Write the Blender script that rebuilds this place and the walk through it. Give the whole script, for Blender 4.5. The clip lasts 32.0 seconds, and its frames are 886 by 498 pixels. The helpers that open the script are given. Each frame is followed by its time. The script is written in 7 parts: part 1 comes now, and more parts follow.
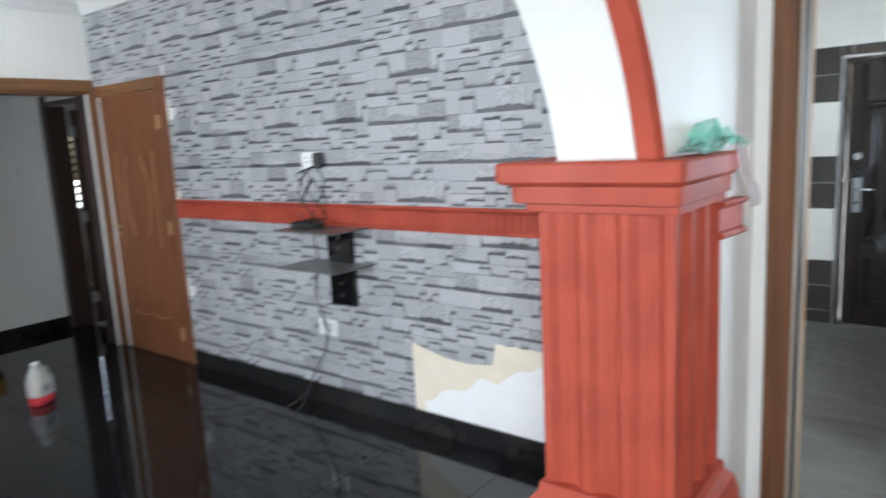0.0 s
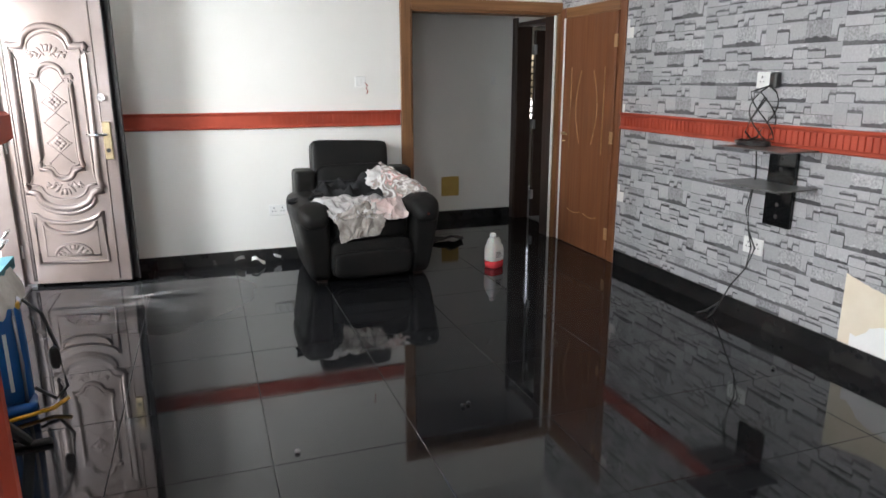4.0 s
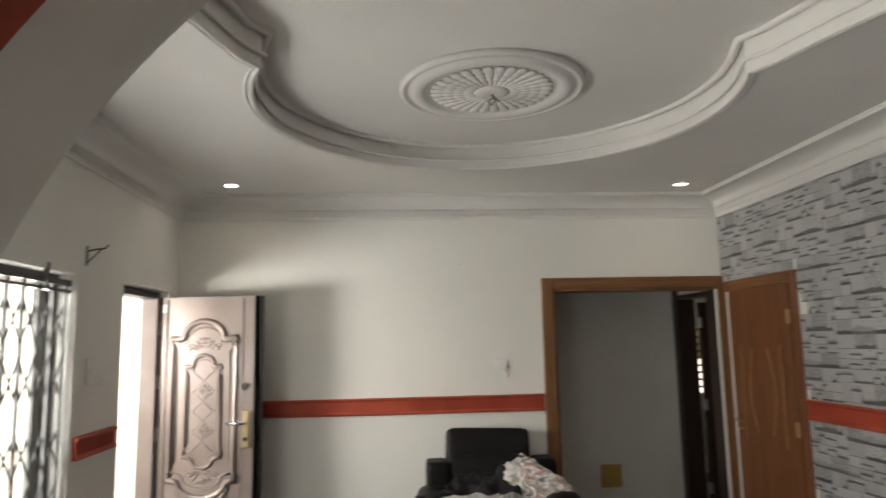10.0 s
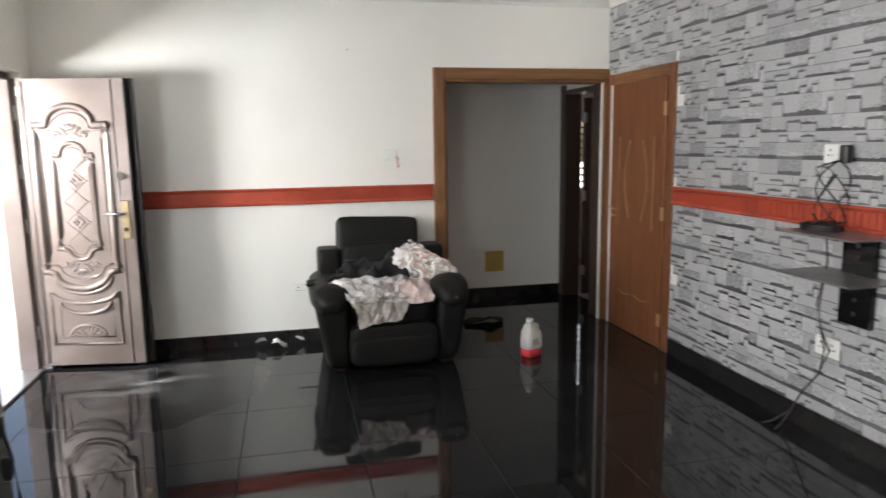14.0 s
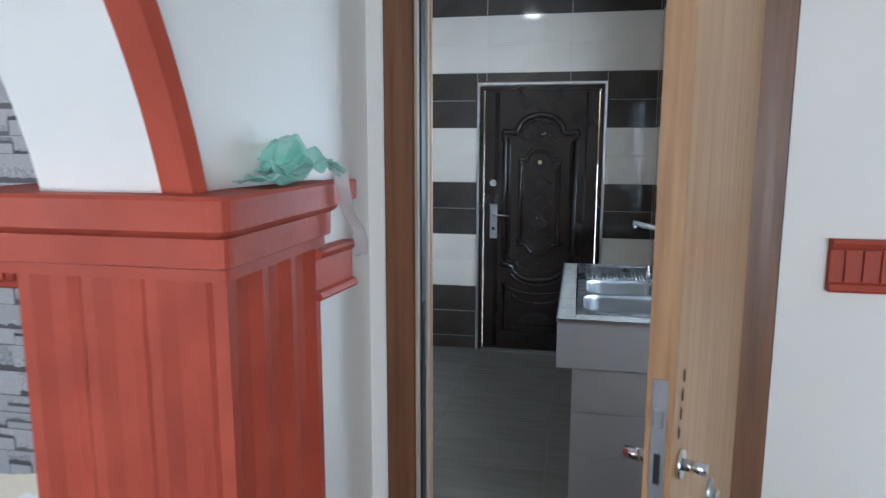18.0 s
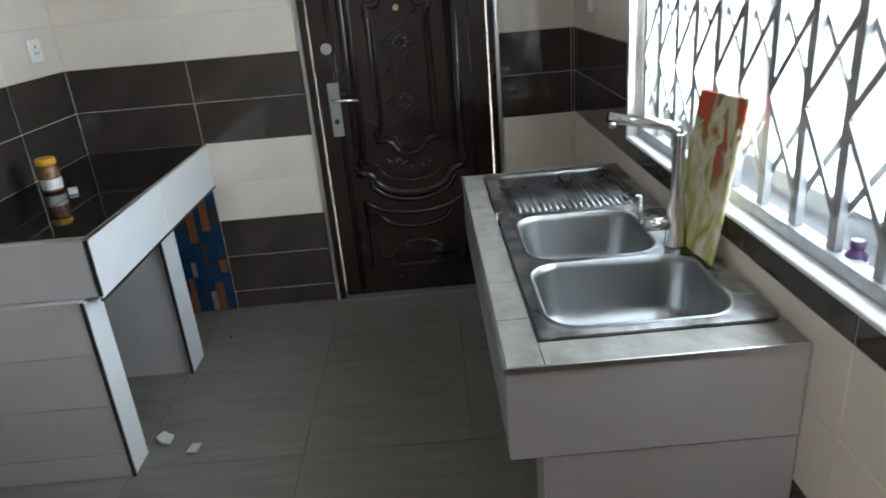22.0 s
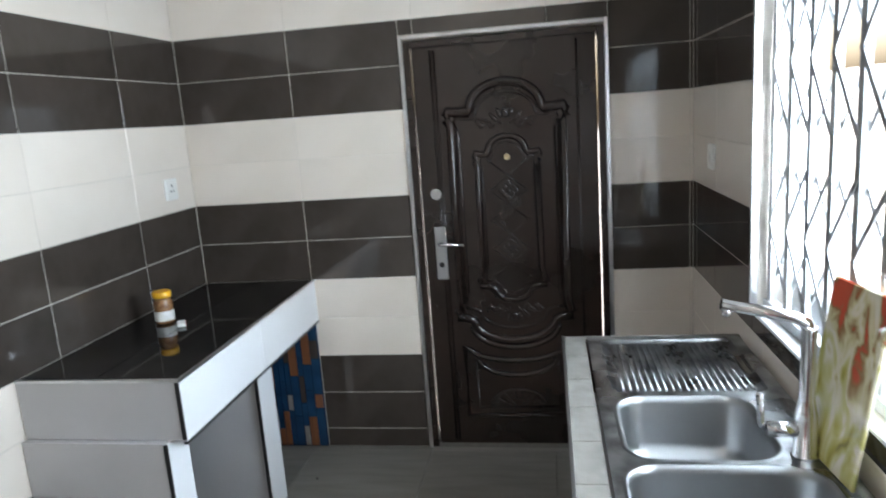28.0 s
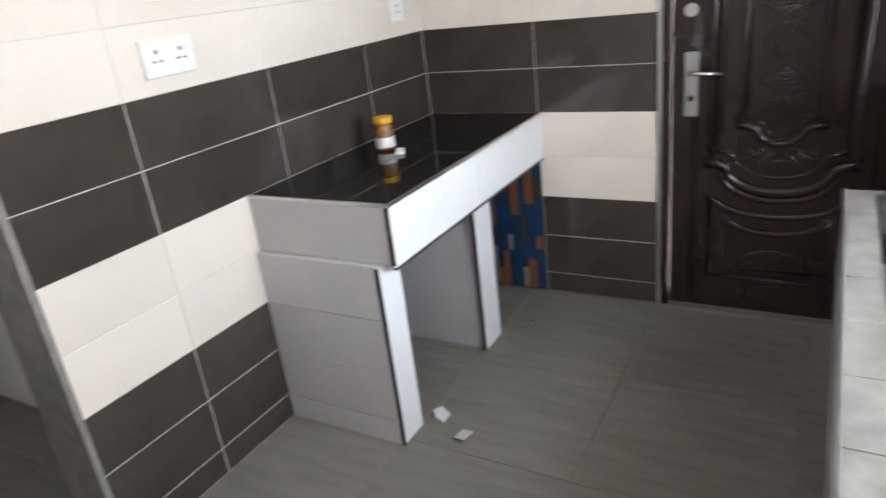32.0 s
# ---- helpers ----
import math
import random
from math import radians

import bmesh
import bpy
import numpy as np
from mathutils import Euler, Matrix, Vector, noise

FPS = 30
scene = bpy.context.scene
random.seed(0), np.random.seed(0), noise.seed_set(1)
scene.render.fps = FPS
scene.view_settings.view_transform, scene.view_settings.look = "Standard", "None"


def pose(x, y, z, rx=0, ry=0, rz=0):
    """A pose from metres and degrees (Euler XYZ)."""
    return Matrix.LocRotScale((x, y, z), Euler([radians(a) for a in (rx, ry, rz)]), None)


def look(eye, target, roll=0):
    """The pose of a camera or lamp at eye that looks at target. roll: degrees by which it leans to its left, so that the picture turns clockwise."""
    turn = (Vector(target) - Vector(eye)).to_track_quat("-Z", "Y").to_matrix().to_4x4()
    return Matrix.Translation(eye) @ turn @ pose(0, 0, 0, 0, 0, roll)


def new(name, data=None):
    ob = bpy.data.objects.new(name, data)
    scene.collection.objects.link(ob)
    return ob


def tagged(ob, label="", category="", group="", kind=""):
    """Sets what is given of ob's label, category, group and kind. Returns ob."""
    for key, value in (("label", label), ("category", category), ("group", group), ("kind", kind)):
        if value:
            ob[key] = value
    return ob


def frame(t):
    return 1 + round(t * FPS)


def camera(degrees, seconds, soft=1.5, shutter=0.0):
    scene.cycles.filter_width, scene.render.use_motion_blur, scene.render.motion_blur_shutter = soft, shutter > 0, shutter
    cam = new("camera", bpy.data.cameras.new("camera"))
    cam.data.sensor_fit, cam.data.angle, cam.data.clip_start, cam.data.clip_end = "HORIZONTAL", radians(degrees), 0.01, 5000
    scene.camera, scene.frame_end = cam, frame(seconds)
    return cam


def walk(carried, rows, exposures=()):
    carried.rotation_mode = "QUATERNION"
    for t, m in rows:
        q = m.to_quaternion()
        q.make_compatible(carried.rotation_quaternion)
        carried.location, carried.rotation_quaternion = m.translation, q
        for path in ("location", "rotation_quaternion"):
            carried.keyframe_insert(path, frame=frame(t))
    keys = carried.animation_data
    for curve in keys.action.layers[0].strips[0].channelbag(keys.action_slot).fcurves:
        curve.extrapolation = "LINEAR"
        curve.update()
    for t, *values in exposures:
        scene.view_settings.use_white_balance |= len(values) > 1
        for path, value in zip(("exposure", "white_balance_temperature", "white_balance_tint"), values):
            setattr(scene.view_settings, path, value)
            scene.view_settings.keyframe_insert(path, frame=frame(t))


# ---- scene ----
cam = camera(66.6, 32.0, shutter=0.4)
PATH = [
    (0, (0.034, 0.823, 1.601), (1.582, 2.045, 1.271), -3.0),
    (0.5, (-0.101, 0.821, 1.575), (1.104, 2.369, 1.186), -3.7),
    (1, (-0.214, 0.798, 1.563), (0.658, 2.575, 1.275), -2.8),
    (1.5, (-0.267, 0.73, 1.568), (0.392, 2.605, 1.338), -0.6),
    (2, (-0.299, 0.661, 1.557), (0.319, 2.546, 1.3), -0.6),
    (2.5, (-0.299, 0.594, 1.561), (0.286, 2.49, 1.305), -0.7),
    (3, (-0.382, 0.605, 1.552), (0.202, 2.492, 1.239), -1.1),
    (3.5, (-0.458, 0.615, 1.528), (0.171, 2.47, 1.128), -0.1),
    (5.5, (-0.485, 0.627, 1.486), (0.158, 2.413, 0.858), -0.4),
    (6, (-0.451, 0.632, 1.495), (0.152, 2.467, 0.975), -0.1),
    (6.5, (-0.393, 0.659, 1.536), (0.133, 2.56, 1.207), 0.2),
    (7, (-0.357, 0.683, 1.577), (0.064, 2.635, 1.469), -0.4),
    (7.5, (-0.335, 0.682, 1.609), (0.096, 2.633, 1.692), -0.9),
    (8, (-0.322, 0.671, 1.638), (0.143, 2.61, 1.802), -1.9),
    (8.5, (-0.319, 0.706, 1.64), (0.208, 2.627, 1.816), -2.3),
    (9, (-0.279, 0.822, 1.638), (0.349, 2.708, 1.861), -0.9),
    (9.5, (-0.222, 0.923, 1.654), (0.266, 2.844, 1.921), -3.3),
    (10, (-0.054, 0.935, 1.684), (0.094, 2.911, 1.955), -1.2),
    (10.5, (0.029, 0.976, 1.694), (-0.225, 2.951, 1.881), -2.0),
    (11, (0.059, 1.016, 1.641), (-0.425, 2.953, 1.761), -3.3),
    (11.5, (0.074, 1.028, 1.646), (-0.443, 2.96, 1.62), -3.5),
    (12, (0.065, 1.044, 1.599), (-0.444, 2.971, 1.436), -3.3),
    (12.5, (0.061, 1.055, 1.558), (-0.39, 2.984, 1.28), -3.3),
    (13, (0.06, 1.024, 1.552), (-0.248, 2.978, 1.251), -2.8),
    (13.5, (0.027, 0.994, 1.568), (0.124, 2.968, 1.264), -1.4),
    (15.5, (-0.067, 0.760, 1.592), (1.108, 2.330, 1.198), -1.4),
    (16, (0.068, 0.655, 1.595), (1.551, 1.934, 1.188), -0.6),
    (16.5, (0.138, 0.614, 1.590), (1.857, 1.574, 1.230), -1.1),
    (17, (0.243, 0.725, 1.608), (2.13, 1.282, 1.247), -2.2),
    (17.5, (0.523, 0.776, 1.591), (2.448, 1.228, 1.292), -0.7),
    (18, (0.83, 0.854, 1.595), (2.766, 1.246, 1.283), 0.1),
    (18.5, (1.145, 0.961, 1.6), (3.102, 1.169, 1.243), -1.7),
    (19, (1.414, 0.979, 1.565), (3.374, 1.127, 1.197), -2.2),
    (19.5, (1.712, 0.966, 1.573), (3.667, 1.048, 1.158), -1.1),
    (20, (1.968, 1.025, 1.609), (3.903, 0.877, 1.133), -3.2),
    (20.5, (2.186, 1.08, 1.576), (4.088, 0.849, 1.005), -2.1),
    (21, (2.381, 1.038, 1.576), (4.285, 0.93, 0.975), -4.3),
    (21.5, (2.524, 1.012, 1.562), (4.399, 0.94, 0.871), -4.5),
    (22, (2.581, 1.037, 1.563), (4.437, 1.032, 0.818), -5.0),
    (22.5, (2.704, 0.994, 1.653), (4.521, 1.381, 0.912), -5.5),
    (23, (2.738, 0.99, 1.597), (4.534, 1.641, 1.007), -5.9),
    (23.5, (2.726, 1.003, 1.646), (4.52, 1.853, 1.408), -5.7),
    (24, (2.688, 0.984, 1.711), (4.496, 1.838, 1.715), -4.8),
    (24.3, (2.686, 1.003, 1.677), (4.514, 1.811, 1.754), -4.2),
    (24.5, (2.657, 0.99, 1.722), (4.482, 1.796, 1.86), -3.8),
    (26.5, (2.607, 0.956, 1.787), (4.496, 1.537, 2.095), -2.3),
    (27, (2.675, 0.968, 1.77), (4.59, 1.541, 1.84), -2.8),
    (27.5, (2.707, 0.979, 1.73), (4.64, 1.472, 1.576), -3.5),
    (28, (2.737, 0.958, 1.658), (4.673, 1.278, 1.272), -4.1),
    (28.5, (2.776, 1.007, 1.681), (4.704, 1.224, 1.196), -3.9),
    (29, (2.852, 0.968, 1.679), (4.782, 1.273, 1.249), -4.2),
    (29.5, (2.9, 0.941, 1.677), (4.828, 1.237, 1.236), -5.3),
    (30, (2.926, 0.928, 1.659), (4.829, 1.284, 1.155), -5.7),
    (30.5, (2.955, 0.924, 1.629), (4.775, 1.331, 0.907), -7.0),
    (31, (2.928, 0.945, 1.57), (4.723, 1.347, 0.786), -6.5),
    (31.5, (2.928, 0.951, 1.581), (4.681, 1.523, 0.807), -5.5),
    (32, (2.988, 0.981, 1.529), (4.571, 1.949, 0.782), -7.0),
]
EXPOSURES = [
    (0, 2.02, 5800, 7), (1.0, 2.25, 6350, 11), (2.0, 1.95, 6450, 10), (3.5, 1.92, 6400, 10), (6.0, 2.25, 6150, 10), (7.0, 1.68, 6700, 9), (8.0, 1.08, 7250, 9), (10.0, 1.05, 7300, 10),
    (11.0, 0.85, 7300, 10), (12.0, 1.0, 7300, 10), (13.0, 1.15, 7300, 10),
    (13.5, 1.50, 7000, 10), (15.5, 2.05, 6150, 9), (16.3, 2.12, 6100, 8), (17.0, 1.74, 5750, 8), (18.0, 1.45, 5550, 8), (18.5, 1.45, 5750, 8), (19.0, 1.40, 6000, 10), (20.0, 1.62, 5800, 8), (21.0, 1.42, 6150, 8),
    (22.0, 1.33, 6500, 9), (23.0, 1.77, 6600, 17), (24.0, 1.85, 6750, 17), (26.5, 1.82, 6850, 16), (27.0, 1.90, 6700, 16), (28.0, 1.85, 6350, 11), (29.0, 1.70, 6500, 12), (30.0, 1.73, 6600, 13), (31.0, 1.92, 6700, 14), (32.0, 2.0, 6900, 16),
]
walk(cam, [(t, look(eye, target, roll)) for t, eye, target, roll in PATH], EXPOSURES)

# ---- world, sun, lights ----
world = bpy.data.worlds.new("sky_world")
world.use_nodes = True
scene.world = world
wn = world.node_tree.nodes
sky = wn.new("ShaderNodeTexSky")
sky.sky_type, sky.sun_disc, sky.dust_density = "NISHITA", False, 6.0
SUN_EL, SUN_ROT = radians(48), radians(70)
sky.sun_elevation, sky.sun_rotation = SUN_EL, SUN_ROT
world.node_tree.links.new(sky.outputs[0], wn["Background"].inputs[0])
wn["Background"].inputs[1].default_value = 0.15

sun = new("sun", bpy.data.lights.new("sun", "SUN"))
sun.data.energy, sun.data.angle, sun.data.color = 5.0, radians(0.5), (1.0, 0.95, 0.88)
sd = Vector((math.sin(SUN_ROT) * math.cos(SUN_EL), math.cos(SUN_ROT) * math.cos(SUN_EL), math.sin(SUN_EL)))
sun.matrix_world = look(sd * 20, (0, 0, 0))


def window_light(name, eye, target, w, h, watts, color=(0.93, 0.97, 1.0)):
    """An area lamp that stands in for daylight through an opening."""
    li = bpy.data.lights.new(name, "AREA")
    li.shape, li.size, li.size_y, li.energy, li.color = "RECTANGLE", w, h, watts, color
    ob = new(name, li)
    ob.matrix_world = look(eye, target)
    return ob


window_light("light_window_west", (-2.0, 3.85, 1.45), (0, 3.85, 0.85), 1.5, 1.2, 44)
# Lamp added outside the front door to throw the wedge of light indoors.
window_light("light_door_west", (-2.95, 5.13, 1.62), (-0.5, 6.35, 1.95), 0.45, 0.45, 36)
window_light("light_window_kitchen", (4.2, 0.08, 1.5), (4.2, 2.5, 1.1), 1.4, 0.95, 37, (0.76, 0.90, 1.0))
# Added lamp: the dining window it stands in is itself unseen.
window_light("light_dining_unseen", (-1.82, -0.6, 1.45), (1.5, 0.6, 1.15), 1.7, 1.2, 26)

# ---- materials ----
MATS = {}


def surface(name, a, b=None, scale=6.0, rough=0.5, metal=0.0, bump=0.0, fine=120.0, stretch=(1, 1, 1), rand=0.0, rough_var=0.0, coat=0.0, spec=0.5, trans=0.0, sub=0.0):
    """A node material: two tones by broad noise, fine relief, varied gloss, and a tone of its own for each object."""
    m = bpy.data.materials.new(name)
    m.use_nodes = True
    nt = m.node_tree
    n, l = nt.nodes, nt.links
    p = n["Principled BSDF"]
    co = n.new("ShaderNodeTexCoord")
    mp = n.new("ShaderNodeMapping")
    mp.inputs["Scale"].default_value = stretch
    l.new(co.outputs["Object"], mp.inputs[0])
    n1 = n.new("ShaderNodeTexNoise")
    n1.inputs["Scale"].default_value, n1.inputs["Detail"].default_value = scale, 6
    l.new(mp.outputs[0], n1.inputs[0])
    mix = n.new("ShaderNodeMix")
    mix.data_type = "RGBA"
    ramp = n.new("ShaderNodeMapRange")
    ramp.inputs[1].default_value, ramp.inputs[2].default_value = 0.35, 0.68
    l.new(n1.outputs[0], ramp.inputs[0])
    l.new(ramp.outputs[0], mix.inputs[0])
    mix.inputs[6].default_value = (*a, 1)
    mix.inputs[7].default_value = (*(b or [v * 0.85 for v in a]), 1)
    col = mix.outputs[2]
    if rand:
        oi = n.new("ShaderNodeObjectInfo")
        mr = n.new("ShaderNodeMapRange")
        mr.inputs[3].default_value, mr.inputs[4].default_value = 1 - rand, 1 + rand
        l.new(oi.outputs["Random"], mr.inputs[0])
        mul = n.new("ShaderNodeVectorMath")
        mul.operation = "SCALE"
        l.new(col, mul.inputs[0])
        l.new(mr.outputs[0], mul.inputs["Scale"])
        col = mul.outputs[0]
    l.new(col, p.inputs["Base Color"])
    p.inputs["Roughness"].default_value, p.inputs["Metallic"].default_value = rough, metal
    p.inputs["Specular IOR Level"].default_value = spec
    p.inputs["Coat Weight"].default_value = coat
    p.inputs["Transmission Weight"].default_value = trans
    if sub:
        p.inputs["Subsurface Weight"].default_value = sub
    if rough_var:
        n3 = n.new("ShaderNodeTexNoise")
        n3.inputs["Scale"].default_value, n3.inputs["Detail"].default_value = scale * 0.6, 8
        l.new(mp.outputs[0], n3.inputs[0])
        m3 = n.new("ShaderNodeMapRange")
        m3.inputs[1].default_value, m3.inputs[2].default_value = 0.4, 0.75
        m3.inputs[3].default_value, m3.inputs[4].default_value = rough, rough + rough_var
        l.new(n3.outputs[0], m3.inputs[0])
        l.new(m3.outputs[0], p.inputs["Roughness"])
    if bump:
        n2 = n.new("ShaderNodeTexNoise")
        n2.inputs["Scale"].default_value, n2.inputs["Detail"].default_value = fine, 5
        l.new(mp.outputs[0], n2.inputs[0])
        bp = n.new("ShaderNodeBump")
        bp.inputs["Strength"].default_value, bp.inputs["Distance"].default_value = bump, 0.004
        l.new(n2.outputs[0], bp.inputs["Height"])
        l.new(bp.outputs[0], p.inputs["Normal"])
    MATS[name] = m
    return m


def islands(name, stops, rough=0.6, noise_scale=30.0, noise_amount=0.25):
    """Printed pattern: each printed patch takes one tone of the ramp."""
    m = bpy.data.materials.new(name)
    m.use_nodes = True
    n, l = m.node_tree.nodes, m.node_tree.links
    p = n["Principled BSDF"]
    geo = n.new("ShaderNodeNewGeometry")
    ramp = n.new("ShaderNodeValToRGB")
    e = ramp.color_ramp.elements
    while len(e) < len(stops):
        e.new(0.5)
    for k, (pos, c) in enumerate(stops):
        e[k].position, e[k].color = pos, (*c, 1)
    l.new(geo.outputs["Random Per Island"], ramp.inputs[0])
    co = n.new("ShaderNodeTexCoord")
    nz = n.new("ShaderNodeTexNoise")
    nz.inputs["Scale"].default_value, nz.inputs["Detail"].default_value = noise_scale, 9
    nz.inputs["Roughness"].default_value = 0.7
    l.new(co.outputs["Object"], nz.inputs[0])
    mr = n.new("ShaderNodeMapRange")
    mr.inputs[1].default_value, mr.inputs[2].default_value = 0.3, 0.7
    mr.inputs[3].default_value, mr.inputs[4].default_value = 1 - noise_amount, 1 + noise_amount
    l.new(nz.outputs[0], mr.inputs[0])
    mul = n.new("ShaderNodeVectorMath")
    mul.operation = "SCALE"
    l.new(ramp.outputs[0], mul.inputs[0])
    l.new(mr.outputs[0], mul.inputs["Scale"])
    l.new(mul.outputs[0], p.inputs["Base Color"])
    p.inputs["Roughness"].default_value = rough
    return m


def grain(name, a, b, rough=0.45, scale=3.0, axis=2, coat=0.0):
    """Wood with long grain along one axis."""
    stretch = [14.0, 14.0, 14.0]
    stretch[axis] = 0.6
    return surface(name, a, b, scale=scale, rough=rough, bump=0.12, fine=14, stretch=tuple(stretch), rough_var=0.15, coat=coat)


def glow(name, color, strength):
    m = bpy.data.materials.new(name)
    m.use_nodes = True
    p = m.node_tree.nodes["Principled BSDF"]
    p.inputs["Base Color"].default_value = (*color, 1)
    p.inputs["Emission Color"].default_value = (*color, 1)
    p.inputs["Emission Strength"].default_value = strength
    return m


M_WALL = surface("white_wall_paint", (0.80, 0.79, 0.75), (0.76, 0.75, 0.71), scale=1.3, rough=0.55, bump=0.08, fine=60)
M_CEIL = surface("white_ceiling_paint", (0.80, 0.79, 0.77), (0.74, 0.73, 0.71), scale=1.0, rough=0.65, bump=0.05, fine=40)
M_BACKING = surface("cream_paper_backing", (0.74, 0.66, 0.52), (0.80, 0.73, 0.60), scale=6, rough=0.8)
M_PLASTER = surface("bare_plaster", (0.82, 0.82, 0.80), (0.86, 0.86, 0.85), scale=5, rough=0.8, bump=0.2, fine=60)
M_RED = surface("red_gloss_paint", (0.44, 0.075, 0.04), (0.34, 0.055, 0.030), scale=5, rough=0.52, bump=0.35, fine=38, rough_var=0.2, spec=0.35)
M_FLOOR = surface("polished_black_tile", (0.008, 0.008, 0.009), (0.014, 0.014, 0.015), scale=5, rough=0.03, rough_var=0.07, rand=0.25, spec=0.5)
M_KGROUT = surface("grey_grout", (0.17, 0.16, 0.143), (0.13, 0.12, 0.108), scale=30, rough=0.8)
M_GROUT = surface("dark_grout", (0.12, 0.12, 0.12), (0.06, 0.06, 0.06), scale=30, rough=0.8)
M_SKIRT = surface("black_skirting_tile", (0.012, 0.012, 0.013), (0.022, 0.021, 0.02), scale=8, rough=0.1, rough_var=0.2)
M_BROWN = grain("brown_wood_door", (0.20, 0.075, 0.030), (0.15, 0.052, 0.02), rough=0.42)
M_ARCHI = grain("brown_wood_frame", (0.235, 0.11, 0.042), (0.15, 0.065, 0.024), rough=0.45)
M_ARCHI_X = grain("brown_wood_frame_head", (0.235, 0.11, 0.042), (0.15, 0.065, 0.024), rough=0.45, axis=0)
M_DARKFRAME = grain("dark_red_brown_frame", (0.18, 0.076, 0.030), (0.105, 0.043, 0.016), rough=0.4)
M_DARKFRAME_Y = grain("dark_red_brown_frame_head", (0.18, 0.076, 0.030), (0.105, 0.043, 0.016), rough=0.4, axis=1)
M_ARCHI_Y = grain("brown_wood_frame_head_y", (0.235, 0.11, 0.042), (0.15, 0.065, 0.024), rough=0.45, axis=1)
M_OAK = grain("pale_oak_veneer", (0.47, 0.29, 0.15), (0.38, 0.22, 0.105), rough=0.4, scale=4)
M_WEATHERED = grain("grey_weathered_wood", (0.46, 0.40, 0.34), (0.34, 0.29, 0.24), rough=0.6, scale=4)
M_OAKEDGE = grain("oak_edge", (0.36, 0.20, 0.09), (0.24, 0.12, 0.05), rough=0.45, scale=5)
M_DKBROWN = grain("dark_brown_wood", (0.035, 0.017, 0.011), (0.022, 0.011, 0.008), rough=0.4)
M_BRONZE = surface("bronze_door_paint", (0.27, 0.225, 0.21), (0.21, 0.165, 0.15), scale=3, rough=0.3, metal=0.35, bump=0.05, fine=200, rough_var=0.15)
M_BLKMETAL = surface("black_metal", (0.015, 0.014, 0.014), (0.03, 0.028, 0.026), scale=12, rough=0.4)
M_KDOOR = surface("dark_door_paint", (0.026, 0.016, 0.013), (0.016, 0.011, 0.009), scale=3, rough=0.16, bump=0.05, fine=90, rough_var=0.12)
M_CHROME = surface("chrome", (0.75, 0.75, 0.76), (0.65, 0.65, 0.66), scale=20, rough=0.12, metal=1.0)
M_STEEL = surface("brushed_steel", (0.60, 0.61, 0.62), (0.46, 0.47, 0.48), scale=5, rough=0.31, metal=1.0, stretch=(1, 8, 1), rough_var=0.12)
M_BOWL = surface("satin_steel", (0.36, 0.365, 0.37), (0.27, 0.275, 0.28), scale=3, rough=0.34, metal=1.0, rough_var=0.1)
M_STAINSTEEL = surface("stained_steel", (0.50, 0.51, 0.52), (0.13, 0.13, 0.13), scale=11, rough=0.26, metal=1.0, rough_var=0.25, bump=0.06, fine=60)
M_BRASS = surface("aged_brass", (0.55, 0.45, 0.28), (0.45, 0.36, 0.22), scale=30, rough=0.35, metal=1.0)
M_DARKTILE = surface("dark_brown_wall_tile", (0.060, 0.048, 0.041), (0.042, 0.034, 0.029), scale=5, rough=0.055, rand=0.10, rough_var=0.03)
M_WHITETILE = surface("cream_wall_tile", (0.76, 0.69, 0.62), (0.71, 0.64, 0.565), scale=3, rough=0.04, rand=0.03, rough_var=0.03)
M_TILEGROUT = surface("pale_grout", (0.58, 0.54, 0.49), (0.46, 0.42, 0.38), scale=25, rough=0.8)
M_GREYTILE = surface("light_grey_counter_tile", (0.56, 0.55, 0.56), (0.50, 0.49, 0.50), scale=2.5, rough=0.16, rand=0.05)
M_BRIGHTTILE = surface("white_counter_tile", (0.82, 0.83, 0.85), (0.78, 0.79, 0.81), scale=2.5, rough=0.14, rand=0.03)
M_KFLOOR = surface("grey_floor_tile", (0.215, 0.20, 0.178), (0.17, 0.158, 0.14), scale=3, rough=0.30, bump=0.12, fine=25, stretch=(7, 1, 1), rand=0.08, rough_var=0.2)
M_STONETOP = surface("grey_stone_tile", (0.24, 0.225, 0.205), (0.16, 0.15, 0.14), scale=18, rough=0.45, bump=0.3, fine=50, rand=0.08)
M_ALU = surface("aluminium_trim", (0.72, 0.72, 0.73), (0.6, 0.6, 0.61), scale=15, rough=0.3, metal=1.0)
M_GRILLE = surface("grey_gate_steel", (0.055, 0.055, 0.053), (0.035, 0.035, 0.034), scale=20, rough=0.45)
M_GRILLE_K = surface("silver_gate_steel", (0.40, 0.41, 0.42), (0.30, 0.31, 0.32), scale=20, rough=0.35, metal=0.3)
M_SASH = surface("grey_sash_frame", (0.17, 0.17, 0.155), (0.12, 0.12, 0.11), scale=10, rough=0.45, metal=0.3)
M_WINFRAME = surface("bronze_window_frame", (0.05, 0.047, 0.045), (0.07, 0.065, 0.06), scale=10, rough=0.4, metal=0.4)
M_LEATHER = surface("black_leather", (0.007, 0.007, 0.007), (0.011, 0.010, 0.009), scale=7, spec=0.22, rough=0.44, bump=0.35, fine=70, rough_var=0.15)
M_PLASTIC = surface("white_plastic", (0.80, 0.80, 0.78), (0.75, 0.75, 0.72), scale=10, rough=0.3)
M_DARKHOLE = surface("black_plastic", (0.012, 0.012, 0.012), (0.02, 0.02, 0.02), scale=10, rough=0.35)
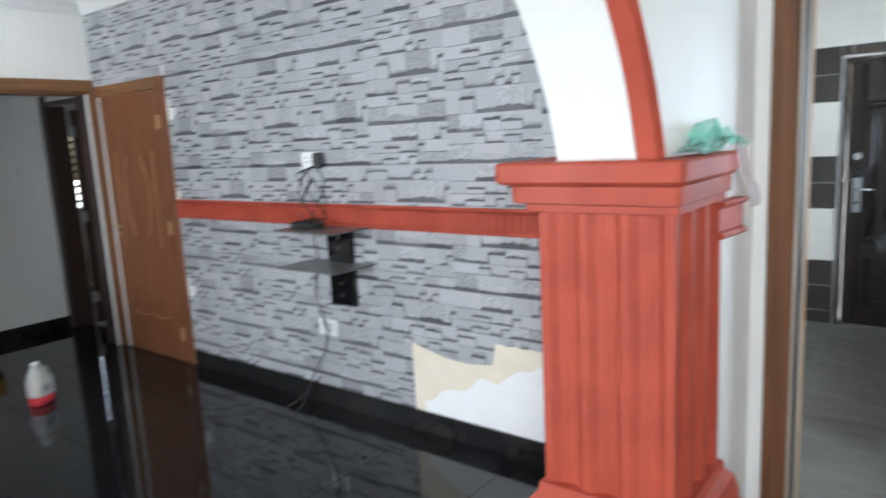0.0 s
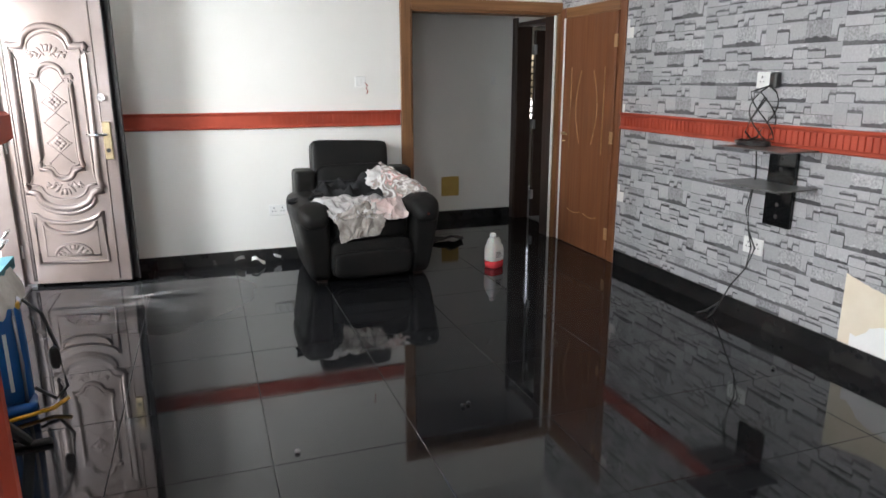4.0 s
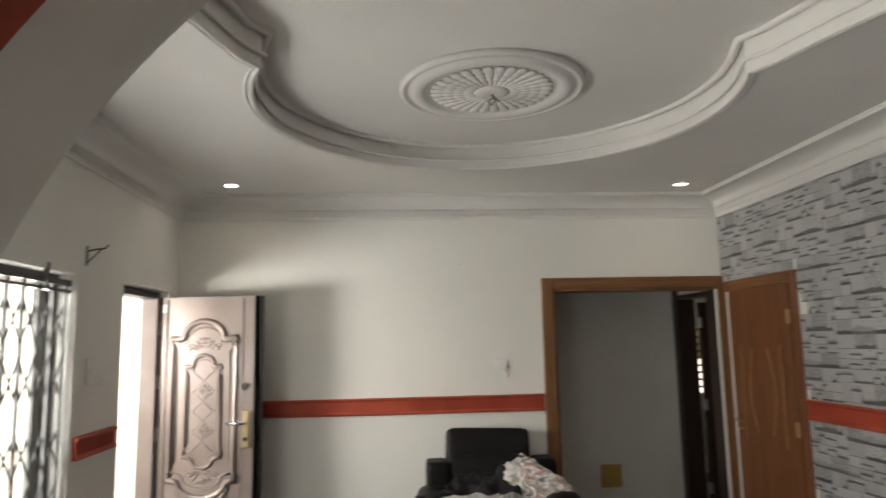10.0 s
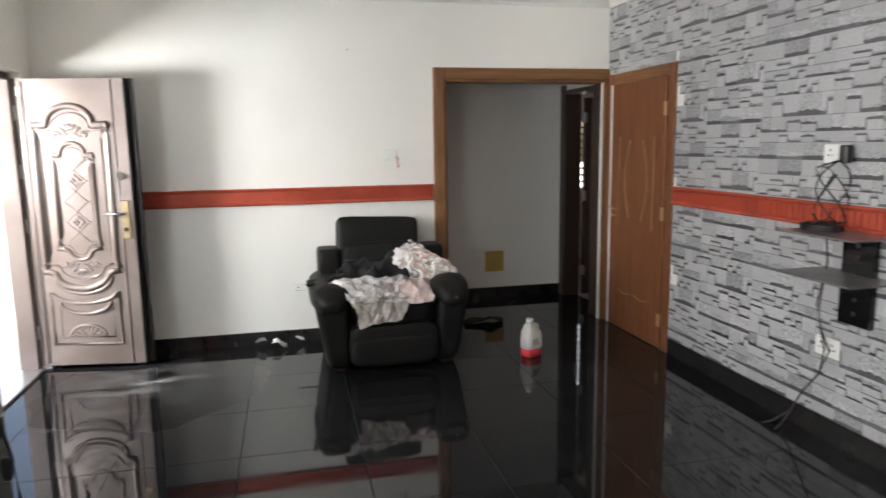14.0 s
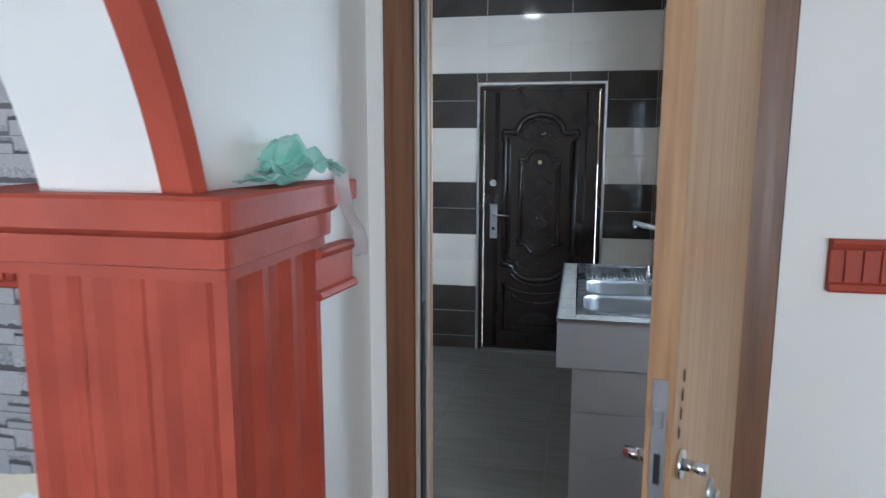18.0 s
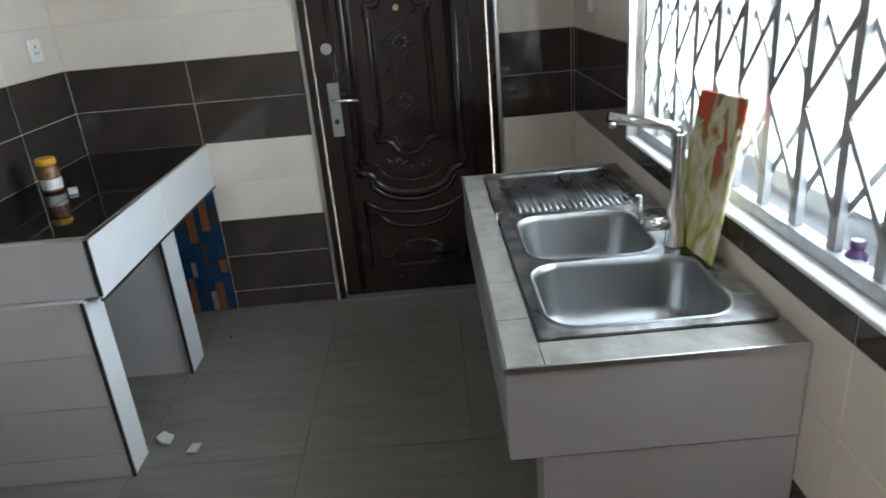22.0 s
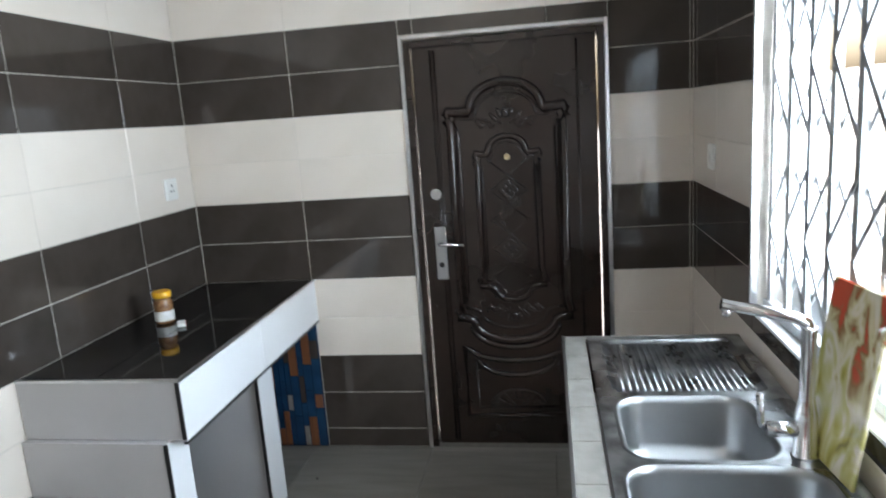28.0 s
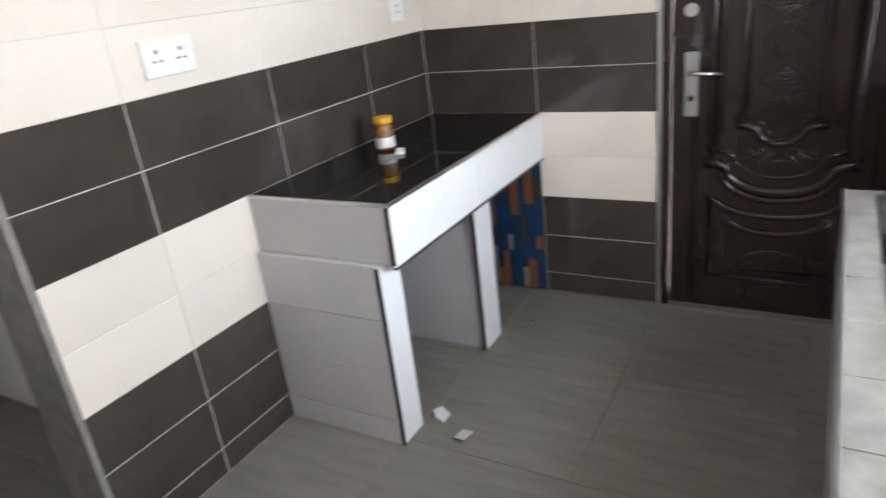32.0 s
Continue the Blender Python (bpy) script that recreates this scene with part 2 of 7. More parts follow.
M_BLUE = surface("blue_plastic", (0.008, 0.11, 0.36), (0.006, 0.085, 0.29), scale=5, rough=0.32, rough_var=0.2)
M_NAVY = surface("navy_tile", (0.010, 0.035, 0.085), (0.016, 0.055, 0.12), scale=9, rough=0.25)
M_YELLOW = surface("yellow_plastic", (0.75, 0.40, 0.02), (0.65, 0.33, 0.02), scale=8, rough=0.35)
M_JUG = surface("translucent_jug", (0.80, 0.77, 0.74), (0.72, 0.66, 0.62), scale=8, rough=0.3, trans=0.35, sub=0.2)
M_PINK = surface("pink_liquid", (0.62, 0.05, 0.06), (0.5, 0.04, 0.05), scale=8, rough=0.2)
M_PAPER = surface("white_paper", (0.78, 0.78, 0.76), (0.62, 0.62, 0.6), scale=25, rough=0.7)
M_BAG = surface("green_film", (0.36, 0.80, 0.64), (0.64, 0.92, 0.84), scale=25, rough=0.22, trans=0.15)
M_BAG.node_tree.nodes["Principled BSDF"].inputs["Alpha"].default_value = 0.72
M_CLEARBAG = surface("clear_film", (0.80, 0.81, 0.81), (0.68, 0.70, 0.70), scale=20, rough=0.25, trans=0.2)
M_CLEARBAG.node_tree.nodes["Principled BSDF"].inputs["Alpha"].default_value = 0.5
M_TEAL = surface("teal_board_cloth", (0.055, 0.19, 0.23), (0.10, 0.25, 0.28), scale=6, rough=0.9, bump=0.3, fine=150)
M_LINEN = surface("dirty_white_cloth", (0.62, 0.60, 0.55), (0.45, 0.42, 0.38), scale=12, rough=0.9, bump=0.3, fine=60)
M_PLYWOOD = surface("yellow_board", (0.55, 0.38, 0.10), (0.48, 0.32, 0.08), scale=8, rough=0.6)
M_GLASSBLACK = surface("smoked_glass", (0.006, 0.006, 0.007), (0.01, 0.01, 0.01), scale=4, rough=0.05)
M_SHELF = surface("dusty_smoked_glass", (0.10, 0.10, 0.095), (0.16, 0.155, 0.15), scale=12, rough=0.28)
M_SALMON = surface("salmon_render", (0.60, 0.27, 0.19), (0.52, 0.22, 0.15), scale=4, rough=0.8)
M_GROUND = surface("pale_concrete", (0.55, 0.53, 0.49), (0.46, 0.44, 0.41), scale=1.2, rough=0.9, bump=0.3, fine=25)
M_OUTWALL = surface("outdoor_white_render", (0.84, 0.83, 0.80), (0.78, 0.77, 0.74), scale=1.0, rough=0.9)
M_GREEN = surface("leaf_green", (0.05, 0.11, 0.03), (0.09, 0.15, 0.05), scale=9, rough=0.6)
M_FANWHITE = surface("white_fan_enamel", (0.80, 0.80, 0.80), (0.74, 0.74, 0.74), scale=6, rough=0.3)
M_FANBLUE = surface("pale_blue_enamel", (0.28, 0.46, 0.72), (0.25, 0.42, 0.66), scale=6, rough=0.3)
M_LAMP = glow("lamp_face", (1.0, 0.97, 0.9), 30.0)
M_STONEPAPER = islands("stone_wallpaper", [(0.0, (0.34, 0.34, 0.35)), (0.35, (0.39, 0.39, 0.40)), (0.7, (0.44, 0.44, 0.45)), (1.0, (0.37, 0.37, 0.38))], rough=0.5, noise_scale=90, noise_amount=0.14)
M_PAPERROUGH = islands("stone_wallpaper_rough", [(0.0, (0.26, 0.26, 0.267)), (1.0, (0.42, 0.42, 0.43))], rough=0.5, noise_scale=75, noise_amount=0.55)
M_PAPERDARK = islands("stone_wallpaper_shadow", [(0.0, (0.05, 0.05, 0.053)), (1.0, (0.13, 0.13, 0.135))], rough=0.5, noise_scale=60, noise_amount=0.3)
M_BLACKCLOTH = surface("black_cloth", (0.010, 0.010, 0.011), (0.018, 0.018, 0.02), scale=20, rough=0.95, bump=0.3, fine=80)


def fruit_print():
    """A faded printed picture of fruit: soft blots, red above, cream and olive below."""
    m = bpy.data.materials.new("fruit_print")
    m.use_nodes = True
    n, l = m.node_tree.nodes, m.node_tree.links
    co, sep, mp = n.new("ShaderNodeTexCoord"), n.new("ShaderNodeSeparateXYZ"), n.new("ShaderNodeMapping")
    nz, ramp, tot = n.new("ShaderNodeTexNoise"), n.new("ShaderNodeValToRGB"), n.new("ShaderNodeMath")
    mp.inputs["Scale"].default_value = (1.6, 1.0, 0.8)
    nz.inputs["Scale"].default_value, nz.inputs["Detail"].default_value, nz.inputs["Distortion"].default_value = 9.0, 3.0, 0.7
    tot.operation = "MULTIPLY_ADD"
    tot.inputs[1].default_value = 1.5
    e = ramp.color_ramp.elements
    stops = ((0.34, (0.13, 0.10, 0.04)), (0.46, (0.36, 0.33, 0.07)), (0.60, (0.50, 0.47, 0.22)), (0.72, (0.66, 0.62, 0.52)), (0.84, (0.55, 0.50, 0.30)), (0.94, (0.26, 0.15, 0.07)), (1.0, (0.50, 0.09, 0.05)))
    while len(e) < len(stops):
        e.new(0.5)
    for k, (pos, c) in enumerate(stops):
        e[k].position, e[k].color = pos, (*c, 1)
    l.new(co.outputs["Object"], mp.inputs[0])
    l.new(mp.outputs[0], nz.inputs[0])
    l.new(co.outputs["Object"], sep.inputs[0])
    l.new(nz.outputs[0], tot.inputs[0])
    shift = n.new("ShaderNodeMath")
    shift.operation = "MULTIPLY_ADD"
    shift.inputs[1].default_value, shift.inputs[2].default_value = 1.0, -0.22
    l.new(sep.outputs["Z"], shift.inputs[0])
    l.new(shift.outputs[0], tot.inputs[2])
    l.new(tot.outputs[0], ramp.inputs[0])
    l.new(ramp.outputs[0], n["Principled BSDF"].inputs["Base Color"])
    n["Principled BSDF"].inputs["Roughness"].default_value = 0.12
    return m


M_FRUIT = fruit_print()


def printed_cloth():
    """Cotton print: hard-edged patches of white, taupe, pink and dark grey."""
    m = bpy.data.materials.new("printed_cloth")
    m.use_nodes = True
    n, l = m.node_tree.nodes, m.node_tree.links
    co, nz, ramp = n.new("ShaderNodeTexCoord"), n.new("ShaderNodeTexNoise"), n.new("ShaderNodeValToRGB")
    nz.inputs["Scale"].default_value, nz.inputs["Detail"].default_value, nz.inputs["Distortion"].default_value = 7.0, 1.5, 1.2
    e = ramp.color_ramp.elements
    stops = ((0.0, (0.10, 0.09, 0.09)), (0.36, (0.26, 0.22, 0.20)), (0.42, (0.80, 0.79, 0.77)), (0.53, (0.30, 0.26, 0.23)), (0.57, (0.62, 0.36, 0.33)), (0.61, (0.78, 0.75, 0.73)), (0.70, (0.22, 0.20, 0.19)))
    while len(e) < len(stops):
        e.new(0.5)
    for k, (pos, c) in enumerate(stops):
        e[k].position, e[k].color = pos, (*c, 1)
    ramp.color_ramp.interpolation = "EASE"
    l.new(co.outputs["Object"], nz.inputs[0])
    l.new(nz.outputs[0], ramp.inputs[0])
    l.new(ramp.outputs[0], n["Principled BSDF"].inputs["Base Color"])
    n["Principled BSDF"].inputs["Roughness"].default_value = 0.8
    return m


M_PATTERN = printed_cloth()
M_TAUPE = surface("taupe_cotton", (0.52, 0.48, 0.44), (0.20, 0.17, 0.15), scale=10, rough=0.85, bump=0.3, fine=70)
M_ROSECLOTH = surface("pale_pink_cotton", (0.70, 0.54, 0.51), (0.74, 0.66, 0.63), scale=6, rough=0.85, bump=0.3, fine=70)
M_SNACK = surface("chocolate_snacks", (0.16, 0.07, 0.03), (0.30, 0.16, 0.07), scale=60, rough=0.25)
M_PURPLE = surface("purple_plastic", (0.09, 0.05, 0.13), (0.07, 0.04, 0.10), scale=10, rough=0.3)
M_WHITECLOTH = surface("white_cotton", (0.72, 0.71, 0.70), (0.40, 0.38, 0.37), scale=9, rough=0.85, bump=0.3, fine=70)


def dust_glare_film():
    """Trodden dust plus painted door glare: see-through but for ragged pale smears."""
    m = bpy.data.materials.new("pale_dust_glare")
    m.use_nodes = True
    n, l = m.node_tree.nodes, m.node_tree.links
    p = n["Principled BSDF"]
    p.inputs["Base Color"].default_value = (0.58, 0.58, 0.57, 1)
    p.inputs["Roughness"].default_value = 0.9
    co, mp, nz, mr = n.new("ShaderNodeTexCoord"), n.new("ShaderNodeMapping"), n.new("ShaderNodeTexNoise"), n.new("ShaderNodeMapRange")
    mp.inputs["Scale"].default_value = (1.2, 3.0, 1.0)
    nz.inputs["Scale"].default_value, nz.inputs["Detail"].default_value = 3.0, 9.0
    mr.inputs[1].default_value, mr.inputs[2].default_value = 0.44, 0.72
    mr.inputs[3].default_value, mr.inputs[4].default_value = 0.0, 0.42
    l.new(co.outputs["Object"], mp.inputs[0])
    l.new(mp.outputs[0], nz.inputs[0])
    l.new(nz.outputs[0], mr.inputs[0])
    far, fade, both = n.new("ShaderNodeVectorMath"), n.new("ShaderNodeMapRange"), n.new("ShaderNodeMath")
    far.operation, both.operation = "DISTANCE", "MULTIPLY"
    far.inputs[1].default_value = (-1.0, 5.6, 0.0)
    fade.inputs[1].default_value, fade.inputs[2].default_value = 0.10, 0.58
    fade.inputs[3].default_value, fade.inputs[4].default_value = 1.0, 0.0
    l.new(co.outputs["Object"], far.inputs[0])
    l.new(far.outputs["Value"], fade.inputs[0])
    l.new(mr.outputs[0], both.inputs[0])
    l.new(fade.outputs[0], both.inputs[1])
    l.new(both.outputs[0], p.inputs["Alpha"])
    return m


M_DUST_GLARE = dust_glare_film()
M_DKBRONZE = surface("dark_carved_bronze", (0.035, 0.022, 0.014), (0.09, 0.06, 0.035), scale=30, rough=0.3, metal=0.4)

glass = bpy.data.materials.new("clear_glass")
glass.use_nodes = True
gp = glass.node_tree.nodes["Principled BSDF"]
gp.inputs["Transmission Weight"].default_value, gp.inputs["Roughness"].default_value, gp.inputs["IOR"].default_value = 1.0, 0.02, 1.45
M_GLASS = glass


# ---- mesh helpers ----
def fresh():
    return bmesh.new()


def add(bm, tmp):
    me = bpy.data.meshes.new("tmp")
    tmp.to_mesh(me)
    tmp.free()
    bm.from_mesh(me)
    bpy.data.meshes.remove(me)
    return bm


def box(bm, x0, y0, z0, x1, y1, z1, bevel=0.0, seg=1):
    t = bm if not bevel else bmesh.new()
    vs = [t.verts.new((x, y, z)) for x in (x0, x1) for y in (y0, y1) for z in (z0, z1)]
    for f in ((0, 1, 3, 2), (4, 6, 7, 5), (0, 4, 5, 1), (2, 3, 7, 6), (0, 2, 6, 4), (1, 5, 7, 3)):
        t.faces.new([vs[i] for i in f])
    if bevel:
        bmesh.ops.bevel(t, geom=list(t.edges), offset=bevel, segments=seg, affect="EDGES", profile=0.5)
        add(bm, t)
    return bm


def cushion(bm, c, size, e=4.0, n=8, turn=None):
    """A puffed, rounded block."""
    base = len(bm.verts)
    t = bmesh.new()
    bmesh.ops.create_cube(t, size=2.0)
    bmesh.ops.subdivide_edges(t, edges=list(t.edges), cuts=n - 1, use_grid_fill=True)
    for v in t.verts:
        p = v.co
        r = (abs(p.x) ** e + abs(p.y) ** e + abs(p.z) ** e) ** (1 / e)
        q = Vector((p.x / r * size[0] / 2, p.y / r * size[1] / 2, p.z / r * size[2] / 2))
        if turn:
            q = turn @ q
        v.co = q + Vector(c)
    for f in t.faces:
        f.smooth = True
    return add(bm, t)


def tube(bm, pts, r, n=8, closed=False, squash=1.0):
    pts = [Vector(p) for p in pts]
    rings = []
    for i, p in enumerate(pts):
        a = pts[i - 1] if (i or closed) else p
        b = pts[(i + 1) % len(pts)] if (i < len(pts) - 1 or closed) else p
        d = (b - a).normalized() if (b - a).length > 1e-9 else Vector((0, 0, 1))
        side = d.cross(Vector((0.013, 0.031, 1.0)))
        if side.length < 0.05:
            side = d.cross(Vector((1, 0, 0.02)))
        side.normalize()
        up = side.cross(d).normalized()
        rings.append([bm.verts.new(p + side * (math.cos(k * 2 * math.pi / n) * r) + up * (math.sin(k * 2 * math.pi / n) * r * squash)) for k in range(n)])
    m = len(rings)
    for i in range(m if closed else m - 1):
        for k in range(n):
            f = bm.faces.new((rings[i][k], rings[i][(k + 1) % n], rings[(i + 1) % m][(k + 1) % n], rings[(i + 1) % m][k]))
            f.smooth = True
    if not closed:
        bm.faces.new(rings[0][::-1])
        bm.faces.new(rings[-1])
    return bm


def lathe(bm, profile, n=20, c=(0, 0, 0), smooth=True):
    rings = [[bm.verts.new((c[0] + r * math.cos(k * 2 * math.pi / n), c[1] + r * math.sin(k * 2 * math.pi / n), c[2] + z)) for k in range(n)] for r, z in profile]
    for a, b in zip(rings, rings[1:]):
        for k in range(n):
            f = bm.faces.new((a[k], a[(k + 1) % n], b[(k + 1) % n], b[k]))
            f.smooth = smooth
    bm.faces.new(rings[0][::-1])
    bm.faces.new(rings[-1])
    return bm


def prism(bm, outline, put, a, b):
    """An outline of (u, v) pushed from a to b; put(u, v, w) gives the place."""
    lo = [bm.verts.new(put(u, v, a)) for u, v in outline]
    hi = [bm.verts.new(put(u, v, b)) for u, v in outline]
    k = len(outline)
    bm.faces.new(lo[::-1])
    bm.faces.new(hi)
    for i in range(k):
        bm.faces.new((lo[i], lo[(i + 1) % k], hi[(i + 1) % k], hi[i]))
    return bm


def finish(bm, m):
    bmesh.ops.recalc_face_normals(bm, faces=list(bm.faces))
    me = bpy.data.meshes.new("mesh")
    bm.to_mesh(me)
    bm.free()
    me.materials.append(m)
    return me


def part(name, bm, m, parent, label="", at=None):
    ob = new(name, finish(bm, m))
    ob.parent = parent
    if at is not None:
        ob.matrix_basis = at
    return tagged(ob, label)


def solid(name, bm, m, label, category, kind="", group=""):
    return tagged(new(name, finish(bm, m)), label, category, group, kind)


def thing(name, at, label, category, group="", kind=""):
    ob = tagged(new(name), label, category, group, kind)
    ob.empty_display_size = 0.1
    ob.matrix_basis = at
    return ob


def bar(x0, y0, z0, x1, y1, z1, bevel=0.0, seg=1):
    return box(fresh(), x0, y0, z0, x1, y1, z1, bevel, seg)


def slab(axis, a, b, u0, u1, z0, z1, holes):
    """A wall between a and b across the axis, from u0 to u1, with oblong openings (u0, u1, z0, z1)."""
    bm = fresh()
    cuts = sorted({u0, u1, *(h[0] for h in holes), *(h[1] for h in holes)})
    for ua, ub in zip(cuts, cuts[1:]):
        mid = (ua + ub) / 2
        spans, lo = [], z0
        for h in sorted((h for h in holes if h[0] < mid < h[1]), key=lambda h: h[2]):
            if h[2] > lo:
                spans.append((lo, h[2]))
            lo = h[3]
        spans.append((lo, z1))
        for za, zb in spans:
            if axis == "x":
                box(bm, a, ua, za, b, ub, zb)
            else:
                box(bm, ua, a, za, ub, b, zb)
    return bm

# ---- structure: walls, floors, ceilings ----
XE, XW, YN, YS = 2.70, -1.75, 6.40, -2.40
KW, KE, KS, KN = 2.81, 5.88, 0.325, 2.72
HL, HK = 2.85, 2.98
CX, CY = 0.462, 4.20

wall_north = solid("wall_north", slab("y", YN, YN + 0.2, XW - 0.2, 2.90, 0, 3.1, [(1.24, 2.66, 0, 2.10)]), M_WALL, "white painted living room wall with a wide doorway", "wall", "structure")
wall_east = solid("wall_east", slab("x", XE, KW - 0.01, YS, YN, 0, 3.1, [(0.45, 1.32, 0, 2.07), (5.42, 6.30, 0, 2.07)]), M_WALL, "white painted wall between living room and kitchen", "wall", "structure")
wall_west = solid("wall_west", slab("x", XW - 0.2, XW, YS, YN, 0, 3.1, [(-1.5, 0.3, 0.8, 2.1), (2.95, 4.68, 0.78, 2.08), (5.32, 6.20, 0, 2.10)]), M_WALL, "white painted outer wall with window and front door", "wall", "structure")
wall_south = solid("wall_south", slab("y", YS - 0.2, YS, XW - 0.2, KW, 0, 3.1, []), M_WALL, "plain white wall closing the dining area", "wall", "structure")


AX, AR, AZ, AH = 0.516, 1.425, 1.20, 1.45  # middle, half width, level and rise of the arch
A_LOW = 0.15  # the curve begins above its level


def arch_z(x):
    u = max(-1.0, min(1.0, (x - AX) / AR))
    return AZ + AH * math.sqrt(max(0.0, 1 - u * u))


def skew(bm):
    """The arch wall stands askew: its west end lies further north."""
    for v in bm.verts:
        v.co.y += (0.135 if v.co.y > 1.7 else 0.115) * (1.90 - v.co.x)
    return bm


bm = fresh()
N_ARCH = 110
WS, WN = 1.545, 1.835
turns = [A_LOW + (math.pi - 2 * A_LOW) * k / N_ARCH for k in range(N_ARCH + 1)]
xs = [AX - AR * math.cos(a) for a in turns]
box(bm, XW, WS, 1.417, xs[0], WN, 3.0)
box(bm, xs[-1], WS, 1.417, XE, WN, 3.0)
box(bm, XW, WS, 0, xs[0] - 0.12, WN, 1.417)
box(bm, xs[-1] + 0.08, WS, 0, XE, WN, 1.417)
for xa, xb in zip(xs, xs[1:]):
    za, zb = arch_z(xa), arch_z(xb)
    v = [bm.verts.new(p) for p in ((xa, WS, za), (xb, WS, zb), (xb, WS, 3.0), (xa, WS, 3.0), (xa, WN, za), (xb, WN, zb), (xb, WN, 3.0), (xa, WN, 3.0))]
    for f in ((0, 1, 2, 3), (5, 4, 7, 6), (4, 5, 1, 0)):
        bm.faces.new([v[i] for i in f])
wall_arch = solid("wall_arch", skew(bm), M_WALL, "white painted wall with a wide rounded archway", "wall", "structure")

# red moulding along the edge of the arch, on the dining side
bm = fresh()
prev = None
for a in turns:
    ring = []
    for off, y in ((-0.003, WS + 0.034), (-0.012, WS + 0.030), (-0.012, WS - 0.030), (0.010, WS - 0.043), (0.020, WS - 0.036), (0.027, WS - 0.024), (0.041, WS - 0.020), (0.045, WS + 0.012)):
        ring.append(bm.verts.new((AX - (AR + off) * math.cos(a), y, AZ + (AH + off) * math.sin(a))))
    if prev:
        for i in range(7):
            bm.faces.new((prev[i], prev[i + 1], ring[i + 1], ring[i]))
    prev = ring
solid("arch_trim", skew(bm), M_RED, "red painted moulding round the archway", "moulding", "structure")

# kitchen shell; the tiles come last
wall_kitchen_east = solid("wall_kitchen_east", slab("x", KE + 0.0015, KE + 0.2, KS - 0.2, KN + 0.2, 0, 3.1, [(0.70, 1.60, 0, 2.01)]), M_TILEGROUT, "kitchen end wall in dark and cream tile bands", "wall", "structure")
wall_kitchen_north = solid("wall_kitchen_north", slab("y", KN + 0.0015, KN + 0.18, KW, KE + 0.2, 0, 3.1, [(2.98, 3.80, 0, 2.09)]), M_TILEGROUT, "kitchen side wall in dark and cream tile bands", "wall", "structure")
wall_kitchen_south = solid("wall_kitchen_south", slab("y", KS - 0.2, KS - 0.0015, KW, KE + 0.2, 0, 3.1, [(3.445, 4.96, 0.97, 2.02)]), M_TILEGROUT, "kitchen window wall in dark and cream tile bands", "wall", "structure")
wall_kitchen_west = solid("wall_kitchen_west", slab("x", KW - 0.009, KW, KS, KN, 0, 3.1, [(0.45, 1.32, 0, 2.07)]), M_WHITETILE, "cream tiled wall round the kitchen doorway", "wall", "structure")

# dark store behind the kitchen opening
bm = fresh()
box(bm, 2.90, 4.2, 0, 4.3, 4.3, 3.1)
box(bm, 4.2, KN + 0.18, 0, 4.3, 4.2, 3.1)
solid("wall_store", bm, M_WALL, "plain wall of the dark store room", "wall", "structure")
solid("ceiling_store", bar(2.88, KN + 0.18, 2.9, 4.3, 4.3, 3.0), M_CEIL, "plain ceiling of the store room", "ceiling", "structure")
# passage beyond the living room
bm = fresh()
box(bm, -0.6, 7.50, 0, 2.90, 7.65, 3.0)
box(bm, -0.75, 6.60, 0, -0.6, 7.65, 3.0)
solid("wall_passage", bm, M_WALL, "white back wall of the passage", "wall", "structure")
wall_passage_end = solid("wall_passage_end", slab("x", 2.74, 2.90, 6.60, 7.50, 0, 3.0, [(6.62, 7.40, 0, 2.08)]), M_WALL, "white end wall of the passage with a dark door", "wall", "structure")
solid("ceiling_passage", bar(-0.75, 6.60, 2.6, 2.90, 7.65, 2.7), M_CEIL, "white passage ceiling", "ceiling", "structure")

# living room ceiling with a sunk circle and panel
recess = []
R0, A0 = 1.175, -0.445
A1 = -0.445
DEEP = 0.15
for k in range(73):
    a = A0 + (math.pi - A1 - A0) * k / 72
    recess.append((CX + R0 * math.cos(a), CY + R0 * math.sin(a)))
recess += [(-0.66, 3.60), (-0.74, 3.30), (-0.88, 2.90), (-0.94, 2.45), (1.86, 2.45), (1.80, 2.90), (1.66, 3.30), (1.58, 3.60)]
bm = fresh()
outer = [bm.verts.new(p) for p in ((XW, 1.78, HL), (XE, 1.78, HL), (XE, YN, HL), (XW, YN, HL))]
inner = [bm.verts.new((x, y, HL)) for x, y in recess]
edges = [bm.edges.new((outer[i], outer[(i + 1) % 4])) for i in range(4)]
edges += [bm.edges.new((inner[i], inner[(i + 1) % len(inner)])) for i in range(len(inner))]
bmesh.ops.triangle_fill(bm, use_beauty=True, edges=edges)
top = [bm.verts.new((x, y, HL + DEEP)) for x, y in recess]
for i in range(len(inner)):
    j = (i + 1) % len(inner)
    bm.faces.new((inner[i], inner[j], top[j], top[i]))
bm.faces.new(top)
box(bm, XW, 1.78, HL + 0.17, XE, YN, HL + 0.23)
ceiling_living = solid("ceiling_living", bm, M_CEIL, "white plaster ceiling with a sunk circle and panel", "ceiling", "structure")
bm = fresh()
for off, z, r in ((0.010, HL - 0.003, 0.012), (0.036, HL - 0.003, 0.008), (-0.015, HL + 0.045, 0.010), (-0.03, HL + DEEP - 0.006, 0.018)):
    ring = []
    for i, (x, y) in enumerate(recess):
        a, b = recess[i - 1], recess[(i + 1) % len(recess)]
        d = Vector((b[0] - a[0], b[1] - a[1]))
        d.normalize()
        ring.append((x + d.y * off, y - d.x * off, z))
    tube(bm, ring, r, 8, closed=True)
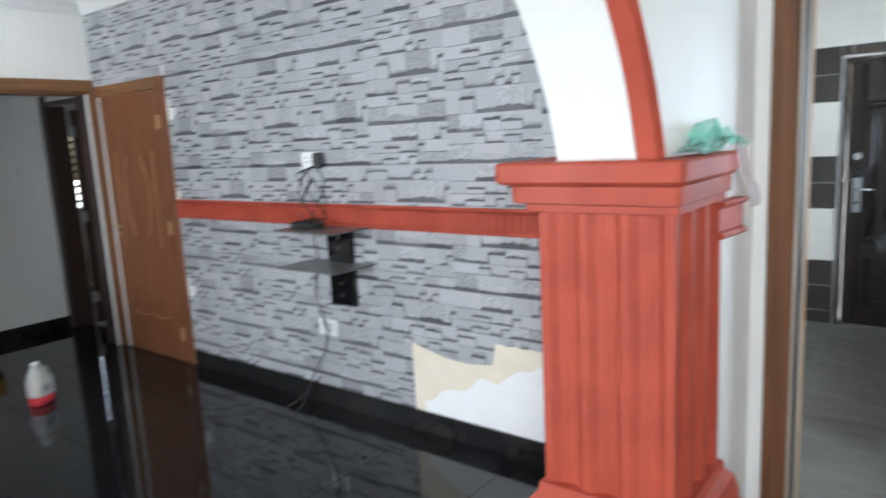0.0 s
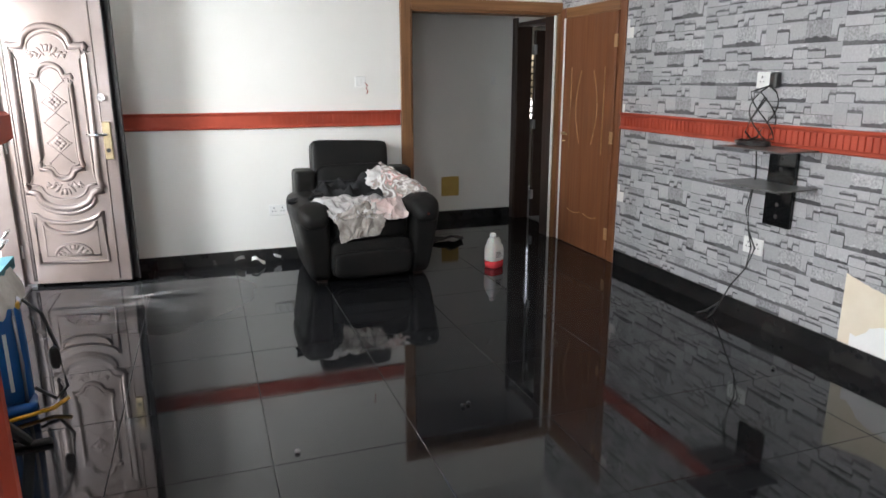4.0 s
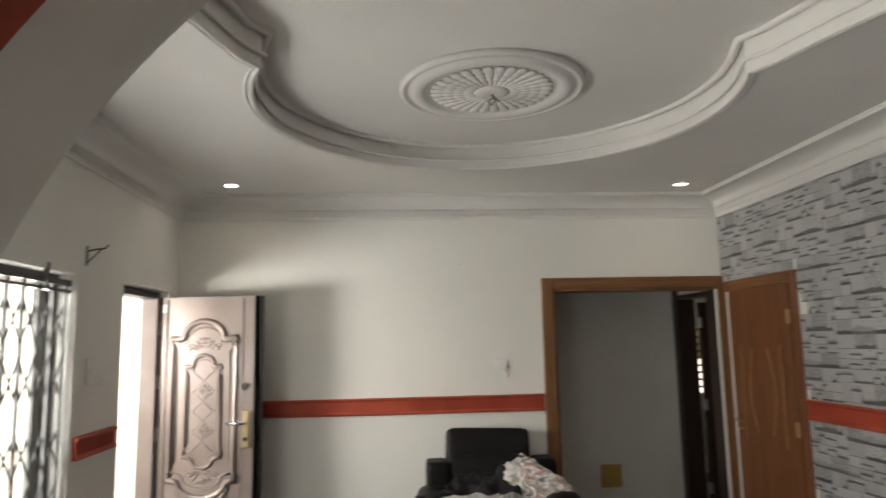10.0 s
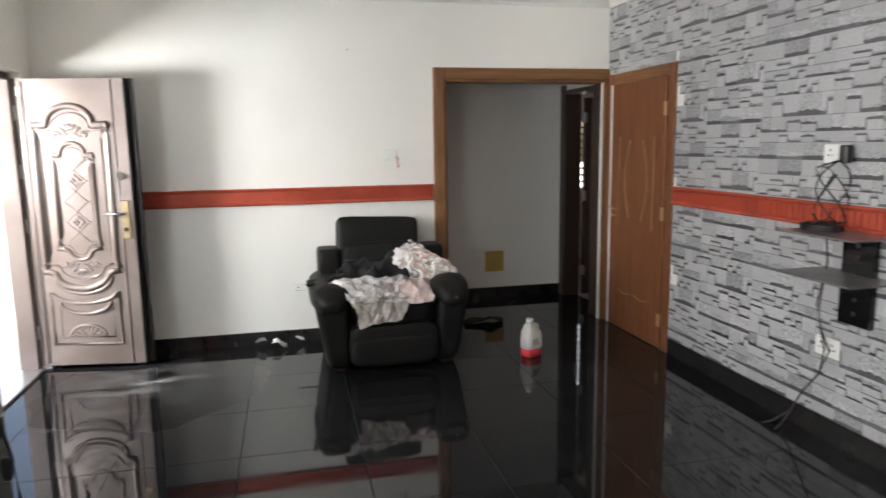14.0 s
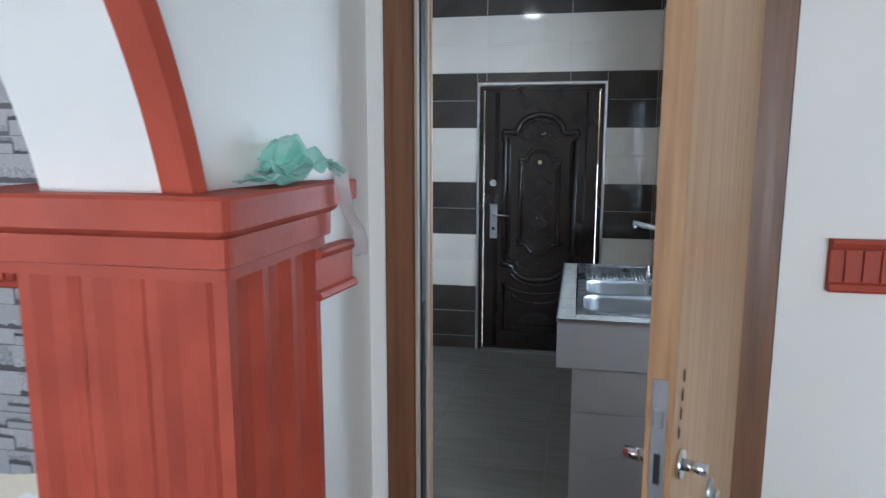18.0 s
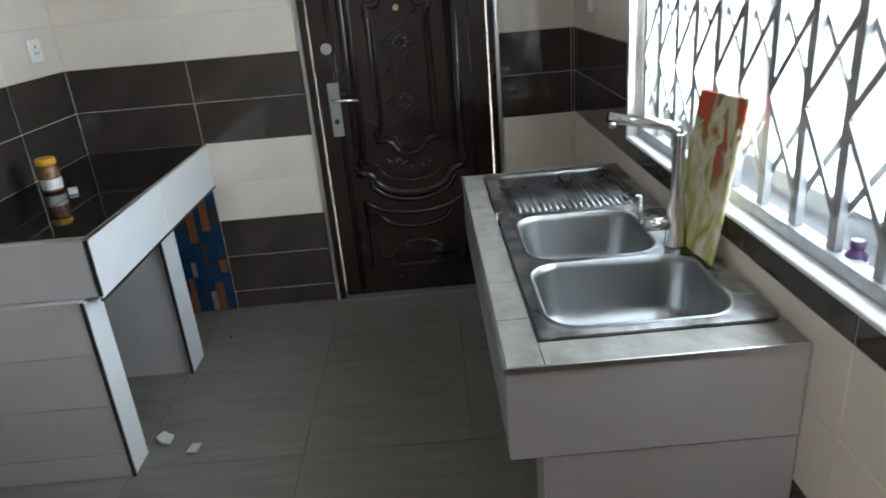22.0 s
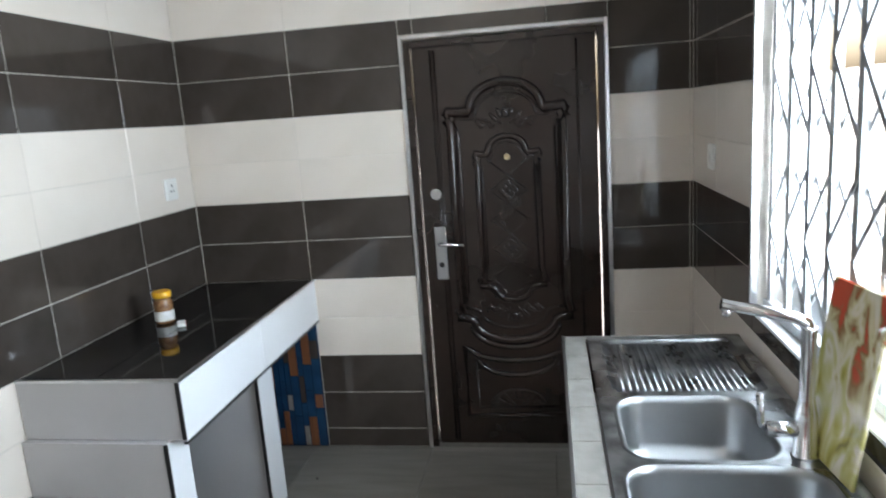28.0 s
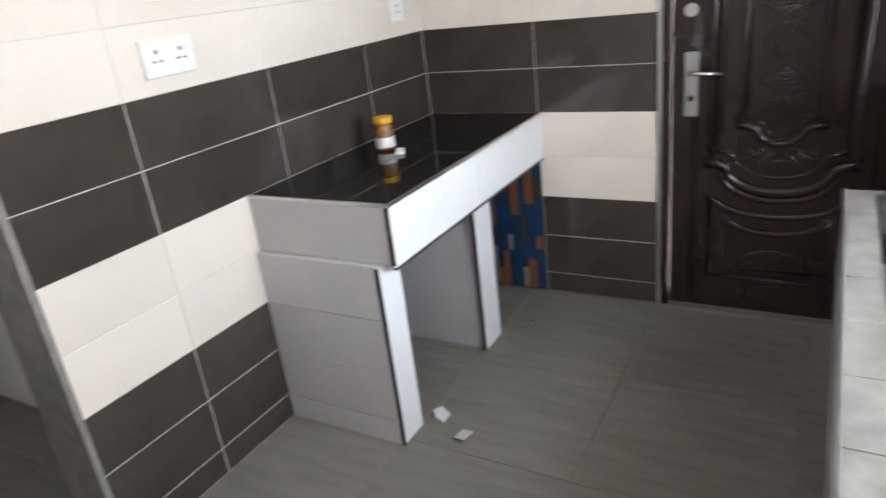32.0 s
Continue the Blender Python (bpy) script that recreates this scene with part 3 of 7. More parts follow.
solid("trim_ceiling", bm, M_CEIL, "white plaster beads round the sunk ceiling", "moulding", "structure")
solid("ceiling_dining", bar(XW, YS, HL, XE, 1.779, HL + 0.15), M_CEIL, "plain white dining ceiling", "ceiling", "structure")
solid("ceiling_kitchen", bar(KW, KS, HK, KE, KN, HK + 0.12), M_CEIL, "white kitchen ceiling", "ceiling", "structure")
# Unseen slab over the ceilings, cut back so sun reaches the porch.
solid("roof_slab", bar(-1.96, -2.7, 3.10, 6.2, 7.8, 3.25), M_GROUND, "concrete roof slab over the house", "roof", "structure")

CORNICE = [(0, 0), (0, -0.172), (0.014, -0.172), (0.018, -0.166), (0.018, -0.160), (0.026, -0.157), (0.036, -0.094), (0.046, -0.092), (0.050, -0.084)] + [(0.200 - 0.145 * math.cos(math.pi * k / 20), -0.082 + 0.062 * math.sin(math.pi * k / 20)) for k in range(1, 10)] + [(0.200, -0.020), (0.203, -0.027), (0.228, -0.025), (0.232, -0.012), (0.240, -0.010), (0.240, 0)]
CORNICE_K = [(0, -0.10), (0.014, -0.10), (0.014, -0.085), (0.03, -0.075), (0.05, -0.06), (0.075, -0.05), (0.09, -0.03), (0.12, -0.028), (0.125, -0.014), (0.155, -0.012), (0.16, 0.0), (0, 0.0)]


def cornice(bm, prof, put, a, b):
    prism(bm, prof, put, a, b)


bm = fresh()
cornice(bm, CORNICE, lambda d, z, w: (w, YN - d, HL + z), XW, XE)
cornice(bm, CORNICE, lambda d, z, w: (XE - d, w, HL + z), 1.78, YN)
cornice(bm, CORNICE, lambda d, z, w: (XW + d, w, HL + z), 1.78, YN)
cornice(bm, CORNICE, lambda d, z, w: (w, 1.78 + d, HL + z), XW, XE)
cornice_living = solid("cornice_living", bm, M_CEIL, "white plaster cornice with an egg pattern band", "cornice", "structure")
bm = fresh()


def motif(put, a, b, step=0.043):
    n = int((b - a) / step)
    for k in range(n):
        w = a + (k + 0.5) * step
        ring = []
        for j in range(8):
            t = j * math.pi / 4
            ring.append(put(0.033 + 0.004 * math.sin(t), -0.126 + 0.027 * math.sin(t), w + 0.017 * math.cos(t)))
        tube(bm, ring, 0.0055, 4, closed=True)


motif(lambda d, z, w: (w, YN - d, HL + z), XW + 0.05, XE - 0.05)
motif(lambda d, z, w: (XE - d, w, HL + z), 2.0, YN - 0.05)
motif(lambda d, z, w: (XW + d, w, HL + z), 2.0, YN - 0.05)
ob = part("egg_pattern", bm, M_CEIL, cornice_living)
tagged(ob, kind="stuff")
bm = fresh()
cornice(bm, CORNICE_K, lambda d, z, w: (w, KN - d, HK + z), KW, KE)
cornice(bm, CORNICE_K, lambda d, z, w: (KE - d, w, HK + z), KS, KN)
cornice(bm, CORNICE_K, lambda d, z, w: (w, KS + d, HK + z), KW, KE)
cornice(bm, CORNICE_K, lambda d, z, w: (KW + d, w, HK + z), KS, KN)
solid("cornice_kitchen", bm, M_CEIL, "stepped white plaster kitchen cornice", "cornice", "structure")

# ceiling rose
rose = thing("ceiling_rose", pose(0.472, 4.30, HL + DEEP) @ Matrix.Diagonal((1.05, 1.05, 1, 1)), "round white plaster ceiling rose with petals", "ceiling rose")
bm = fresh()
lathe(bm, [(0.46, 0.0), (0.46, -0.018), (0.45, -0.03), (0.435, -0.03), (0.425, -0.02), (0.41, -0.022), (0.395, -0.036), (0.36, -0.04), (0.335, -0.028), (0.32, -0.015), (0.10, -0.02), (0.02, -0.02)], 64)
part("rim", bm, M_CEIL, rose)
for k in range(32):
    a = k * math.pi / 16
    bm = fresh()
    for r, w in ((0.12, 0.014), (0.17, 0.020), (0.22, 0.026), (0.27, 0.030)):
        cushion(bm, (r, 0, -0.024), (0.075, w * 1.7, 0.022), e=2.2, n=4)
    part("petal", bm, M_CEIL, rose, at=pose(0, 0, 0, 0, 0, math.degrees(a)))
bm = fresh()
lathe(bm, [(0.09, -0.018), (0.09, -0.03), (0.07, -0.042), (0.03, -0.045), (0.01, -0.04)], 24)
part("boss", bm, M_CEIL, rose)
bm = fresh()
tube(bm, [(0, 0, -0.04), (0.015, 0, -0.07), (0.0, 0.01, -0.095), (-0.02, 0, -0.075), (0.01, -0.02, -0.06), (0.03, -0.01, -0.085)], 0.004, 6)
part("wire", bm, M_DARKHOLE, rose, "loose black wire ends")

# ---- floors: slabs under the tiles ----
floor = solid("floor", bar(XW - 0.2, YS, -0.12, KW, 7.65, -0.004), M_GROUT, "polished black tile floor with thin joints", "floor", "structure")
floor_kitchen = solid("floor_kitchen", bar(KW, KS - 0.2, -0.12, KE + 0.2, 4.3, -0.006), M_KGROUT, "grey tile kitchen floor", "floor", "structure")


def skirting(name, boxes):
    bm = fresh()
    for b in boxes:
        box(bm, *b)
    return solid(name, bm, M_SKIRT, "black tile skirting along the wall", "skirting", "structure")


T = 0.014
skirting("baseboard_north", [(XW, YN - T, 0, 1.14, YN, 0.105)])
skirting("baseboard_east", [(XE - T, 1.86, 0, XE, 5.33, 0.12), (XE - T, 1.41, 0, XE, 1.52, 0.105), (XE - T, YS, 0, XE, 0.34, 0.105)])
skirting("baseboard_west", [(XW, 1.80, 0, XW + T, 5.22, 0.105), (XW, YS, 0, XW + T, 1.5, 0.105)])
skirting("baseboard_passage", [(-0.6, 7.50 - T, 0, 2.72, 7.50, 0.105)])
skirting("baseboard_arch", [(2.36, 1.445 - T, 0, XE - T, 1.50, 0.105), (XW + T, 2.25, 0, -1.44, 2.345, 0.105)])


# ---- red chair rail ----
def rail(name, put, a, b, z0, z1, ridges=()):
    """A fluted red dado rail; put(d, z, w) gives the place, d out from the wall."""
    ob = thing(name, pose(0, 0, 0), "red painted moulded chair rail on the wall", "chair rail", kind="structure")
    h = z1 - z0
    prof = [(0, 0), (0.030, 0), (0.036, 0.008), (0.030, 0.020), (0.022, 0.026), (0.022, h - 0.026), (0.030, h - 0.020), (0.038, h - 0.008), (0.034, h), (0, h)]
    part("rail", prism(fresh(), prof, lambda d, z, w: put(d, z0 + z, w), a, b), M_RED, ob)
    if ridges:
        bm = fresh()
        w = ridges[0]
        while w < ridges[1] - 0.02:
            p, q = put(0.020, z0 + 0.028, w), put(0.031, z1 - 0.028, w + 0.016)
            box(bm, min(p[0], q[0]), min(p[1], q[1]), p[2], max(p[0], q[0]), max(p[1], q[1]), q[2])
            w += 0.042
        tagged(part("flutes", bm, M_RED, ob), kind="stuff")
    return ob


rail("trim_rail_north", lambda d, z, w: (w, YN - d, z), XW, 1.145, 1.12, 1.25, (0.05, 1.14))
rail("trim_rail_east", lambda d, z, w: (XE - d, w, z), 1.86, 5.33, 1.12, 1.25, (1.9, 5.3))
rail("trim_rail_arch", lambda d, z, w: (w, WS + 0.115 * (1.90 - w) - d * 1.2, z), 2.33, 2.53, 1.215, 1.34)
rail("trim_rail_dining", lambda d, z, w: (XE - d, w, z), YS, 0.225, 1.22, 1.355, (-1.0, 0.2))
rail("trim_rail_west", lambda d, z, w: (XW + d, w, z), 4.72, 5.23, 1.10, 1.22, (4.74, 5.2))


# ---- pilasters of the arch ----
def pilaster(x_face, y_mid, sign, label, drop=0.0):
    """A fluted red half column; x_face is its side towards the opening, sign the way to its wall."""
    ob = thing("pilaster", pose(x_face, y_mid, 0), label, "column", "pilasters of the archway")
    w = 0.44
    y0, y1 = -0.22, 0.22
    n = 3

    def put(x, y, z):
        return (sign * x, y, z)

    # outline of the shaft with grooves on three sides
    def side(p, q, inward):
        pts = []
        p, q, inw = Vector(p), Vector(q), Vector(inward)
        for k in range(n):
            c = (k + 0.62) / (n + 0.24)
            g = 0.028 / (q - p).length
            for u, d in ((c - 2.0 * g, 0), (c - 1.1 * g, 0.020), (c, 0.027), (c + 1.1 * g, 0.020), (c + 2.0 * g, 0)):
                v = p.lerp(q, u) + inw * d
                pts.append((v.x, v.y))
        return [(p.x, p.y)] + pts

    outline = side((w, y0), (0.0, y0), (0, 1)) + side((0.0, y0), (0.0, y1), (1, 0)) + side((0.0, y1), (w, y1), (0, -1)) + [(w, y1)]
    bm = prism(fresh(), outline, lambda u, v, z: put(u, v, z), 0.30, 1.345 - drop)
    part("shaft", bm, M_RED, ob, "fluted red painted shaft with hairline crack")
    bm = fresh()
    prev = None
    for g, z in ((0.0, 1.345), (0.022, 1.350), (0.022, 1.372), (0.045, 1.378), (0.047, 1.430), (0.066, 1.438), (0.075, 1.446), (0.075, 1.498), (0.068, 1.505)):
        far, gs, gn = w + 0.25 * g, 0.6 * g, 1.75 * g
        rc = 0.006 + 0.45 * g
        soft = [(far, y0 - gs), (far, y1 + gn)]
        soft += [(-g + rc * (1 - math.sin(radians(a))), y1 + gn - rc * (1 - math.cos(radians(a)))) for a in (0, 22, 45, 68, 90)]
        soft += [(-g + rc * (1 - math.cos(radians(a))), y0 - gs + rc * (1 - math.sin(radians(a)))) for a in (0, 22, 45, 68, 90)]
        ring = [bm.verts.new((sign * x, y, z - drop)) for x, y in soft]
        if prev:
            for k in range(len(ring)):
                bm.faces.new((prev[k], prev[(k + 1) % len(ring)], ring[(k + 1) % len(ring)], ring[k]))
        else:
            bm.faces.new(ring[::-1])
        prev = ring
    bm.faces.new(prev)
    part("cap", bm, M_RED, ob, "stepped red cap slab")
    a, b = sorted((sign * (w + 0.02), sign * (w + 0.17)))
    part("cap_end", bar(a, -0.262, 1.449 - drop, b, -0.12, 1.501 - drop, 0.004), M_RED, ob)
    bm = fresh()
    prof = [(0.0, 0.42), (0.015, 0.42), (0.02, 0.39), (0.045, 0.36), (0.06, 0.30), (0.06, 0.27), (0.085, 0.25), (0.09, 0.2), (0.09, 0.0), (0.0, 0.0)]
    rings = []
    for g, z in prof[:-1]:
        xa, xb = sign * -g, sign * (w + g)
        rings.append([bm.verts.new((x, y, z)) for x, y in ((xa, y0 - g), (xb, y0 - g), (xb, y1 + g), (xa, y1 + g))])
    for a, b in zip(rings, rings[1:]):
        for k in range(4):
            bm.faces.new((a[k], a[(k + 1) % 4], b[(k + 1) % 4], b[k]))
    bm.faces.new(rings[0])
    bm.faces.new(rings[-1][::-1])
    part("base", bm, M_RED, ob, "flared red base moulding")
    return ob


pilaster(1.915, 1.69, 1, "red painted fluted column carrying a rounded arch")
pilaster(-0.955, 2.07, -1, "dark red fluted column under the arch by the window", 0.065)

# ---- stone print wallpaper ----
paper = thing("wallpaper", pose(XE, 0, 0), "grey stacked stone print wallpaper, torn low down", "wallpaper", kind="structure")
rng = random.Random(5)
ROLL_W, ROLL_H = 0.53, 0.64
cells = []  # one printed roll: rows of stones with shadow slivers
z = 0.0
while z < ROLL_H - 1e-6:
    row = rng.uniform(0.055, 0.095)
    if ROLL_H - z - row < 0.05:
        row = ROLL_H - z
    u = 0.0
    while u < ROLL_W - 1e-6:
        stone = rng.choice((rng.uniform(0.07, 0.12), rng.uniform(0.14, 0.26)))
        if ROLL_W - u - stone < 0.06:
            stone = ROLL_W - u
        cells.append((u, u + stone, z, z + row, rng.random(), rng.random()))
        u += stone
    z += row


bms = [fresh(), fresh(), fresh()]


def patch(which, ya, yb, za, zb, lift=0.0):
    bm = bms[which]
    bm.faces.new([bm.verts.new((-0.0035 - lift, y, z)) for y, z in ((ya, za), (yb, za), (yb, zb), (ya, zb))])


def chip(ya, yb, za, zb, seed, lift, which=2):
    """A sliver with a straight foot and a ragged top."""
    bm, k = bms[which], max(3, int((yb - ya) / 0.014))
    lo = [bm.verts.new((-0.0035 - lift, ya + (yb - ya) * i / k, za)) for i in range(k + 1)]
    hi = [bm.verts.new((-0.0035 - lift, ya + (yb - ya) * i / k, za + (zb - za) * (0.80 + 0.40 * noise.noise((seed * 50 + i * 0.55, i * 0.3, seed))))) for i in range(k + 1)]
    for i in range(k):
        bm.faces.new((lo[i], lo[i + 1], hi[i + 1], hi[i]))


y_roll = 1.80
while y_roll < YN:
    z_roll = 0.105 - (0.21 if int(y_roll * 10) % 2 else 0.0)
    while z_roll < HL - 0.17:
        for ua, ub, za, zb, kind, rnd in cells:
            ya, yb = y_roll + ua, min(y_roll + ub, YN - 0.002)
            z0, z1 = max(z_roll + za, 0.121), min(z_roll + zb, HL - 0.165)
            if yb - ya < 0.004 or z1 - z0 < 0.004:
                continue
            if 5.36 < (ya + yb) / 2 < 6.37 and z1 < 2.13:
                continue
            if ya < 5.34 < yb and z0 < 2.12:
                yb = 5.34
            h = z1 - z0
            patch(1 if kind > 0.86 else 0, ya, yb, z0, z1)
            patch(2, ya, yb, z0, z0 + (0.0035 if rnd < 0.6 else 0.0018), 0.0004)
            if rnd > 0.4:
                patch(2, yb - 0.0022, yb, z0 + 0.004, z1, 0.0004)
            if kind < 0.50:  # a step broken out of the stone, its edge climbing from one level to the next
                f, g = (yb - ya) * (0.35 + 0.25 * rnd), h * (0.40 + 0.25 * rnd)
                left = int(rnd * 40) % 2
                e = ya + f if left else yb - f
                lo, hi = ((ya, e), (e, yb)) if left else ((e, yb), (ya, e))
                chip(*lo, z0, z0 + h * 0.42, rnd, 0.0006, 1)
                chip(*lo, z0, z0 + h * 0.22, rnd + 2, 0.001)
                patch(2, e - 0.004, e + 0.003, z0, z0 + g, 0.0012)
                chip(*hi, z0 + g - 0.004, z0 + g + h * 0.34, rnd + 3, 0.0006, 1)
                chip(*hi, z0 + g - 0.004, z0 + g + h * 0.16, rnd + 6, 0.001)
            elif kind < 0.70:  # a broken lower edge along the whole stone
                chip(ya, yb, z0, z0 + h * (0.50 + 0.25 * rnd), rnd + 4, 0.0006, 1)
                chip(ya, yb, z0, z0 + h * (0.20 + 0.2 * rnd), rnd + 5, 0.001)
            elif kind > 0.86:  # a split rough stone with a dark underside
                chip(ya, yb, z0, z0 + h * 0.30, rnd + 7, 0.001)
        z_roll += ROLL_H
    y_roll += ROLL_W
part("pale_stones", bms[0], M_STONEPAPER, paper)
part("rough_stones", bms[1], M_PAPERROUGH, paper)
part("shadow_lines", bms[2], M_PAPERDARK, paper)


def ragged(name, y0, y1, edge, low, x, m, label):
    bm = fresh()
    n = 70
    ys = [y0 + (y1 - y0) * k / n for k in range(n + 1)]
    lo = [bm.verts.new((x, y, low)) for y in ys]
    hi = [bm.verts.new((x, y, edge(y))) for y in ys]
    for k in range(n):
        bm.faces.new((lo[k], lo[k + 1], hi[k + 1], hi[k]))
    part(name, bm, m, paper, label)


def torn_top(y):
    if y > 2.645:
        return 0.505 - 0.06 * math.sin((3.17 - y) / 0.52 * math.pi * 0.75) + 0.006 * noise.noise((y * 40, 1, 0))
    return 0.575 + 0.008 * noise.noise((y * 30, 2, 0))


ragged("torn_backing", 1.86, 3.17, torn_top, 0.122, -0.0058, M_BACKING, "cream torn paper backing")
ragged("bare_plaster", 1.86, 3.10, lambda y: min(torn_top(y) - 0.02, 0.50 - 0.30 * max(0, y - 2.35) / 0.75 + 0.05 * noise.noise((y * 9, 7, 0)) + 0.02 * noise.noise((y * 40, 3, 0))), 0.122, -0.0064, M_PLASTER, "bare white plaster patch")


# ---- doors and frames ----
def frame_x(name, x, depth, y0, y1, h, face, label, width=0.085, mats=(None, None), lip=0.012, lip_far=None):
    """A door frame in a wall across x: jambs, head and architraves on the side `face` (-1: west, 1: east)."""
    ob = thing(name, pose(x, (y0 + y1) / 2, 0), label, "door frame", kind="structure")
    hw = (y1 - y0) / 2
    mj, mh = mats
    for s in (-1, 1):
        a, b = sorted((s * hw, s * (hw - (0.03 if lip < 0.02 else 0.018))))
        part("jamb", bar(0, a, 0, depth, b, h, 0.003), mj, ob)
        a, b = sorted((s * (hw - (lip_far if s > 0 and lip_far else lip)), s * (hw + (width if s < 0 else min(width, 0.08)))))
        part("architrave", bar(*(sorted((0, face * 0.018))[0:1]), a, 0, sorted((0, face * 0.018))[1], b, h + width, 0.006), mj, ob)
    part("head_jamb", bar(0, -hw + (0.03 if lip < 0.02 else 0.018), h - 0.03, depth, hw - (0.03 if lip < 0.02 else 0.018), h, 0.003), mh, ob)
    part("head_architrave", bar(sorted((0, face * 0.018))[0], -hw + lip, h - 0.012, sorted((0, face * 0.018))[1], hw - (lip_far or lip), h + width, 0.006), mh, ob)
    return ob


# hall doorway in the north wall (no leaf)
ob = thing("doorframe_hall", pose(1.24, YN, 0), "brown wooden frame round the wide passage doorway", "door frame", kind="structure")
part("jamb", bar(0, 0, 0, 0.03, 0.2, 2.10, 0.003), M_ARCHI, ob)
part("architrave", bar(-0.085, -0.02, 0, 0.012, 0, 2.18, 0.006), M_ARCHI, ob)
part("jamb", bar(1.40, 0.022, 0, 1.42, 0.2, 2.07, 0.003), M_DKBROWN, ob)
part("jamb_edge", bar(1.392, 0.0, 0, 1.408, 0.020, 2.07, 0.002), M_PLASTIC, ob, "white jamb edge strip")
part("architrave", bar(1.408, -0.02, 0, 1.46, 0, 2.088, 0.004), M_ARCHI, ob)
part("head_jamb", bar(0.03, 0, 2.07, 1.42, 0.2, 2.10, 0.003), M_ARCHI_X, ob)
part("head_architrave", bar(0.012, -0.02, 2.088, 1.46, 0, 2.18, 0.006), M_ARCHI_X, ob)

frame_x("doorframe_bedroom", XE, 0.17, 5.42, 6.30, 2.05, -1, "brown wooden frame round the closed side door", 0.075, (M_BROWN, M_ARCHI_Y))
door = thing("door_bedroom", pose(XE - 0.012, 5.86, 0.006), "closed brown wooden door with carved oval lines", "door", kind="structure")
part("leaf", bar(-0.012, -0.415, 0, 0.028, 0.415, 2.03, 0.004), M_BROWN, door)
bm = fresh()
for s in (-1, 1):
    pts = [(-0.013, s * (0.10 + 0.075 * math.sin(math.pi * k / 16)), 0.95 + 0.62 * k / 16) for k in range(17)]
    tube(bm, pts, 0.006, 6)
    tube(bm, [(-0.013, s * 0.27, 0.88), (-0.013, s * 0.27, 1.60)], 0.006, 6)
for s in (-1, 1):
    tube(bm, [(-0.013, s * (0.03 + 0.22 * k / 8), 0.33 - 0.02 * math.sin(math.pi * k / 8)) for k in range(9)], 0.006, 6)
part("carved_lines", bm, M_OAKEDGE, door)
bm = fresh()
tube(bm, [(-0.012, 0.36, 1.02), (-0.05, 0.36, 1.02), (-0.055, 0.34, 1.02), (-0.055, 0.25, 1.015)], 0.009, 8)
lathe(bm, [(0.024, 0), (0.024, 0.006), (0.012, 0.008)], 12, (-0.02, 0.36, 0.945))
part("handle", bm, M_BRASS, door, "worn metal lever handle")
for z in (0.22, 1.03, 1.80):
    part("hinge", bar(-0.018, -0.425, z - 0.05, -0.006, -0.385, z + 0.05, 0.002), M_OAK, door, "pale hinge plate")
part("edge_strip", bar(-0.016, 0.418, 0.0, -0.001, 0.44, 2.03), M_PLASTIC, door, "pale unpainted door edge strip")

frame_x("doorframe_kitchen", XE, 0.11, 0.45, 1.32, 2.07, -1, "brown wooden frame of the kitchen doorway", 0.11, (M_DARKFRAME, M_DARKFRAME_Y), 0.032, 0.008)
ob = thing("doorlining_kitchen", pose(XE, 0.89, 0), "pale rebate strips inside the kitchen door frame", "door lining", kind="structure")
part("strip", bar(-0.016, 0.412, 0.02, 0.010, 0.4215, 2.04, 0.002), M_WEATHERED, ob, "grey weathered strip")
part("seal", bar(0.012, 0.408, 0.02, 0.066, 0.4125, 2.04), M_DARKHOLE, ob, "black rubber seal")
part("strip", bar(0.068, 0.401, 0.02, 0.090, 0.416, 2.04, 0.002), M_WEATHERED, ob, "grey weathered strip")
part("strip", bar(0.093, 0.397, 0.02, 0.114, 0.416, 2.04, 0.003), M_OAK, ob)
part("strike_plate", bar(0.020, 0.4050, 0.93, 0.060, 0.4078, 1.13, 0.001), M_CHROME, ob)

ang = math.degrees(math.atan2(0.74 - 0.475, 1.873 - 2.625))
door = thing("door_kitchen", pose(2.625, 0.475, 0.008, 0, 0, ang), "open pale oak veneer door with keys in its lock", "door", kind="structure")
part("leaf", bar(0.0, 0.0, 0, 0.795, 0.04, 2.04, 0.002), M_OAK, door)
part("lipping", bar(0.7955, -0.001, 0, 0.801, 0.041, 2.04), M_OAKEDGE, door, "darker oak edge strip")
plate = part("lock_plate", bar(0.8012, 0.008, 0.99, 0.8035, 0.032, 1.23, 0.001), M_ALU, door)
part("latch", bar(0.8035, 0.012, 1.155, 0.812, 0.028, 1.185, 0.002), M_STEEL, plate)
part("keyhole_slot", bar(0.8036, 0.015, 1.06, 0.8045, 0.025, 1.11), M_DARKHOLE, plate)
for s, y in ((-1, -0.0015), (1, 0.041)):
    bm = fresh()
    lat = [(0.745, y + s * d, 1.075) for d in (0.0, 0.008)]
    tube(bm, lat, 0.024, 16)
    rose_plate = part("escutcheon", bm, M_CHROME, door, "round chrome lock rose")
    if s > 0:
        key_plate = rose_plate
    part("stub", tube(fresh(), [(0.745, y + s * 0.008, 1.075), (0.745, y + s * 0.045, 1.075)], 0.010, 10), M_CHROME, rose_plate)
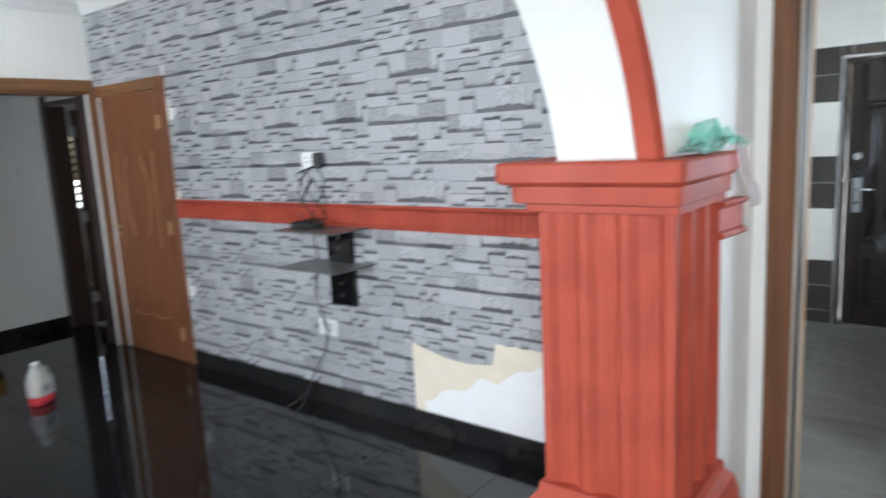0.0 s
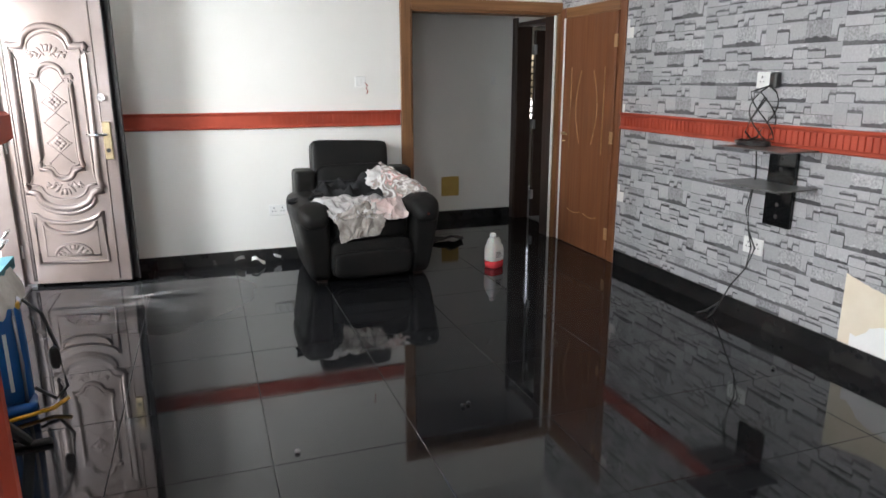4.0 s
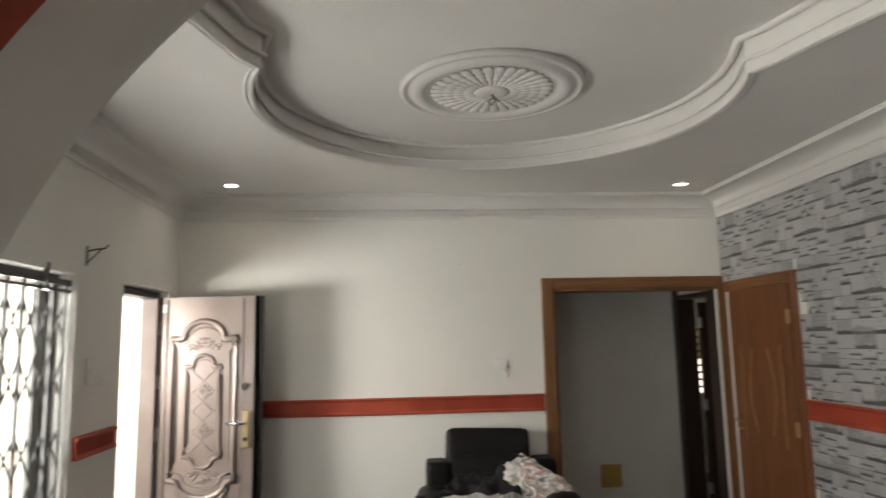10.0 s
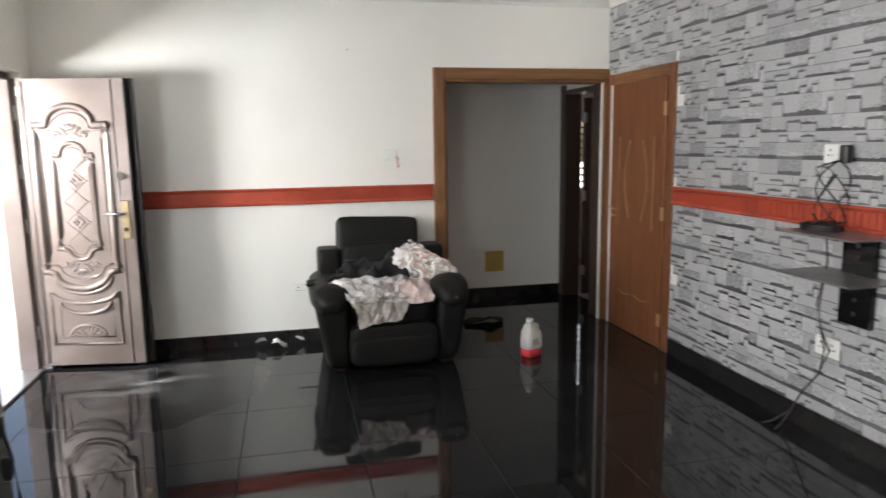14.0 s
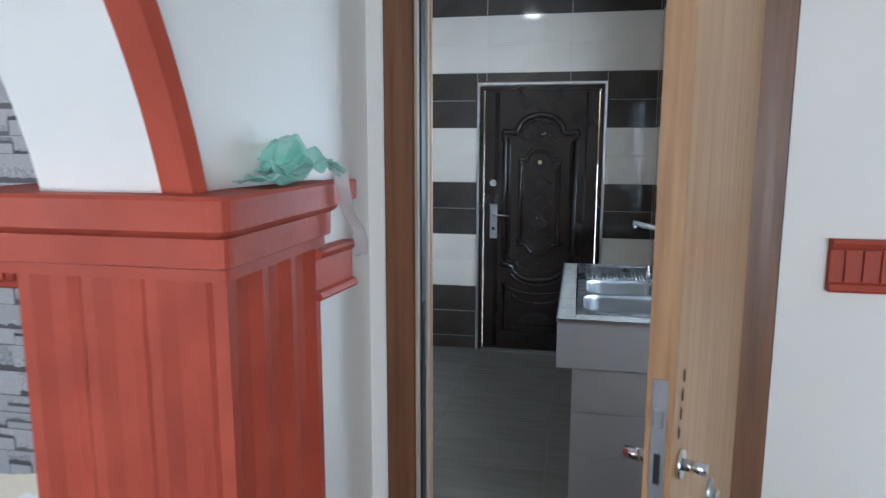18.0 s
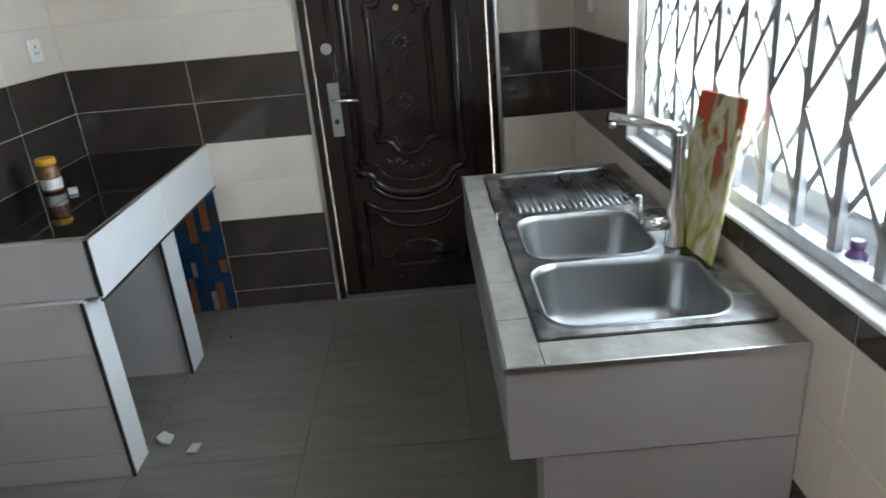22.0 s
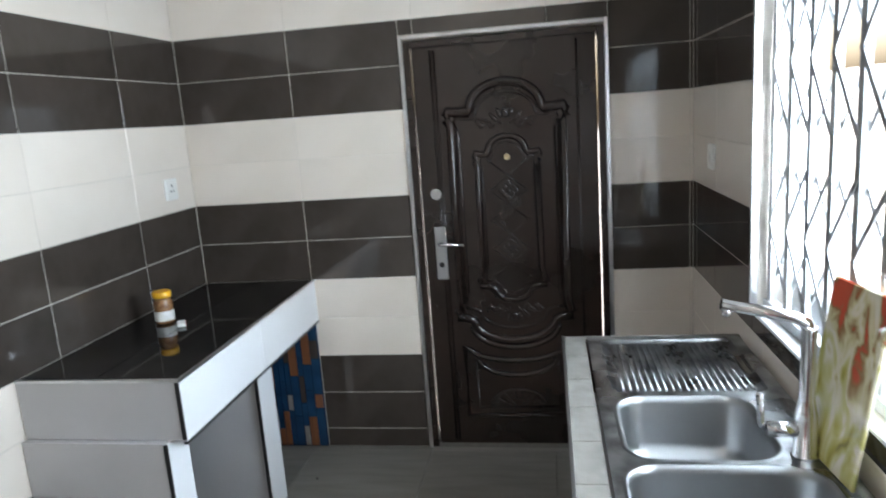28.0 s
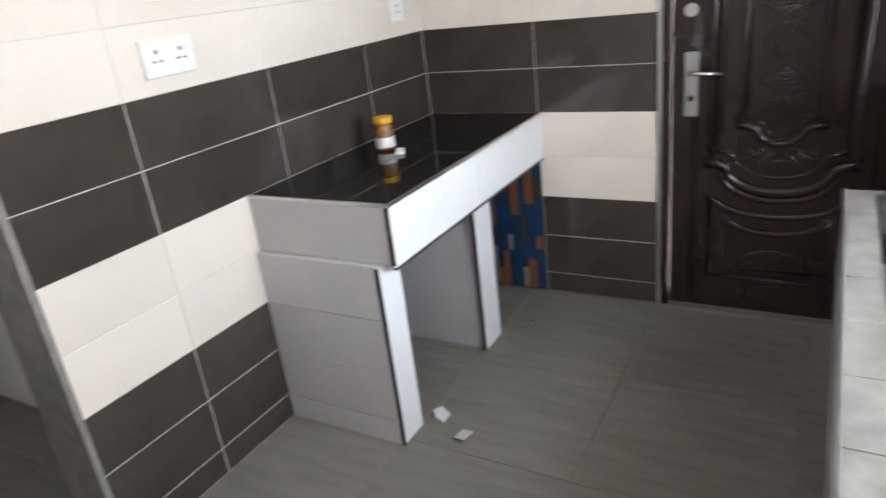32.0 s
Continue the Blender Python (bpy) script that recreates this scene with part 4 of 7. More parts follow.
for dx, dz, ln in ((0.0, 0.0, 0.075), (0.012, -0.01, 0.06)):
    keys = fresh()
    c = (0.75 + dx, 0.092 + dx, 1.045 + dz)
    tube(keys, [(c[0] + 0.016 * math.cos(k * 0.524), c[1], c[2] + 0.016 * math.sin(k * 0.524)) for k in range(12)], 0.004, 6, closed=True)
    box(keys, c[0] - 0.004, c[1] - 0.0015, c[2] - 0.016 - ln * 0.6, c[0] + 0.004, c[1] + 0.0015, c[2] - 0.014)
    part("key", keys, M_STEEL, key_plate, "small steel key")
wear = fresh()
for k in range(4):
    cushion(wear, (0.752 - 0.006 * k, 0.0415, 1.13 + 0.03 * k), (0.012, 0.002, 0.022), e=2.4, n=3)
part("worn_holes", wear, M_DKBROWN, door, "chipped old screw holes")
for z in (0.25, 1.80):
    part("hinge", bar(-0.008, -0.006, z - 0.06, 0.012, 0.002, z + 0.06, 0.002), M_CHROME, door)


def ornate(door, w, h, m, y):
    """Raised mouldings of a pressed steel door, on the face y (outward is -y); w wide from 0."""
    c, kx, kz = w / 2, w / 0.83, h / 1.97

    def at(px, pz):
        return (c + px * kx, y, pz * kz)

    def closed(half):
        return [at(px, pz) for px, pz in half] + [at(-px, pz) for px, pz in half[::-1] if abs(px) > 1e-6]

    def panel(hw, arch, zs, rise, zb, dip, ear, horn):
        """Right half of a panel: arched top on shoulders, eared sides, scalloped foot with horns."""
        half = [(arch * math.sin(math.pi * k / 16), zs + rise * math.cos(math.pi * k / 16)) for k in range(9)]
        half += [(arch + 0.008, zs - 0.012), (hw - 0.03, zs - 0.012), (hw + ear * 0.5, zs - 0.004), (hw + ear, zs - 0.025), (hw + ear, zs - 0.045), (hw, zs - 0.075)]
        half += [(hw, zb + 0.085), (hw + horn * 0.4, zb + 0.05), (hw + horn, zb + 0.025), (hw + horn, zb + 0.004), (hw - 0.03, zb), (hw - 0.055, zb - 0.012)]
        lo = hw - 0.06
        half += [(lo * math.cos(math.pi * k / 16), zb - 0.015 - dip * math.sin(math.pi * k / 16)) for k in range(1, 9)]
        return half

    for args, r in (((0.255, 0.165, 1.675, 0.115, 0.667, 0.10, 0.022, 0.022), 0.023), ((0.222, 0.140, 1.645, 0.10, 0.715, 0.085, 0.014, 0.014), 0.008), ((0.140, 0.088, 1.475, 0.07, 0.825, 0.055, 0.012, 0.020), 0.016), ((0.118, 0.072, 1.455, 0.06, 0.85, 0.05, 0.006, 0.010), 0.005)):
        part("panel_moulding", tube(fresh(), closed(panel(*args)), r, 8, closed=True), m, door)
    # second roll under the scalloped foot
    part("scallop_moulding", tube(fresh(), [at(0.21 * math.cos(math.pi * k / 20), 0.63 - 0.115 * math.sin(math.pi * k / 20)) for k in range(21)], 0.016, 8), m, door)
    low = [(0.0, 0.445)] + [(0.235 * math.sin(math.pi * k / 16), 0.52 - 0.075 * math.cos(math.pi * k / 16)) for k in range(1, 8)] + [(0.255, 0.525), (0.255, 0.155), (0.0, 0.155)]
    part("lower_moulding", tube(fresh(), closed(low), 0.015, 8, closed=True), m, door)
    part("lower_crescent", tube(fresh(), [at(0.19 * math.cos(math.pi * k / 18), 0.455 - 0.085 * math.sin(math.pi * k / 18)) for k in range(19)], 0.018, 8, squash=0.8), m, door)
    part("lower_moulding", tube(fresh(), [at(px, pz) for px, pz in ((-0.20, 0.45), (-0.20, 0.20), (0.20, 0.20), (0.20, 0.45))], 0.007, 6), m, door)
    part("lower_arch", tube(fresh(), [at(-0.135 * math.cos(math.pi * k / 14), 0.205 + 0.085 * math.sin(math.pi * k / 14)) for k in range(15)], 0.010, 8), m, door)
    for px in (0.085, 0.102, w - 0.085):
        part("side_rib", tube(fresh(), [(px, y, 0.02), (px, y, h - 0.02)], 0.006, 6), m, door)
    for cz, s in ((1.62, 1), (0.70, -1), (0.235, 1)):
        bm = fresh()
        for sx in (-1, 1):
            for k, (dx, dz, ln) in enumerate(((0.028, 0.03, 0.05), (0.055, 0.012, 0.055), (0.085, -0.008, 0.05), (0.112, -0.02, 0.035))):
                px, _, pz = at(sx * dx, cz + s * dz)
                cushion(bm, (px, y, pz), (0.022, 0.016, ln), e=2.2, n=4, turn=Matrix.Rotation(sx * s * (0.4 + 0.38 * k), 3, "Y"))
            tube(bm, [at(sx * (0.02 + 0.10 * t / 12), cz + s * (-0.022 + 0.016 * math.sin(t * 0.9))) for t in range(13)], 0.006, 6)
            px, _, pz = at(sx * 0.125, cz - s * 0.008)
            tube(bm, [(px + 0.013 * math.cos(t * 0.8), y, pz + 0.013 * math.sin(t * 0.8)) for t in range(7)], 0.005, 6)
        px, _, pz = at(0, cz + s * 0.03)
        cushion(bm, (px, y, pz), (0.034, 0.018, 0.05), e=2.2, n=4)
        part("leaf_ornament", bm, m, door)
    for cz in (1.29, 1.01):
        bm = fresh()
        px, _, pz = at(0, cz)
        for k in range(8):
            a = k * math.pi / 4
            r = 0.034 if k % 2 == 0 else 0.026
            cushion(bm, (px + r * math.cos(a), y, pz + r * math.sin(a)), (0.030, 0.013, 0.030), e=2.2, n=4)
        cushion(bm, (px, y, pz), (0.022, 0.024, 0.022), e=2.2, n=4)
        part("flower_ornament", bm, m, door)
    bm = fresh()
    for k in range(5):
        za = 1.43 - 0.14 * k
        for sx in (-1, 1):
            if k < 4:
                tube(bm, [at(-sx * 0.085, za), at(sx * 0.085, za - 0.14)], 0.0035, 5)
            px, _, pz = at(sx * 0.085, za)
            cushion(bm, (px, y, pz), (0.020, 0.013, 0.020), e=2.2, n=3)
        if k < 4:
            px, _, pz = at(0, za - 0.07)
            cushion(bm, (px, y, pz), (0.016, 0.012, 0.016), e=2.2, n=3)
    part("lattice_ornament", bm, m, door)


def lock_set(door, x, y, z):
    plate = part("lock_plate", bar(x - 0.028, y - 0.012, z - 0.13, x + 0.028, y, z + 0.13, 0.004), M_STEEL, door, "worn metal lock plate")
    bm = fresh()
    tube(bm, [(x, y, z + 0.05), (x, y - 0.05, z + 0.05), (x + 0.02, y - 0.055, z + 0.05), (x + 0.12, y - 0.05, z + 0.045)], 0.009, 8)
    part("handle", bm, M_CHROME, plate, "metal lever handle")
    part("keyhole", tube(fresh(), [(x, y - 0.012, z - 0.055), (x, y - 0.018, z - 0.055)], 0.013, 12), M_DARKHOLE, plate)
    part("deadbolt", tube(fresh(), [(x - 0.005, y, z + 0.29), (x - 0.005, y - 0.015, z + 0.29)], 0.026, 16), M_CHROME, door, "round deadbolt rose")


# front door, open against the north wall
door = thing("door_front", pose(-1.845, 6.20, 0.025, 0, 0, -9.5), "open bronze painted steel door with pressed ornaments", "door", kind="structure")
part("leaf", bar(0, 0, 0, 0.77, 0.065, 2.03, 0.003), M_BRONZE, door)
ornate(door, 0.77, 2.03, M_BRONZE, 0.0)
part("edge", bar(0.7705, 0.003, 0.002, 0.774, 0.065, 2.028), M_BLKMETAL, door, "black painted door edge")
part("back_skin", bar(0.01, 0.066, 0, 0.815, 0.072, 2.03), M_BLKMETAL, door, "black outer skin with a projecting lip")
part("lip", bar(0.806, 0.040, 0, 0.815, 0.0655, 2.03), M_BLKMETAL, door)
bm = fresh()
plate = part("lock_plate", bar(0.690, -0.014, 0.92, 0.746, 0, 1.19, 0.004), M_BRASS, door, "worn metal lock plate")
tube(bm, [(0.718, 0, 1.10), (0.718, -0.05, 1.10), (0.70, -0.055, 1.10), (0.59, -0.05, 1.10)], 0.010, 8)
part("handle", bm, M_CHROME, plate, "metal lever handle")
part("keyhole", tube(fresh(), [(0.718, -0.012, 0.985), (0.718, -0.02, 0.985)], 0.016, 12), M_DARKHOLE, plate)
part("deadbolt", tube(fresh(), [(0.705, 0, 1.36), (0.705, -0.016, 1.36)], 0.027, 16), M_CHROME, door, "round deadbolt rose")
for x, z in ((0.008, 0.25), (0.008, 1.02), (0.008, 1.40), (0.008, 1.80), (0.052, 1.945)):
    part("bolt_slot", bar(x, -0.004, z - 0.05 if x < 0.02 else z - 0.03, x + 0.032, 0.0, z + 0.05 if x < 0.02 else z + 0.03, 0.002), M_PLASTIC, door, "pale plate over a bolt slot")
ob = thing("doorframe_front", pose(XW - 0.13, 5.76, 0), "dark metal frame of the open front door", "door frame", kind="structure")
for s in (-1, 1):
    a, b = sorted((s * 0.44, s * 0.39))
    part("jamb", bar(-0.06, a, 0, 0.06, b, 2.09, 0.004), M_BLKMETAL if s < 0 else M_BRONZE, ob)
part("head", bar(-0.06, -0.39, 2.04, 0.06, 0.39, 2.09, 0.004), M_BLKMETAL, ob)
part("threshold", bar(-0.08, -0.39, 0.0, 0.10, 0.39, 0.02, 0.004), M_ALU, ob, "pale metal threshold")

# kitchen outer door, closed
door = thing("door_kitchen_outer", pose(KE + 0.03, 1.565, 0.005, 0, 0, -90), "closed dark brown steel door with pressed ornaments", "door", kind="structure")
part("leaf", bar(0.0, 0.0, 0, 0.83, 0.06, 1.97, 0.003), M_KDOOR, door)
ornate(door, 0.83, 1.97, M_KDOOR, 0.0)
lock_set(door, 0.075, 0.0, 1.0)
part("peephole", tube(fresh(), [(0.415, -0.004, 1.447), (0.415, -0.014, 1.447)], 0.014, 14), M_BRASS, door, "pale round peephole cover")
ob = thing("doorframe_kitchen_outer", pose(KE, 1.15, 0), "dark metal frame with a silver trim edge", "door frame", kind="structure")
for s in (-1, 1):
    a, b = sorted((s * 0.45, s * 0.42))
    part("jamb", bar(0.0, a, 0, 0.16, b, 2.0, 0.002), M_KDOOR, ob)
    a, b = sorted((s * 0.45, s * 0.468))
    part("trim_strip", bar(-0.012, a, 0, 0.0, b, 2.028, 0.003), M_ALU, ob, "silver tile edge strip")
part("head", bar(0.0, -0.42, 1.97, 0.16, 0.42, 2.0, 0.002), M_KDOOR, ob)
part("trim_strip", bar(-0.012, -0.45, 2.010, 0.0, 0.45, 2.028, 0.003), M_ALU, ob, "silver tile edge strip")

# dark passage door, ajar
ob = thing("doorframe_passage", pose(2.74, 7.01, 0), "dark brown wooden frame at the passage end", "door frame", kind="structure")
for s in (-1, 1):
    a, b = sorted((s * 0.39, s * 0.36))
    part("jamb", bar(-0.02, a, 0, 0.15, b, 2.08, 0.003), M_DKBROWN, ob)
part("architrave", bar(-0.03, 0.372, 0, -0.005, 0.47, 2.13, 0.004), M_DKBROWN, ob)
part("head", bar(-0.02, -0.36, 2.04, 0.15, 0.36, 2.08, 0.003), M_DKBROWN, ob)
door = thing("door_passage", pose(2.895, 7.365, 0.012, 0, 0, 7), "dark brown wooden door standing open inwards", "door", kind="structure")
part("leaf", bar(0.013, -0.04, 0, 0.70, 0.0, 1.995, 0.003), M_DKBROWN, door)
for z in (0.25, 1.02, 1.80):
    part("hinge", bar(-0.004, -0.050, z - 0.05, 0.028, -0.004, z + 0.05, 0.002), M_STEEL, door, "grey steel hinge")
part("handle", tube(fresh(), [(0.63, -0.04, 1.02), (0.63, -0.09, 1.02), (0.61, -0.095, 1.02), (0.52, -0.09, 1.015)], 0.009, 8), M_BRASS, door)
solid("wall_back_room", slab("y", 9.42, 9.57, 2.74, 4.75, 0, 2.7, [(3.45, 4.35, 0.95, 1.85)]), M_WALL, "plain wall of the dim back room with a louvred window", "wall", "structure")
bm = fresh()
box(bm, 2.74, 7.65, 0, 2.90, 9.42, 2.7)
box(bm, 4.60, 6.55, 0, 4.75, 9.42, 2.7)
box(bm, 2.90, 6.40, 0, 4.75, 6.55, 2.7)
solid("wall_back_room_side", bm, M_WALL, "plain side walls of the dim back room", "wall", "structure")
solid("ceiling_back_room", bar(2.74, 6.40, 2.6, 4.75, 9.57, 2.7), M_CEIL, "plain ceiling of the dim back room", "ceiling", "structure")
solid("floor_back_room", bar(2.90, 6.55, -0.1, 4.60, 9.42, -0.002), M_STONETOP, "pale tile floor of the dim back room", "floor", "structure")
win = thing("window_back_room", pose(3.90, 9.49, 0.95), "louvred window of the dim back room", "window", kind="structure")
for k in range(11):
    part("slat", bar(-0.45, -0.02, 0.09 * k - 0.012, 0.45, 0.02, 0.09 * k + 0.012, 0.003), M_DKBROWN, win)

# opening to the store: pale lining on its edge
ob = thing("doorlining_store", pose(3.80, KN, 0), "pale tile edge lining of the dark store opening", "door lining", kind="structure")
part("edge", bar(-0.006, -0.003, 0, 0.014, 0.18, 2.09), M_STONETOP, ob)
part("head", bar(-0.82, -0.003, 2.078, -0.006, 0.18, 2.092), M_STONETOP, ob)


# ---- windows ----
def grille(ob, put, u0, u1, z0, z1, gaps, bands, m, bar_w=0.021):
    """A folding steel gate: upright bars and riveted zigzag straps in bands of height; put(u, d, z) gives the place."""
    step = (u1 - u0) / gaps

    def stick(ua, za, ub, zb, w, d0, d1):
        bm = fresh()
        a, b = Vector((ua, za)), Vector((ub, zb))
        s = (b - a).normalized()
        s = Vector((-s.y, s.x)) * w / 2
        prism(bm, [(p.x, p.y) for p in (a - s, b - s, b + s, a + s)], lambda u, z, d: put(u, d, z), d0, d1)
        return bm

    for k in range(gaps + 1):
        u = u0 + step * k
        part("upright", stick(u, z0, u, z1, bar_w, -0.008, 0.008), m, ob)
    for za, zb, n in bands:
        h = (zb - za) / n
        for k in range(gaps):
            for flip in (0, 1):
                bm = fresh()
                d0, d1 = (-0.012, -0.0085) if flip else (0.0085, 0.012)
                prev = None
                for i in range(n + 1):
                    u, z = u0 + step * (k + (i + flip) % 2), za + h * i
                    hw = 0.0095
                    ring = [bm.verts.new(put(u + s * hw, d, z)) for s, d in ((-1, d0), (1, d0), (1, d1), (-1, d1))]
                    if prev:
                        for q in range(4):
                            bm.faces.new((prev[q], prev[(q + 1) % 4], ring[(q + 1) % 4], ring[q]))
                    else:
                        bm.faces.new(ring[::-1])
                    prev = ring
                bm.faces.new(prev)
                part("strap", bm, m, ob)
    for z in (z0, z1):
        part("track", stick(u0 - 0.02, z, u1 + 0.02, z, 0.03, -0.018, 0.018), m, ob)


win = thing("window_living", pose(0, 0, 0), "sliding window with bronze frames behind a folding steel gate", "window", kind="structure")
Y0, Y1, Z0, Z1 = 2.95, 4.68, 0.78, 2.08
for ya, yb in ((Y0, Y0 + 0.06), (Y1 - 0.06, Y1)):
    part("frame", bar(XW - 0.16, ya, Z0, XW - 0.09, yb, Z1, 0.004), M_WINFRAME, win)
for za, zb in ((Z0, Z0 + 0.06), (Z1 - 0.06, Z1)):
    part("frame", bar(XW - 0.16, Y0 + 0.06, za, XW - 0.09, Y1 - 0.06, zb, 0.004), M_WINFRAME, win)
for ya, yb in ((3.66, 3.745), (3.75, 3.84), (4.54, 4.61)):
    part("mullion", bar(XW - 0.155, ya, Z0 + 0.06, XW - 0.11, yb, Z1 - 0.06, 0.003), M_SASH, win)
for ya, yb in ((Y0 + 0.06, 3.658), (3.842, 4.538)):
    part("bottom_rail", bar(XW - 0.15, ya, Z0 + 0.0605, XW - 0.115, yb, Z0 + 0.125, 0.003), M_WINFRAME, win)
part("sill", bar(XW - 0.09, Y0 + 0.001, Z0 - 0.001, XW + 0.012, Y1 - 0.001, Z0 + 0.012, 0.003), M_WALL, win)
pane = part("pane", bar(XW - 0.135, Y0 + 0.06, Z0 + 0.126, XW - 0.131, 3.658, Z1 - 0.06), M_GLASS, win)
pane.visible_shadow = False
gate = thing("window_gate", pose(0, 0, 0), "grey folding steel security gate in the window", "security gate")
grille(gate, lambda u, d, z: (XW - 0.035 + d, u, z), Y0 + 0.03, Y1 - 0.04, Z0 + 0.035, Z1 - 0.05, 12, [(1.45, 1.91, 2), (0.86, 1.27, 2)], M_GRILLE)
part("hanger_bar", bar(XW - 0.06, Y0 + 0.01, Z1 - 0.10, XW - 0.02, Y1 - 0.01, Z1 - 0.085), M_GRILLE, gate)
part("stop_post", bar(XW - 0.015, 4.36, Z1 - 0.10, XW + 0.005, 4.385, Z1 + 0.03), M_GRILLE, gate)

win = thing("window_kitchen", pose(0, 0, 0), "kitchen window with white frame behind a folding gate", "window", kind="structure")
X0, X1, Z0, Z1 = 3.445, 4.96, 0.97, 2.02
for xa, xb in ((X0, X0 + 0.05), (X1 - 0.05, X1), (4.17, 4.23)):
    part("frame", bar(xa, KS - 0.16, Z0, xb, KS - 0.10, Z1, 0.004), M_ALU, win)
for za, zb in ((Z0, Z0 + 0.11), (Z1 - 0.05, Z1)):
    part("frame", bar(X0 + 0.05, KS - 0.16, za, 4.17, KS - 0.10, zb, 0.004), M_ALU, win)
    part("frame", bar(4.23, KS - 0.16, za, X1 - 0.05, KS - 0.10, zb, 0.004), M_ALU, win)
part("sill", bar(X0, KS - 0.10, Z0 - 0.002, X1, KS + 0.012, Z0 + 0.012, 0.003), M_BRIGHTTILE, win)
for xa, xb in ((X0 - 0.012, X0 + 0.002), (X1 - 0.002, X1 + 0.012)):
    part("edge_trim", bar(xa, KS - 0.012, Z0, xb, KS + 0.012, Z1 + 0.012, 0.002), M_ALU, win)
part("edge_trim", bar(X0, KS - 0.012, Z1 - 0.002, X1, KS + 0.012, Z1 + 0.012, 0.002), M_ALU, win)
gate = thing("window_gate", pose(0, 0, 0), "silver folding steel security gate in the kitchen window", "security gate")
grille(gate, lambda u, d, z: (u, KS - 0.045 + d, z), X0 + 0.03, X1 - 0.03, Z0 + 0.03, Z1 - 0.03, 10, [(1.55, 1.93, 2), (1.085, 1.45, 2)], M_GRILLE_K, 0.028)

# unseen dining window, added so that the room is lit from behind
win = thing("dining_window_unseen", pose(XW - 0.12, 0, 0), "unseen framed window added to light the dining side", "window", kind="structure")
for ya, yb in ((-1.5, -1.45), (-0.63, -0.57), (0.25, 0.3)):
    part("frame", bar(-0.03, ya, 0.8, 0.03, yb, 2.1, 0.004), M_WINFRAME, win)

# ---- outdoors ----
solid("ground", bar(-60, -60, -0.40, 60, 60, -0.30), M_GROUND, "pale concrete yard reaching the horizon", "ground", "structure")
solid("porch_floor", bar(-3.9, 2.0, -0.30, -1.95, 7.2, -0.02), M_GROUND, "pale tiled porch slab before the front door", "porch", "structure")
# Walls added as bright backdrops, so door and window look out on white.
solid("boundary_wall", bar(-9.2, -8, -0.30, -9.0, 45, 4.2), M_OUTWALL, "unseen white wall added as bright backdrop across the yard", "wall", "structure")
solid("boundary_wall_south", bar(3.2, -3.2, -0.30, 45, -3.0, 1.9), M_OUTWALL, "unseen white wall added as bright backdrop behind the kitchen", "wall", "structure")
col = thing("porch_column", pose(-3.30, 6.42, -0.02), "salmon painted square porch column", "column")
part("shaft", bar(-0.10, -0.11, 0.1, 0.10, 0.11, 3.4, 0.01), M_SALMON, col)
part("base", bar(-0.13, -0.14, 0, 0.13, 0.14, 0.1, 0.01), M_SALMON, col)
part("band", bar(-0.11, -0.12, 1.15, 0.11, 0.12, 1.20, 0.006), M_OUTWALL, col, "white painted band")
for k in range(5):
    b = thing("baluster", pose(-3.6, 3.6 + 0.28 * k, -0.02), "white turned porch baluster", "baluster", "porch balusters")
    part("post", lathe(fresh(), [(0.05, 0), (0.05, 0.06), (0.03, 0.1), (0.055, 0.25), (0.03, 0.45), (0.05, 0.52), (0.05, 0.58)], 12), M_OUTWALL, b)
solid("porch_rail", bar(-3.68, 3.4, 0.56, -3.52, 5.0, 0.66, 0.01), M_OUTWALL, "white concrete porch rail", "rail")
tree = thing("garden_tree", pose(-7.6, 8.2, -0.30), "leafy green garden tree by the wall", "tree")
tr = random.Random(3)
bm = fresh()
tube(bm, [(0, 0, 0), (0.05, 0.02, 0.8), (0.0, 0.1, 1.7), (0.1, 0.1, 2.3)], 0.09, 8)
for k in range(6):
    a = k * 1.05
    tube(bm, [(0.02, 0.1, 1.5 + 0.1 * k), (0.5 * math.cos(a), 0.5 * math.sin(a), 2.1 + 0.1 * k), (0.95 * math.cos(a), 0.95 * math.sin(a), 2.6 + 0.12 * k)], 0.03, 6)
part("trunk", bm, M_DKBROWN, tree)
bm = fresh()
for k in range(900):
    a, r, z = tr.uniform(0, 6.28), 1.25 * tr.random() ** 0.5, tr.uniform(1.9, 3.6)
    c = Vector((r * math.cos(a), r * math.sin(a), z))
    if noise.noise(c * 1.7) < -0.12:
        continue
    d, e = Vector((tr.uniform(-1, 1), tr.uniform(-1, 1), tr.uniform(-1, 1))).normalized() * 0.10, Vector((tr.uniform(-1, 1), tr.uniform(-1, 1), tr.uniform(-1, 1))).normalized() * 0.045
    bm.faces.new([bm.verts.new(c + v) for v in (-d, e, d, -e)])
tagged(part("crown", bm, M_GREEN, tree), kind="stuff")


